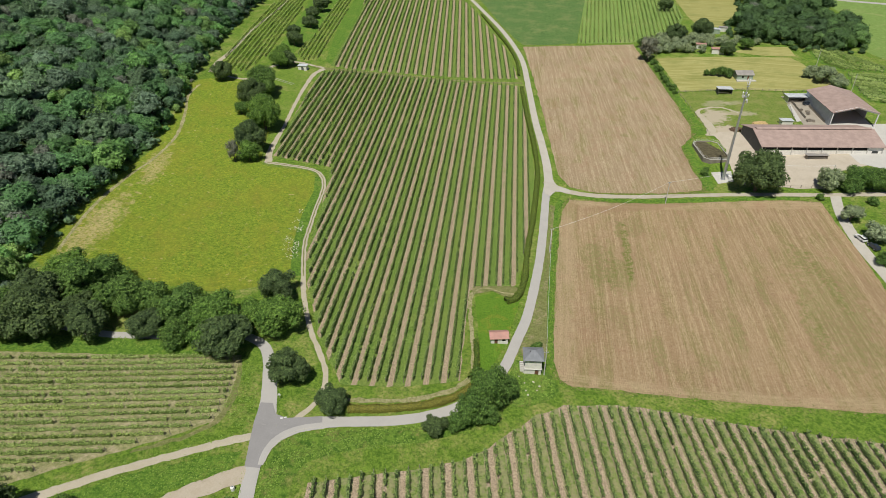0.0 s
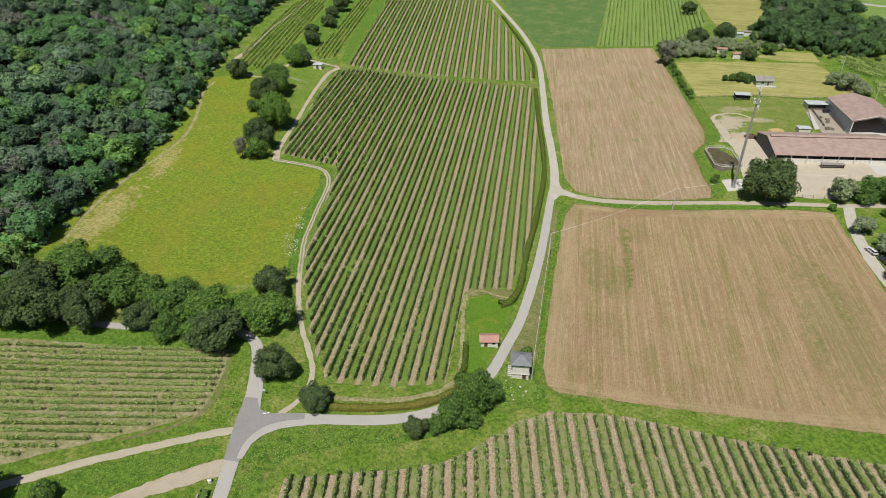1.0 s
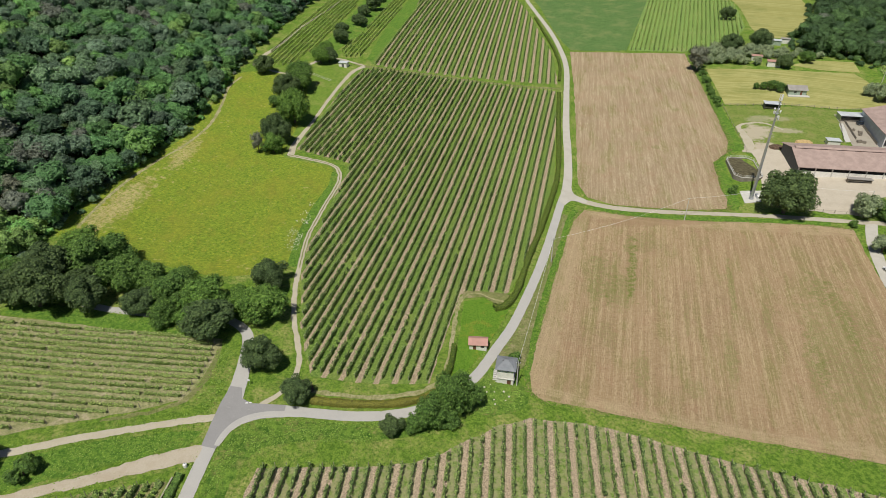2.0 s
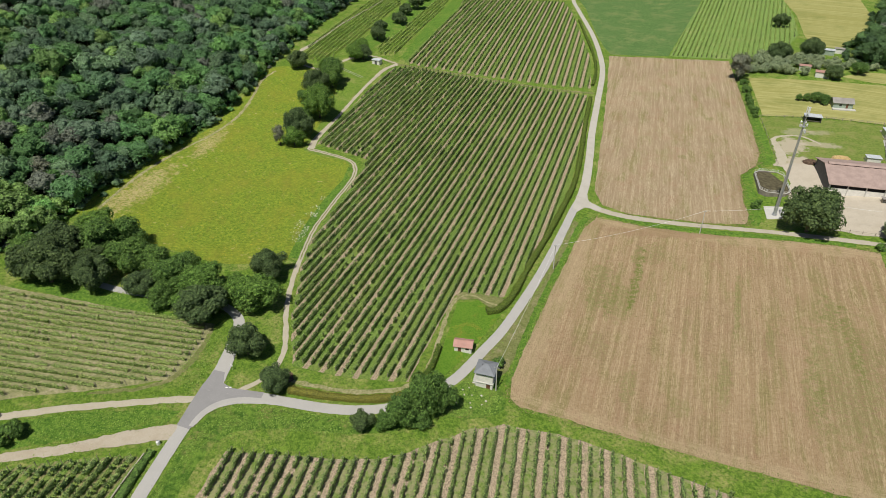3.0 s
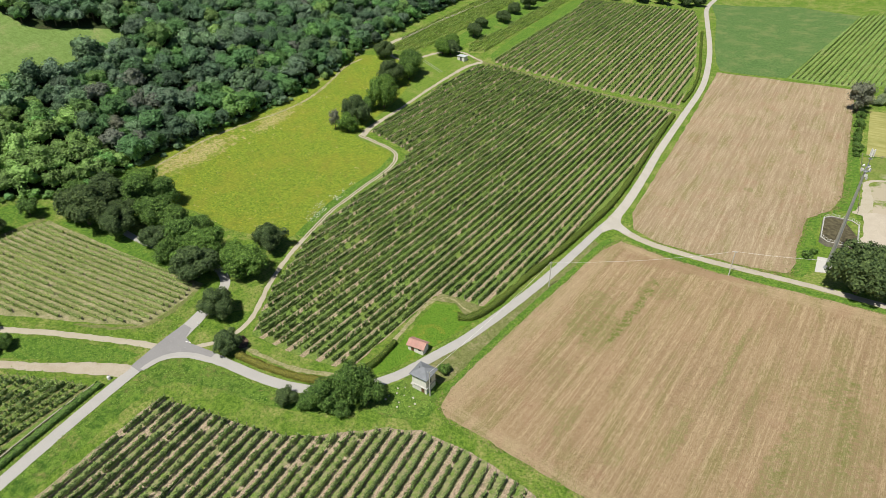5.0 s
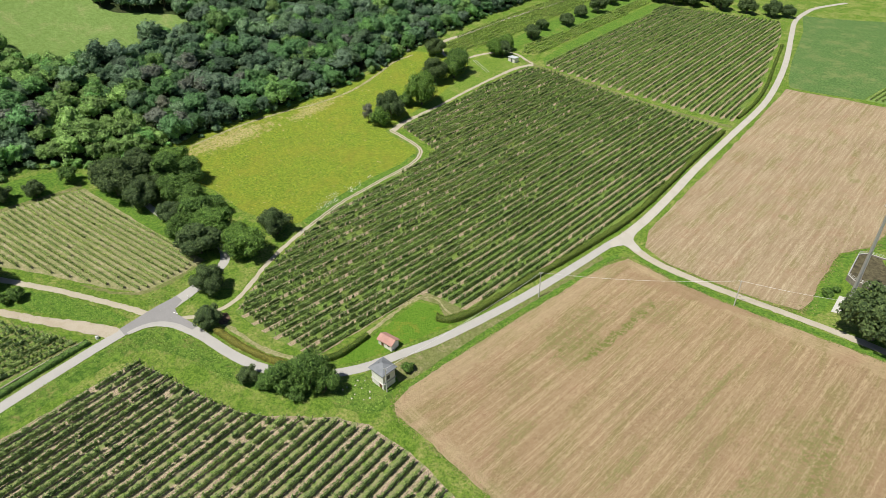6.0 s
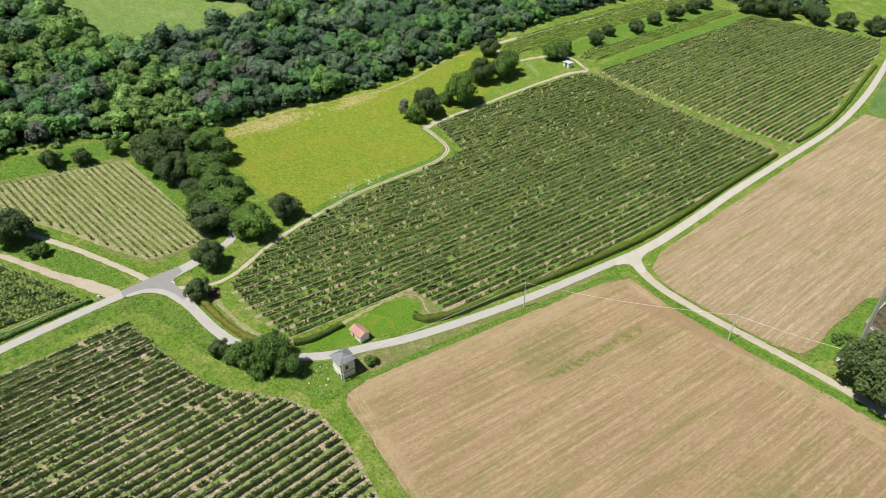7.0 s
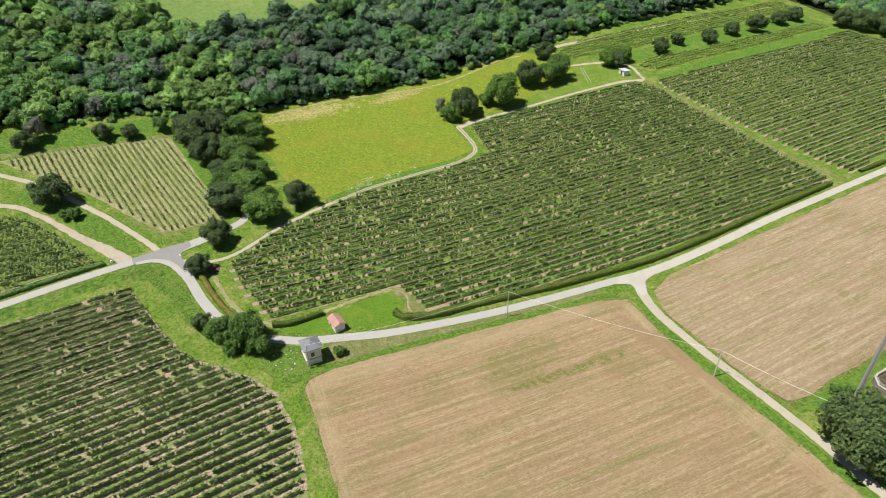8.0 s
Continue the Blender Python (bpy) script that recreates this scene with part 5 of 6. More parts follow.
HILL_TONES = [(0.085, 0.15, 0.088), (0.10, 0.185, 0.095), (0.13, 0.20, 0.13), (0.105, 0.225, 0.085), (0.145, 0.235, 0.125), (0.12, 0.255, 0.085), (0.135, 0.285, 0.08), (0.165, 0.30, 0.085), (0.195, 0.315, 0.09)]
HILL = [(-117.5, 152), (-118, 175), (-115.5, 205), (-112, 228), (-113.5, 258), (-117.5, 292), (-119, 333), (-119, 402), (-118, 447), (-118, 500), (-95, 505), (-60, 500), (-30, 520), (-40, 580), (-250, 580), (-250, 20), (-139, 20), (-136, 58), (-131.5, 72), (-131.5, 86), (-130, 106), (-121, 119), (-116, 138)]
woodland("hill_wood", "dense mixed deciduous wood on the hillside", HILL, 5.4, 3, HILL_TONES, 0.14, (370, 210), 4.2, [CLEARING, BARE])
sheet("wood_floor", [(q[0] - 3 if q[0] > -200 else q[0], q[1]) for q in HILL], 0.03, WOODFLOOR, "leaf litter under the wood, darkened as if shaded", "wood floor", cell=12)
PLAIN_TONES = [(0.065, 0.12, 0.05), (0.075, 0.14, 0.05), (0.09, 0.165, 0.055), (0.11, 0.195, 0.06)]
woodland("plain_wood", "dark dense wood on the plain", [(181, 398), (177, 376), (186, 368), (202, 362), (205, 350), (212, 352), (232, 344), (240, 352), (247, 372), (254, 400), (258, 440), (262, 480), (222, 490), (216, 466), (200, 424)], 6.0, 4, PLAIN_TONES, 0.13, (330,), 4.4)


# ---- hedges and weeds ----
def hedge(name, points, width, height, label, category="hedge", material=LEAF_HEDGE, seed=1, dense=45, leaf=0.34):
    """A clipped hedge along a plan line."""
    rng = np.random.default_rng(seed)
    c = curve(points, 0.5)
    n = int(len(c) * 0.5 * dense)
    i = rng.integers(0, len(c) - 1, n)
    d = np.gradient(c, axis=0)
    d /= np.linalg.norm(d, axis=1, keepdims=True)
    side = np.stack([d[:, 1], -d[:, 0]], 1)
    wob = 0.85 + 0.25 * np.array([noise.noise(Vector((*q * 0.3, 1.0))) for q in c])
    u = rng.uniform(-1, 1, n)
    w = np.where(rng.random(n) < 0.5, np.sign(u), u)
    h = np.where(np.abs(w) == 1, rng.uniform(0.1, 1, n), rng.uniform(0.9, 1.05, n))
    xy = c[i] + side[i] * (w * width / 2 * wob[i])[:, None] + rng.normal(0, 0.1, (n, 2))
    p = np.column_stack([xy, land(*xy.T) + h * height * wob[i]])
    nrm = np.column_stack([side[i] * np.where(np.abs(w) == 1, w, 0)[:, None], np.where(np.abs(w) == 1, 0.25, 1)]) + rng.normal(0, 0.35, (n, 3))
    v, f = sprays(rng, p, nrm, leaf * rng.uniform(0.6, 1.3, n))
    cv, cf = loft(rng, c, side, np.array([-0.46, -0.5, -0.42, 0.0, 0.42, 0.5, 0.46]) * width, np.array([0.0, 0.55, 0.94, 1.0, 0.94, 0.55, 0.0]) * height, wob, wob, 0.05)
    v, f = np.concatenate([v, cv]), np.concatenate([f, cf + len(v)])
    base = np.array([*c[len(c) // 2], float(land(*c[len(c) // 2]))])
    ob = thing(name, Matrix.Translation(base), label, category)
    leaf_ob = new("hedge_leaves", fast_mesh("hedge_leaves", v - base, f, [material]))
    leaf_ob.parent = ob
    tagged(leaf_ob, kind="stuff")
    cs = c[::3]
    z = land(*cs.T)
    m, k = len(cs), np.arange(len(cs))
    ring = np.array([[0.05, 0], [-0.03, 0.04], [-0.03, -0.04]])
    sv = np.concatenate([np.column_stack([cs + r, z + hh]) for hh in (-0.1, height * 0.7) for r in ring])
    sf = np.concatenate([np.stack([k + a * m, k + b * m, k + (b + 3) * m, k + (a + 3) * m], 1) for a, b in ((0, 1), (1, 2), (2, 0))])
    st = new("hedge_stems", fast_mesh("hedge_stems", sv - base, sf, [BARK]))
    st.parent = ob
    tagged(st, kind="stuff")
    return ob


hedge("hedge", [(19.6, 145.6), (23.2, 147.8), (26.4, 156.4), (29.6, 174), (33.6, 192), (38, 215), (40.6, 232), (41.8, 255), (42.4, 285), (43.6, 319)], 2.1, 1.9, "long clipped green hedge between vineyard and road", seed=21, dense=70)
hedge("hedge", [(44.2, 337), (45.2, 360), (42.8, 388), (37, 424), (31, 462)], 1.6, 1.4, "clipped green hedge along the gravel road", seed=22)
hedge("hedge", [(-22, 100.9), (-13.5, 101.6), (-3.4, 103.6), (3.6, 106.7), (8, 110.6)], 1.9, 1.5, "low russet-green hedge curving along the road", material=LEAF_RUSSET, seed=23)
hedge("hedge", [(7.6, 113), (9.4, 118), (9.7, 127.3)], 1.5, 1.7, "clipped dark hedge beside the garden plot", seed=24)
hedge("roadside_shrubs", [(-42.6, 76), (-42.4, 70), (-41.8, 62), (-41, 52), (-40, 42)], 1.7, 1.3, "row of low dark shrubs beside the road", "shrubs", LEAF_MID, 25, 30, 0.5)


def weeds(name, rim, per_m2, height, size, material, label, category, seed, grain=0.3, low=0.45):
    """Tall uneven weeds that nobody could count, in drifts."""
    rng = np.random.default_rng(seed)
    rim = np.asarray(rim, float)
    lo, hi = rim.min(0), rim.max(0)
    n = int((hi - lo).prod() * per_m2 * 1.8)
    xy = rng.uniform(lo, hi, (n, 2))
    keep = inside(rim, *xy.T)
    keep &= np.array([0.5 + 0.5 * noise.noise(Vector((q[0] * grain, q[1] * grain, seed))) for q in xy]) + rng.normal(0, 0.1, n) > low
    xy = xy[keep]
    p = np.column_stack([xy, land(*xy.T) + rng.uniform(0.03, 0.3 * height, len(xy))])
    v, f = sprays(rng, p, rng.normal(0, 0.16, (len(xy), 3)) + (0, 0, 1.0), size * 0.8 * rng.uniform(0.6, 1.4, len(xy)))
    return tagged(new(name, fast_mesh(name, v, f, [material])), label, category, kind="stuff")


weeds("bank_weeds", [(-36, 91), (-31, 94), (-18, 96), (-3, 98.4), (-3, 93), (-14, 90.5), (-24, 88), (-33, 82), (-37.5, 62), (-34, 55), (-36.5, 80)], 6, 0.55, 0.5, WEEDS, "rough tall weeds on the road bank", "weeds", 31)
weeds("bank_weeds", [(15, 108), (19.5, 119), (21, 121), (29.5, 114), (28, 108.5), (20, 105.5)], 8, 0.5, 0.5, WEEDS, "rough green weeds round the transformer house", "weeds", 32, low=0.35)
weeds("bank_weeds", [(-51, 100), (-43.5, 91), (-43.5, 102), (-45, 113), (-50, 117)], 5, 0.4, 0.45, WEEDS, "rough weeds on the lane bank", "weeds", 33)
weeds("bank_weeds", [(-43, 88), (-62, 81.5), (-90, 64.5), (-92, 56), (-70, 69.5), (-45, 82.5)], 6, 0.5, 0.45, WEEDS, "lush tall grass between two tracks", "weeds", 34)
weeds("bank_weeds", [(-105, 115), (-68, 117), (-52, 118.5), (-50, 123), (-76, 120.5), (-102, 120)], 6, 0.5, 0.45, WEEDS, "lush tall grass above the vines", "weeds", 35)
weeds("bank_weeds", [(30, 123), (33.5, 139), (38, 163), (43, 188), (46, 201), (44.6, 203), (41.6, 188), (36.6, 163), (32, 139), (28.6, 124)], 8, 0.45, 0.4, WEEDS, "green weedy strip at the stubble field's edge", "weeds", 36)
weeds("umbel_flowers", [(-49.5, 190), (-46.5, 190), (-46, 172), (-44.5, 158), (-49.5, 157), (-51, 172)], 3.2, 0.9, 0.5, BLOSSOM, "white umbel flowers at the meadow's edge", "flowers", 37, 0.25, 0.62)


def verge(points, offsets, per_m, material, label, seed, size=0.4, spread=0.35):
    """Uneven grass tufts that break up the edges of a road or field."""
    rng = np.random.default_rng(seed)
    c = curve(points, 0.5)
    d = np.gradient(c, axis=0)
    d /= np.linalg.norm(d, axis=1, keepdims=True)
    side = np.stack([d[:, 1], -d[:, 0]], 1)
    xs = []
    for o in offsets:
        i = rng.integers(0, len(c), int(len(c) * 0.5 * per_m))
        drift = np.array([noise.noise(Vector((*c[k] * 0.4, o))) for k in i])
        i, drift = i[drift > -0.25], drift[drift > -0.25]
        xs.append(c[i] + side[i] * (o + rng.normal(0, spread, len(i)) - np.sign(o) * drift * 0.35)[:, None] + rng.normal(0, 0.2, (len(i), 2)))
    xy = np.concatenate(xs)
    p = np.column_stack([xy, land(*xy.T) + 0.03 + rng.uniform(0.0, 0.06, len(xy))])
    v, f = sprays(rng, p, rng.normal(0, 0.14, (len(xy), 3)) + (0, 0, 1.0), size * rng.uniform(0.5, 1.4, len(xy)))
    return tagged(new("verge_grass", fast_mesh("verge_grass", v, f, [material])), label, "grass", kind="stuff")


verge(ROAD, (-2.0, 2.0), 10, WEEDS, "rough grass along the asphalt road", 51, 0.4, 0.22)
verge(TRACK, (-1.25, 1.25), 7, WEEDS, "grass along the earth track", 52, 0.35, 0.2)
verge([(43.8, 226), (45, 234), (45.7, 256), (45.9, 281), (47.4, 317), (48.9, 359), (46.6, 391), (42, 425), (36.3, 456)], (-2.0, 2.0), 6, WEEDS, "rough grass along the gravel road", 53, 0.5, 0.22)
verge([(52, 214), (60, 211.4), (74.5, 209.8), (91.5, 208.2), (111.3, 205.2), (130, 201.2), (142, 198.4)], (-1.7, 1.7), 7, WEEDS, "rough grass along the gravel lane", 54, 0.45, 0.25)
verge([(-45.5, 90.8), (-57.8, 85.4), (-68, 80.6), (-74.5, 77), (-88.5, 69), (-99.8, 61), (-110, 51)], (-1.4, 1.4), 8, WEEDS, "grass along the western track", 55, 0.4, 0.25)
verge([(-48, 79.2), (-54, 75.4), (-61, 71), (-69, 66.8), (-79, 61), (-87, 55), (-92, 48)], (-1.5, 1.5), 8, WEEDS, "grass along the sandy track", 56, 0.45, 0.3)
DRY_TUFT = leaves("dry field-edge grass", (0.17, 0.19, 0.06), (0.33, 0.30, 0.14))
verge(FIELD_SE[11:] + FIELD_SE[:6], (-0.3, 0.5), 7, DRY_TUFT, "dry grass at the stubble field's edge", 59, 0.45, 0.5)
verge([(116.2, 351), (115.2, 306), (114.2, 264), (111, 254), (104.2, 246), (102.6, 227), (103.0, 216), (101, 210.6), (91, 210.4), (75.5, 212.2), (60, 213.8)], (-0.6, 0.4), 14, DRY_TUFT, "dry grass fading into the northern stubble", 60, 0.6, 1.1)

# ---- buildings ----
def gable_roof(w, d, eave, ridge, over=0.35, thick=0.14):
    """Two sloping slabs, ridge along x; w along x, d along y, centred."""
    bm = bmesh.new()
    x, y = w / 2 + over, d / 2 + over
    drop = (ridge - eave) * over / (d / 2)
    prof = [(-y, eave - drop), (0, ridge), (y, eave - drop), (y, eave - drop + thick), (0, ridge + thick * 1.15), (-y, eave - drop + thick)]
    a = [bm.verts.new((-x, q, z)) for q, z in prof]
    b = [bm.verts.new((x, q, z)) for q, z in prof]
    for i in range(6):
        j = (i + 1) % 6
        bm.faces.new((a[i], a[j], b[j], b[i]))
    for s in (a[::-1], b):
        bm.faces.new((s[0], s[1], s[4], s[5]))
        bm.faces.new((s[1], s[2], s[3], s[4]))
    bmesh.ops.recalc_face_normals(bm, faces=bm.faces)
    return bm


def gable_end(x0, x1, d, eave, ridge):
    """An end wall with its gable, between x0 and x1."""
    bm = bmesh.new()
    prof = [(-d / 2, -0.4), (d / 2, -0.4), (d / 2, eave), (0, ridge), (-d / 2, eave)]
    a = [bm.verts.new((x0, q, z)) for q, z in prof]
    b = [bm.verts.new((x1, q, z)) for q, z in prof]
    bm.faces.new(a)
    bm.faces.new(b[::-1])
    for i in range(5):
        j = (i + 1) % 5
        bm.faces.new((a[i], b[i], b[j], a[j]))
    bmesh.ops.recalc_face_normals(bm, faces=bm.faces)
    return bm


def garden_hut():
    ob = thing("garden_hut", on(16.1, 128.9, 2), "small white hut with a red clay tile roof on bright grass", "hut")
    w, d, e, r = 4.7, 3.0, 2.1, 2.85
    part("wall", boxes((-w / 2, d / 2 - 0.2, -0.4, w / 2, d / 2, e)), WHITEWALL, ob)
    front = boxes((-w / 2, -d / 2, -0.4, -1.35, -d / 2 + 0.2, e), (-0.45, -d / 2, -0.4, 0.7, -d / 2 + 0.2, e), (0.7, -d / 2, -0.4, 1.7, -d / 2 + 0.2, 0.9),
                  (0.7, -d / 2, 1.7, 1.7, -d / 2 + 0.2, e), (1.7, -d / 2, -0.4, w / 2, -d / 2 + 0.2, e), (-1.35, -d / 2, 1.95, -0.45, -d / 2 + 0.2, e))
    part("wall", front, WHITEWALL, ob)
    for x in (-w / 2, w / 2 - 0.2):
        part("wall", gable_end(x, x + 0.2, d - 0.4, e, r - 0.05), WHITEWALL, ob)
    door = part("door", boxes((-1.35, -d / 2 + 0.08, -0.1, -0.45, -d / 2 + 0.14, 1.95)), DOORWOOD, ob, "dark wooden door")
    part("window", boxes((0.7, -d / 2 + 0.09, 0.9, 1.7, -d / 2 + 0.12, 1.7)), GLASS, ob)
    part("roof", gable_roof(w, d, e, r, 0.35), TILE_RED, ob, "red clay tile roof")
    bm = bmesh.new()
    rod(bm, (-w / 2 - 0.35, 0, r + 0.13), (w / 2 + 0.35, 0, r + 0.13), 0.12, 0.12, 8)
    part("ridge", bm, TILE_RED, ob)


def transformer_house():
    ob = thing("transformer_house", on(24.1, 118.4, -4), "two-storey white transformer house with a grey hipped roof", "utility house")
    w, d = 4.3, 4.1
    lower = boxes((-w / 2, -d / 2, -0.6, 0.5, d / 2, 1.75), (1.5, -d / 2, -0.6, w / 2, d / 2, 1.75), (0.5, -d / 2 + 0.3, -0.6, 1.5, d / 2, 1.75), bevel=0.03)
    part("wall", lower, WHITEWALL, ob)
    part("door", boxes((0.5, -d / 2 + 0.1, -0.5, 1.5, -d / 2 + 0.3, 1.6)), DOORWOOD, ob, "brown wooden door")
    part("ledge", boxes((-w / 2 - 0.22, -d / 2 - 0.22, 1.753, w / 2 + 0.22, d / 2 + 0.22, 1.95), bevel=0.04), CONCRETE, ob)
    upper = boxes((-w / 2, -d / 2, 1.953, w / 2, d / 2, 4.4), (-w / 2, -d / 2, 4.4, -0.8, d / 2, 5.0), (0.8, -d / 2, 4.4, w / 2, d / 2, 5.0), (-0.8, -d / 2 + 0.3, 4.4, 0.8, d / 2, 5.0), bevel=0.02)
    part("wall", upper, WHITEWALL, ob)
    part("vent", boxes((-0.8, -d / 2 + 0.18, 4.4, 0.8, -d / 2 + 0.28, 4.98)), DARK, ob, "dark wire slot under the eaves")
    part("window", boxes((w / 2 + 0.003, -0.7, 2.6, w / 2 + 0.05, 0.2, 3.9)), DARKWALL, ob)
    part("cornice", boxes((-w / 2 - 0.15, -d / 2 - 0.15, 5.0, w / 2 + 0.15, d / 2 + 0.15, 5.16), bevel=0.03), CONCRETE, ob)
    bm = bmesh.new()
    x, y = w / 2 + 0.55, d / 2 + 0.55
    low = [bm.verts.new(c) for c in ((-x, -y, 5.16), (x, -y, 5.16), (x, y, 5.16), (-x, y, 5.16))]
    mid = [bm.verts.new(c) for c in ((-x, -y, 5.28), (x, -y, 5.28), (x, y, 5.28), (-x, y, 5.28))]
    top = [bm.verts.new((-0.35, 0, 6.7)), bm.verts.new((0.35, 0, 6.7))]
    bm.faces.new(low[::-1])
    for i in range(4):
        bm.faces.new((low[i], low[(i + 1) % 4], mid[(i + 1) % 4], mid[i]))
    for f in ((mid[0], mid[1], top[1], top[0]), (mid[1], mid[2], top[1]), (mid[2], mid[3], top[0], top[1]), (mid[3], mid[0], top[0])):
        bm.faces.new(f)
    part("roof", bm, ROOF_GREY, ob, "grey hipped slate roof")
    bm = bmesh.new()
    rod(bm, (-0.9, -0.4, 6.0), (-0.9, -0.4, 6.75), 0.12, 0.1, 8)
    part("roof_vent", bm, DARKWALL, ob)
    for i in range(7):
        part("step", boxes((-w / 2 - 1.15, -d / 2 + 0.1 + i * 0.52, -0.6, -w / 2 - 0.003, -d / 2 + 0.44 + i * 0.52, 0.25 + 0.16 * i), bevel=0.03), CONCRETE, ob)


def stone_shed():
    ob = thing("stone_shed", on(-70.6, 322.6, -8), "small white stone shed with a flat pale roof", "shed")
    w, d, h = 4.4, 3.2, 2.2
    part("wall", boxes((-w / 2, -d / 2, -0.4, -0.6, -d / 2 + 0.25, h), (0.7, -d / 2, -0.4, w / 2, -d / 2 + 0.25, h), (-0.6, -d / 2, 1.9, 0.7, -d / 2 + 0.25, h)), WHITEWALL, ob)
    part("wall", boxes((-w / 2, d / 2 - 0.25, -0.4, w / 2, d / 2, h)), WHITEWALL, ob)
    for x in (-w / 2, w / 2 - 0.25):
        part("wall", boxes((x, -d / 2 + 0.25, -0.4, x + 0.25, d / 2 - 0.25, h)), WHITEWALL, ob)
    part("door", boxes((-0.6, -d / 2 + 0.1, -0.1, 0.7, -d / 2 + 0.16, 1.9)), DARKWALL, ob, "dark doorway")
    part("roof", boxes((-w / 2 - 0.3, -d / 2 - 0.3, h + 0.003, w / 2 + 0.3, d / 2 + 0.3, h + 0.2), bevel=0.04), ROOF_STEEL, ob, "pale flat roof")


FARM_TURN, BARN_TURN = -14.6, -2.4


def farm_at(x, y):
    return on(x, y, FARM_TURN)


def long_barn():
    w, d, e, r = 48.0, 22.0, 4.0, 6.9
    ob = thing("cattle_barn", pose(155.4, 240.8, 8.7, 0, 0, BARN_TURN), "long low cattle barn with a faded rose roof", "barn")
    part("roof", gable_roof(w, d, e, r, 0.7, 0.16), ROOF_ROSE, ob, "faded rose fibre-cement roof")
    part("ridge_vent", prism([(-0.9, r + 0.35), (0, r + 0.8), (0.9, r + 0.35), (0.9, r + 0.27), (-0.9, r + 0.27)], -w / 2 + 0.5, w / 2 - 0.5), ROOF_ROSE, ob).rotation_euler = (0, 0, radians(90))
    part("wall", gable_end(-w / 2, -w / 2 + 0.25, d - 0.1, e, r - 0.1), DARKWALL, ob, "dark boarded gable wall")
    part("wall", gable_end(w / 2 - 0.25, w / 2, d - 0.1, e, r - 0.1), WHITEWALL, ob)
    part("wall", boxes((-w / 2, d / 2 - 0.25, -1.5, w / 2, d / 2 - 0.05, e)), WHITEWALL, ob)
    bay = w / 8
    for i in range(8):
        x0, x1 = -w / 2 + i * bay, -w / 2 + (i + 1) * bay
        part("wall", boxes((x0 + 0.2, -d / 2 + 0.05, -1.5, x1 - 0.2, -d / 2 + 0.25, 2.3)), WHITEWALL, ob, "white concrete wall panel")
        part("window", boxes((x0 + 0.2, -d / 2 + 0.12, 2.3, x1 - 0.2, -d / 2 + 0.2, 3.75)), DARK if i < 7 else WHITEWALL, ob, "dark open strip under the eaves" if i < 7 else "white wall panel")
    for i in range(9):
        x = -w / 2 + i * bay
        part("post", boxes((x - 0.18, -d / 2 - 0.08, -1.5, x + 0.18, -d / 2 + 0.3, 3.8)), CONCRETE, ob)
    part("window", boxes((w / 2 - 4.0, -d / 2 + 0.03, 1.1, w / 2 - 1.6, -d / 2 + 0.09, 2.2)), GLASS, ob)


def machine_barn():
    w, d, e, r = 19.0, 28.0, 6.6, 9.0
    m = pose(181.4, 267.6, 10.6, 0, 0, BARN_TURN - 3 + 90)
    ob = thing("machine_barn", m, "tall open-fronted barn with a faded rose roof", "barn")
    # the ridge runs along the thing's own x; its open front faces the yard at -x
    part("roof", gable_roof(d, w, e, r, 0.5, 0.2), ROOF_ROSE, ob, "faded rose fibre-cement roof")
    for y, m2, lab in ((w / 2 - 0.2, GREYWALL, "blue-grey sheet metal wall"), (-w / 2, WHITEWALL, "white wall")):
        part("wall", boxes((-d / 2 + (0 if y > 0 else 9), y, -1.0, d / 2, y + 0.2, e)), m2, ob, lab)
    part("wall", gable_end(d / 2 - 0.2, d / 2, w - 0.4, e, r - 0.1), GREYWALL, ob)
    for y in (-w / 2, w / 2 - 0.4):
        part("post", boxes((-d / 2 - 0.2, y, -1.0, -d / 2 + 0.25, y + 0.4, e)), WHITEMETAL, ob)
    bm = bmesh.new()
    for s in (-1, 1):
        a, b, t = Vector((-d / 2 - 0.1, s * (w / 2), e - 0.5)), Vector((-d / 2 - 0.1, 0, r - 0.45)), Vector((0, 0, 0.7))
        q = [bm.verts.new(v) for v in (a, b, b + t, a + t)]
        q2 = [bm.verts.new(v.co + Vector((0.3, 0, 0))) for v in q]
        bm.faces.new(q)
        bm.faces.new(q2[::-1])
        for i in range(4):
            bm.faces.new((q[i], q2[i], q2[(i + 1) % 4], q[(i + 1) % 4]))
    bmesh.ops.recalc_face_normals(bm, faces=bm.faces)
    part("gable_trim", bm, WHITEMETAL, ob, "white gable beam")
    part("floor", boxes((-d / 2, -w / 2 + 0.21, -0.9, d / 2 - 0.2, w / 2 - 0.21, 0.25)), CONCRETE, ob)


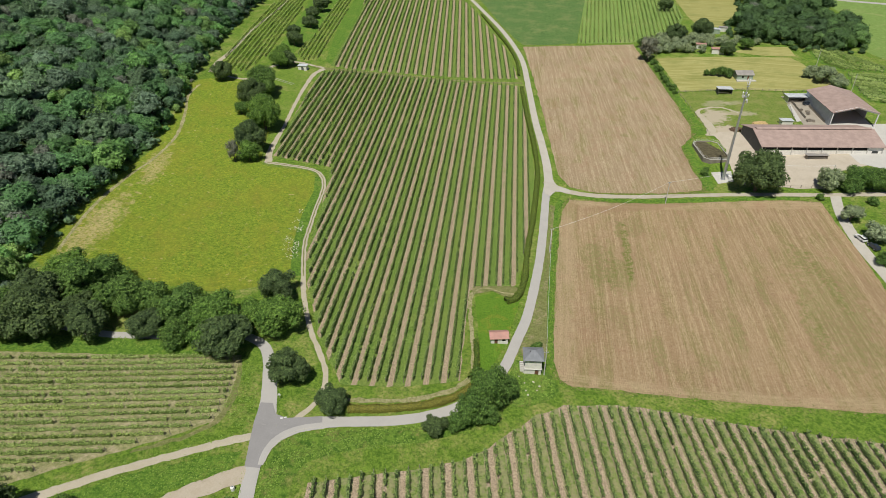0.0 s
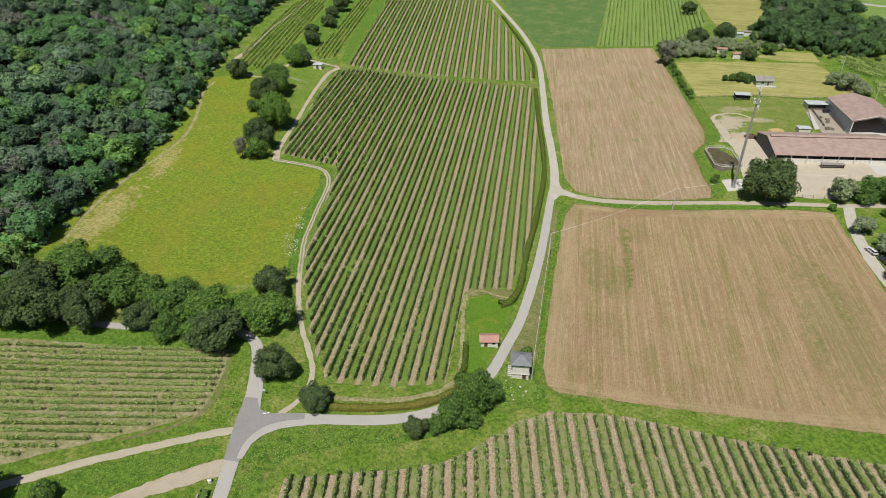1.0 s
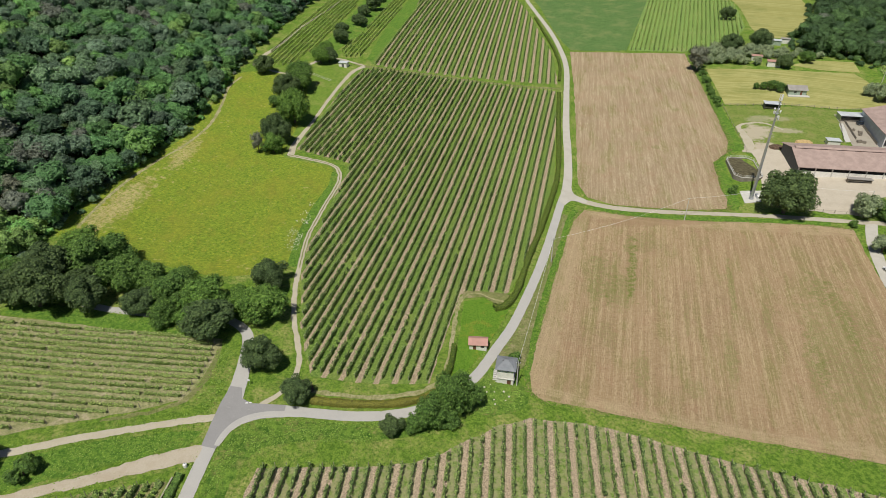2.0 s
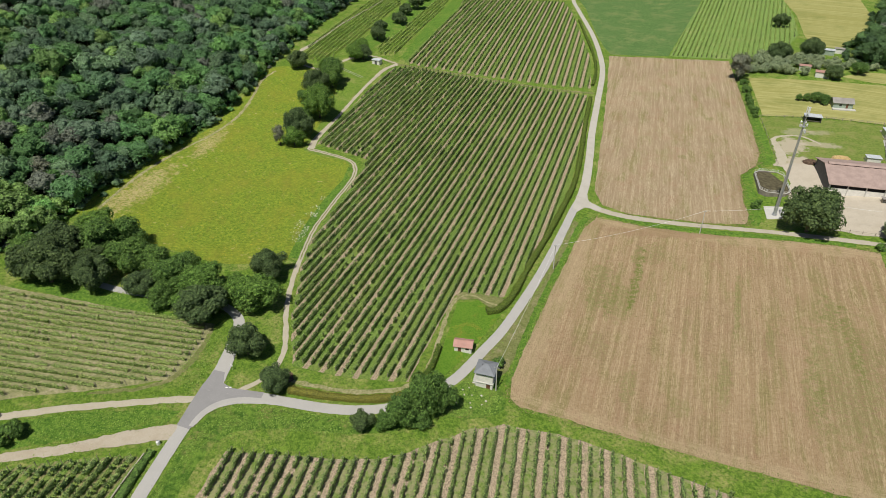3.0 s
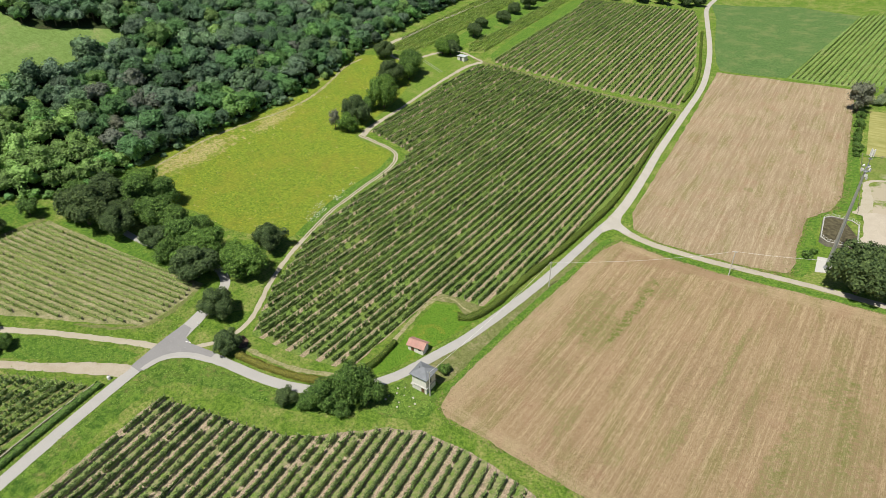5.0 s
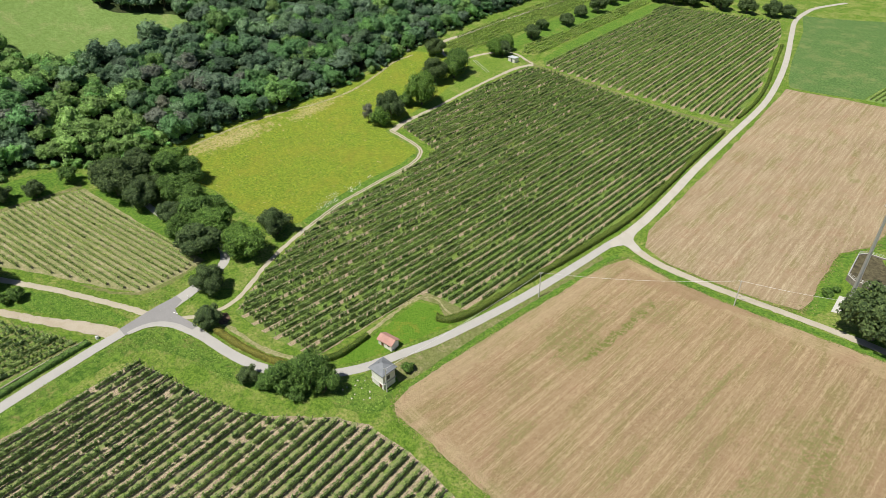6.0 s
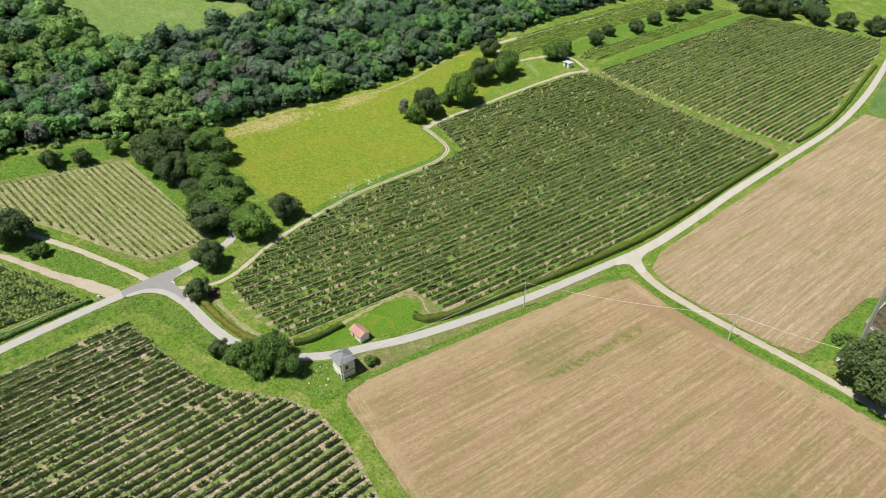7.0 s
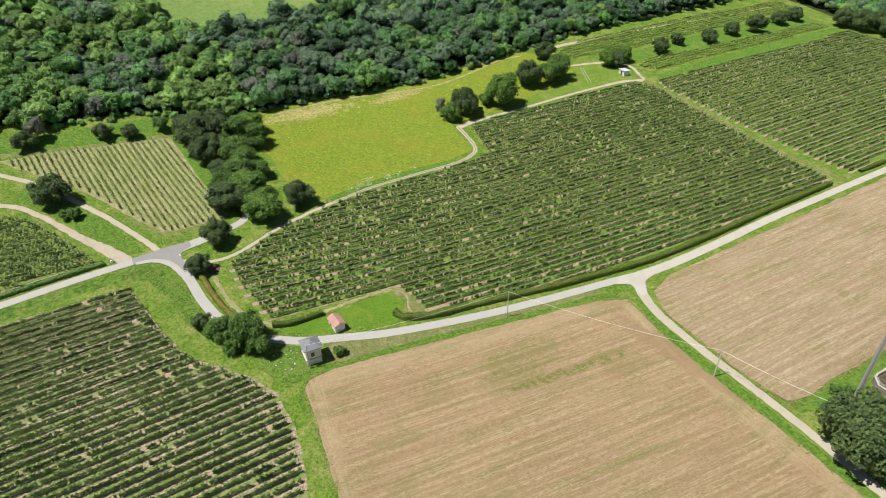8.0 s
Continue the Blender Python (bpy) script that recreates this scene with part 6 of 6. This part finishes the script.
def lean_to(name, x, y, turn, w, d, h, roof, wall, label, open_front=True, slope=0.35):
    """A small shed with a single-pitch roof, its front towards -y."""
    ob = thing(name, on(x, y, turn), label, "shed")
    part("wall", boxes((-w / 2, d / 2 - 0.12, -0.3, w / 2, d / 2, h)), wall, ob)
    for s in (-w / 2, w / 2 - 0.12):
        part("wall", boxes((s, -d / 2, -0.3, s + 0.12, d / 2 - 0.12, h)), wall, ob)
    if open_front:
        part("rail", boxes((-w / 2 + 0.12, -d / 2, 0.75, w / 2 - 0.12, -d / 2 + 0.08, 0.9)), POSTWOOD, ob)
    else:
        part("wall", boxes((-w / 2 + 0.12, -d / 2, -0.3, w / 2 - 0.12, -d / 2 + 0.12, h)), wall, ob)
    part("roof", boxes((-w / 2 - 0.3, -d / 2 - 0.4, h + 0.1, w / 2 + 0.3, d / 2 + 0.3, h + 0.2)), roof, ob).rotation_euler = (radians(-slope * 6), 0, 0)
    return ob


def green_hut():
    w, d, e, r = 8.0, 6.4, 2.6, 3.8
    ob = thing("green_cottage", on(156, 313, -3), "small pale green hut with a grey gabled roof", "hut")
    for y in (-d / 2, d / 2 - 0.2):
        part("wall", boxes((-w / 2, y, -0.4, w / 2, y + 0.2, e)), GREENWALL, ob)
    for x in (-w / 2, w / 2 - 0.2):
        part("wall", gable_end(x, x + 0.2, d - 0.4, e, r - 0.05), GREENWALL, ob)
    part("roof", gable_roof(w, d, e, r, 0.5), ROOF_DULL, ob, "dull grey roof")
    part("terrace", boxes((-w / 2 - 0.3, -d / 2 - 2.2, -0.5, w / 2 + 1.2, -d / 2 - 0.003, 0.12)), CONCRETE, ob)
    part("window", boxes((-1.6, -d / 2 - 0.02, 1.0, -0.5, -d / 2 - 0.003, 1.9)), GLASS, ob)
    part("door", boxes((1.2, -d / 2 - 0.02, 0.13, 2.1, -d / 2 - 0.003, 2.1)), DOORWOOD, ob)


def slurry_tank():
    """Open concrete slurry tank with cut corners."""
    ob = thing("slurry_tank", on(114.1, 239.0, -2), "open concrete slurry tank with brown crust", "tank")
    hx, hy, c = 5.4, 9.4, 2.2
    out = [(-hx + c, -hy), (hx - c, -hy), (hx, -hy + c), (hx, hy - c), (hx - c, hy), (-hx + c, hy), (-hx, hy - c), (-hx, -hy + c)]
    for i in range(8):
        (x0, y0), (x1, y1) = out[i], out[(i + 1) % 8]
        k = 1 - 0.34 / hx
        bm = bmesh.new()
        q = [bm.verts.new((x, y, z)) for z in (-1.2, 1.0) for x, y in ((x0, y0), (x1, y1), (x1 * k, y1 * (1 - 0.34 / hy)), (x0 * k, y0 * (1 - 0.34 / hy)))]
        for f in ((0, 1, 5, 4), (1, 2, 6, 5), (2, 3, 7, 6), (3, 0, 4, 7), (4, 5, 6, 7), (3, 2, 1, 0)):
            bm.faces.new([q[j] for j in f])
        bmesh.ops.recalc_face_normals(bm, faces=bm.faces)
        part("wall", bm, TANKWALL, ob)
        bm = bmesh.new()
        q = [bm.verts.new((x, y, z)) for z in (1.003, 1.1) for x, y in ((x0, y0), (x1, y1), (x1 * k, y1 * (1 - 0.34 / hy)), (x0 * k, y0 * (1 - 0.34 / hy)))]
        for f in ((0, 1, 5, 4), (1, 2, 6, 5), (2, 3, 7, 6), (3, 0, 4, 7), (4, 5, 6, 7), (3, 2, 1, 0)):
            bm.faces.new([q[j] for j in f])
        bmesh.ops.recalc_face_normals(bm, faces=bm.faces)
        part("coping", bm, CONCRETE, ob, "pale concrete rim")
    bm = bmesh.new()
    bm.faces.new([bm.verts.new((x * 0.94, y * 0.966, 0.55)) for x, y in out])
    part("slurry", bm, SLURRY, ob, "brown slurry crust")
    for i in range(8):
        x, y = out[i]
        bm = bmesh.new()
        rod(bm, (x * 0.97, y * 0.98, 1.05), (x * 0.97, y * 0.98, 2.0), 0.04, 0.04, 6)
        part("rail_post", bm, STEEL, ob)
        x1, y1 = out[(i + 1) % 8]
        for h in (1.55, 1.95):
            bm = bmesh.new()
            rod(bm, (x * 0.97, y * 0.98, h), (x1 * 0.97, y1 * 0.98, h), 0.03, 0.03, 5)
            part("rail", bm, WHITEMETAL, ob)


def mast():
    ob = thing("radio_mast", on(111.3, 217.0), "tall grey steel radio mast on a concrete pad", "mast")
    bm = bmesh.new()
    rod(bm, (0, 0, 0), (0, 0, 34.6), 0.62, 0.3, 20)
    part("pole", bm, STEEL, ob, "tapered grey steel pole", smooth=False)
    bm = bmesh.new()
    rod(bm, (0, 0, 34.5), (0, 0, 39.8), 0.15, 0.1, 12)
    part("top_pole", bm, STEEL, ob)
    bm = bmesh.new()
    rod(bm, (0, 0, 0), (0, 0, 0.4), 0.95, 0.9, 16)
    part("base_flange", bm, STEEL, ob)
    for h, r in ((33.4, 0.8), (37.2, 0.5)):
        bm = bmesh.new()
        rod(bm, (0, 0, h), (0, 0, h + 0.15), r, r, 12)
        part("platform", bm, STEEL, ob)
    for i in range(3):
        a = radians(20 + 120 * i)
        x, y = math.cos(a), math.sin(a)
        bm = boxes((-0.1, -0.2, -1.1, 0.1, 0.2, 1.1), bevel=0.04)
        bmesh.ops.transform(bm, matrix=Matrix.Translation((x * 0.45, y * 0.45, 39.0)) @ Matrix.Rotation(a, 4, "Z"), verts=bm.verts)
        part("antenna", bm, WHITEMETAL, ob, "white panel antenna")
    for i, (az, h, r) in enumerate(((200, 33.9, 0.6), (330, 34.2, 0.55), (290, 32.6, 0.5), (60, 34.6, 0.45), (320, 31.7, 0.45), (140, 34.8, 0.4))):
        a = radians(az)
        o = Vector((math.cos(a), math.sin(a), 0))
        bm = bmesh.new()
        rod(bm, o * 0.8 + Vector((0, 0, h)), o * 1.15 + Vector((0, 0, h)), r * 0.75, r, 14)
        dish = part("dish", bm, WHITEMETAL, ob, "white dish antenna")
        bm = bmesh.new()
        rod(bm, o * 0.4 + Vector((0, 0, h)), o * 0.8 + Vector((0, 0, h)), 0.06, 0.06, 6)
        part("bracket", bm, STEEL, dish)
    part("cabinet", boxes((1.7, -1.5, 0.0, 2.6, 0.3, 1.7), bevel=0.04), WHITEMETAL, ob, "white equipment cabinet")
    part("cabinet", boxes((1.7, 0.7, 0.0, 2.5, 1.9, 1.4), bevel=0.04), STEEL, ob)


garden_hut()
transformer_house()
stone_shed()
long_barn()
machine_barn()
green_hut()
slurry_tank()
mast()
lean_to("field_shelter", 140, 295.2, -8, 6.6, 4.2, 2.5, ROOF_STEEL, DARKWALL, "open field shelter with a pale steel roof")
lean_to("carport", 169.6, 282.4, -4, 10.4, 5.2, 2.6, ROOF_STEEL, STEEL, "open carport with a pale blue-grey roof")
lean_to("hen_house", 153.4, 258.2, -4, 4.8, 3.2, 2.0, ROOF_STEEL, WHITEWALL, "small white hen house with a steel roof", False)
lean_to("garden_shed", 151, 360.6, FARM_TURN, 5.2, 3.6, 2.2, TILE_RED, WHITEWALL, "small shed with a red roof among olives", False)
lean_to("garden_shed", 157, 351, FARM_TURN, 6.4, 4.4, 2.4, TILE_RED, WHITEWALL, "small white shed with a red roof", False)
lean_to("greenhouse", 167, 388.5, FARM_TURN, 9.4, 4.4, 2.4, ROOF_STEEL, GREENWALL, "long shed with a pale green-grey roof", False)
lean_to("garden_shed", 175, 391, FARM_TURN, 4.6, 3.4, 2.4, ROOF_DULL, WHITEWALL, "small pale shed beside the wood", False)
lean_to("wood_store", 151.5, 226.6, -3, 8.2, 1.6, 1.5, ROOF_DULL, POSTWOOD, "low wooden store before the barn wall")

# ---- poles, wires, fences, cars and small things ----
def utility_pole(x, y, h, label, arm=True):
    ob = thing("utility_pole", on(x, y), label, "utility pole", "utility poles")
    bm = bmesh.new()
    rod(bm, (0, 0, -0.2), (0, 0, h), 0.17, 0.11, 10)
    part("pole", bm, CONCRETE, ob)
    if arm:
        part("cross_arm", boxes((-0.6, -0.05, h - 0.45, 0.6, 0.05, h - 0.33)), STEEL, ob)
        for s in (-0.5, 0.5):
            bm = bmesh.new()
            rod(bm, (s, 0, h - 0.33), (s, 0, h - 0.12), 0.05, 0.035, 8)
            part("insulator", bm, WHITEMETAL, ob)
    return Vector((x, y, float(land(x, y)) + h - 0.15))


def wire(a, b, sag, label):
    bm = bmesh.new()
    last = None
    for i in range(25):
        s = i / 24
        q = a.lerp(b, s) - Vector((0, 0, sag * 4 * s * (1 - s)))
        if last:
            rod(bm, last, q, 0.035, 0.035, 5)
        last = q
    return tagged(part("overhead_wire", bm, WHITEMETAL), label, "wire", "overhead wires")


P0 = utility_pole(27.0, 116.4, 8.3, "grey concrete pole beside the transformer house")
P1 = utility_pole(37.0, 173.6, 9.4, "grey concrete pole beside the road")
P2 = utility_pole(85.3, 203.9, 9.2, "grey concrete pole at the field edge")
P3 = utility_pole(122.6, 211.6, 8.5, "grey concrete pole under the large tree", False)
P4 = utility_pole(145.6, 205.4, 8.6, "grey concrete pole beside the farm lane", False)
wire(P0, P1, 0.9, "pale overhead wire along the road")
wire(P1, P2, 1.3, "pale overhead wire across the stubble field")
wire(P2, P3, 0.9, "pale overhead wire to the farm")
wire(P3, P4, 0.7, "pale overhead wire along the farm lane")
utility_pole(201.4, 328.0, 8.5, "grey pole beside the east vineyard", False)
utility_pole(200.6, 292.0, 8.5, "grey pole behind the machine barn", False)


def fence(points, label, gap=3.2, rails=(0.55, 1.05)):
    line = straight(points, gap, False)
    ob = thing("fence", on(*line[0]), label, "fence", "paddock fences")
    base = ob.matrix_basis.translation
    tops = []
    for x, y in line:
        at = Vector((x, y, float(land(x, y)))) - base
        tops.append(at)
        if not tops[1:]:
            post = boxes((-0.08, -0.08, -0.2, 0.08, 0.08, 1.25))
            me = bpy.data.meshes.new("post")
            post.to_mesh(me)
            post.free()
            me.materials.append(POSTWOOD)
        o = new("post", me)
        o.parent = ob
        o.matrix_basis = Matrix.Rotation(radians(FARM_TURN), 4, "Z")
        o.location = at
    for h in rails:
        for a, b in zip(tops, tops[1:]):
            bm = bmesh.new()
            rod(bm, a + Vector((0, 0, h)), b + Vector((0, 0, h)), 0.045, 0.045, 4)
            part("rail", bm, POSTWOOD, ob)
    return ob


fence([(119.8, 300.8), (136.4, 298), (146.4, 297.6), (168, 293.6), (181, 292.8)], "grey wooden rail fence between paddock and hay plot")
fence([(119.8, 300.6), (119.4, 274), (119.0, 254)], "grey wooden rail fence beside the stubble field", 3.6, (1.0,))
fence([(168, 293.6), (162.6, 274), (158.4, 259.6), (150, 257)], "grey wooden rail fence beside the concrete lane", 3.6)
fence([(124, 207.8), (132, 206), (146, 202.8)], "low wooden fence along the farm lane", 3.2, (0.9,))


def car(x, y, turn, paint, label):
    ob = thing("car", on(x, y, turn, 0.11), label, "car", "parked cars")
    body = prism([(-2.1, 0.35), (2.1, 0.35), (2.15, 0.75), (1.2, 0.95), (-2.1, 1.0), (-2.18, 0.6)], -0.85, 0.85)
    bmesh.ops.bevel(body, geom=body.edges[:], offset=0.06, segments=2, affect="EDGES")
    part("body", body, paint, ob)
    cab = prism([(-2.0, 0.98), (1.15, 0.93), (0.45, 1.42), (-1.75, 1.45)], -0.76, 0.76)
    part("windows", cab, GLASS, ob, "dark car windows")
    part("roof", prism([(-1.78, 1.43), (0.48, 1.40), (0.3, 1.5), (-1.6, 1.53)], -0.72, 0.72), paint, ob)
    for sx in (-1.3, 1.35):
        for sy in (-0.86, 0.86):
            bm = bmesh.new()
            rod(bm, (sx, sy - 0.1, 0.33), (sx, sy + 0.1, 0.33), 0.33, 0.33, 14)
            w = part("wheel", bm, RUBBER, ob)
            bm = bmesh.new()
            rod(bm, (sx, sy - 0.12, 0.33), (sx, sy + 0.12, 0.33), 0.19, 0.19, 10)
            part("rim", bm, STEEL, w)
    for sy in (-0.6, 0.6):
        part("headlight", boxes((2.06, sy - 0.2, 0.62, 2.17, sy + 0.2, 0.78)), WHITEMETAL, ob)


CAR_DARK = plain("dark blue car paint", (0.03, 0.04, 0.06), 0.25, spec=0.6, spread=0.03)
CAR_WHITE = plain("white car paint", (0.72, 0.73, 0.75), 0.25, spec=0.6, spread=0.03)
car(138.4, 170.4, 100, CAR_WHITE, "white car on the gravel drive")
car(139.6, 165.2, 98, CAR_DARK, "dark blue car on the gravel drive")
car(172.4, 277.6, -4, CAR_DARK, "dark car before the carport")


def heap(name, x, y, rx, ry, h, material, label, category, seed):
    bm = bmesh.new()
    bmesh.ops.create_icosphere(bm, subdivisions=3, radius=1.0)
    for v in bm.verts:
        k = 1 + 0.22 * noise.noise(v.co * 2.1 + Vector((seed, 0, 0)))
        v.co = Vector((v.co.x * rx * k, v.co.y * ry * k, max(v.co.z, -0.15) * h * k))
    ob = tagged(part(name, bm, material), label, category)
    ob.matrix_basis = on(x, y)
    return ob


heap("straw_heap", 142.6, 259.0, 3.6, 2.2, 1.5, STRAW, "loose yellow straw heap behind the barn", "straw", 3)
heap("manure_heap", 131.4, 256.2, 3.0, 2.2, 1.0, MANURE, "dark manure heap beside the barn", "manure", 4)

# white stones in the weeds before the transformer house
_rng = np.random.default_rng(8)
for i in range(11):
    x, y = _rng.uniform(17, 27), _rng.uniform(108.5, 115.4)
    if x + y < 127.5:
        continue
    bm = bmesh.new()
    bmesh.ops.create_icosphere(bm, subdivisions=1, radius=1.0)
    s = _rng.uniform(0.14, 0.32)
    for v in bm.verts:
        v.co = Vector((v.co.x * s * 1.2, v.co.y * s * 0.9, v.co.z * s * 0.7)) * float(_rng.uniform(0.8, 1.2))
    ob = tagged(part("rock", bm, ROCK), "pale limestone rock lying in weeds", "rock", "rocks by the transformer house")
    ob.matrix_basis = on(x, y, float(_rng.uniform(0, 360)), 0.12 + s * 0.25)

# roadside sign post and bin at the junction
sign = thing("road_sign", on(-38.2, 103.2), "small roadside sign on a steel post", "sign")
bm = bmesh.new()
rod(bm, (0, 0, -0.1), (0, 0, 1.9), 0.04, 0.04, 8)
part("post", bm, STEEL, sign)
part("plate", boxes((-0.3, -0.07, 1.35, 0.3, -0.045, 1.95), bevel=0.005), WHITEMETAL, sign, "plain white sign plate")
bin_ = thing("water_tank", on(-42.6, 78.4), "small white tank beside the track mouth", "tank")
bm = bmesh.new()
rod(bm, (0, 0, -0.05), (0, 0, 0.85), 0.42, 0.42, 14)
rod(bm, (0, 0, 0.85), (0, 0, 1.05), 0.42, 0.2, 14)
part("tank_body", bm, WHITEMETAL, bin_)
bm = bmesh.new()
rod(bm, (0, 0, 1.05), (0, 0, 1.15), 0.16, 0.16, 12)
part("lid", bm, STEEL, bin_)
# low tan stone wall beside the roadside vines
wall = thing("low_wall", on(-43.6, 60.0, 0), "low tan dry-stone wall beside the road", "wall")
_line = curve([(-43.9, 75), (-43.8, 66), (-43.2, 56), (-42.2, 46)], 1.5)
_at = Vector((-43.6, 60.0, float(land(-43.6, 60.0))))
for a, b in zip(_line, _line[1:]):
    bm = boxes((-0.18, -0.8, -0.2, 0.18, 0.8, 0.45), bevel=0.05)
    m = Matrix.Translation(Vector((*((a + b) / 2), float(land(*((a + b) / 2))))) - _at) @ Matrix.Rotation(math.atan2(*(b - a)) * -1, 4, "Z")
    bmesh.ops.transform(bm, matrix=m, verts=bm.verts)
    part("stone_course", bm, CLUTTERYARD, wall)


def board_fence(a, b, label):
    """A weathered boarded fence, panel by panel."""
    ob = thing("board_fence", on(*a), label, "fence")
    base = ob.matrix_basis.translation
    line = straight([a, b], 2.2, False)
    turn = math.atan2(b[1] - a[1], b[0] - a[0])
    for p, q in zip(line, line[1:]):
        m = Matrix.Translation(Vector((*p, float(land(*p)))) - base) @ Matrix.Rotation(turn, 4, "Z")
        for h in (0.15, 0.5, 0.85):
            bm = boxes((0.02, -0.02, h, float(np.linalg.norm(q - p)) - 0.02, 0.02, h + 0.31), bevel=0.008)
            bmesh.ops.transform(bm, matrix=m, verts=bm.verts)
            part("board", bm, POSTWOOD, ob)
        bm = boxes((-0.06, -0.09, -0.2, 0.06, -0.025, 1.3))
        bmesh.ops.transform(bm, matrix=m, verts=bm.verts)
        part("post", bm, POSTWOOD, ob)


board_fence((166.4, 281), (164.2, 262.4), "weathered grey boarded fence beside the yard")
board_fence((172.0, 275.5), (170.6, 258), "weathered grey boarded fence along the barn")


def crate(x, y, turn, w, d, h, material, label):
    """A slatted box: base, corner posts and side boards."""
    ob = thing("crate", on(x, y, turn, 0.1), label, "crate")
    part("base", boxes((-w / 2, -d / 2, 0.0, w / 2, d / 2, 0.1)), material, ob)
    for k in range(3):
        z = 0.14 + k * (h - 0.14) / 3
        z1 = z + (h - 0.14) / 3 - 0.04
        for s in (-1, 1):
            part("slat", boxes((-w / 2, s * d / 2 - 0.02, z, w / 2, s * d / 2 + 0.02, z1)), material, ob)
            part("slat", boxes((s * w / 2 - 0.02, -d / 2 + 0.03, z, s * w / 2 + 0.02, d / 2 - 0.03, z1)), material, ob)


for x, y, turn, w, d, h in ((164.6, 260.2, 12, 1.8, 1.2, 1.0), (166.4, 259.6, -20, 1.2, 1.1, 0.8), (167.6, 267.0, 30, 1.4, 1.0, 0.9), (168.6, 269.6, -8, 1.6, 1.1, 0.7), (166.6, 271.5, 40, 1.1, 1.0, 0.8)):
    crate(x, y, turn, w, d, h, POSTWOOD, "weathered grey slatted crate in the barn yard")


PIPE = plain("dusty grey pipe", (0.46, 0.46, 0.38), 0.8, size=0.8)


def ground_pipe(a, b, label):
    """A pale irrigation pipe lying on the grass, in three lengths joined by collars."""
    ob = thing("irrigation_pipe", on(*a), label, "pipe", "pipes on the grass")
    base = ob.matrix_basis.translation
    pts = [Vector((*q, float(land(*q)) + 0.16)) - base for q in straight([a, b], math.dist(a, b) / 3, False)]
    for p, q in zip(pts, pts[1:]):
        bm = bmesh.new()
        rod(bm, p, q, 0.09, 0.09, 8)
        length = part("pipe_length", bm, PIPE, ob)
        bm = bmesh.new()
        rod(bm, p, p + (q - p).normalized() * 0.3, 0.15, 0.15, 8)
        part("collar", bm, STEEL, length)


ground_pipe((-86.0, 309.3), (-71.5, 301.8), "long pale irrigation pipe lying on short grass")
ground_pipe((-86.6, 308.0), (-72.1, 300.5), "long pale irrigation pipe lying on short grass")
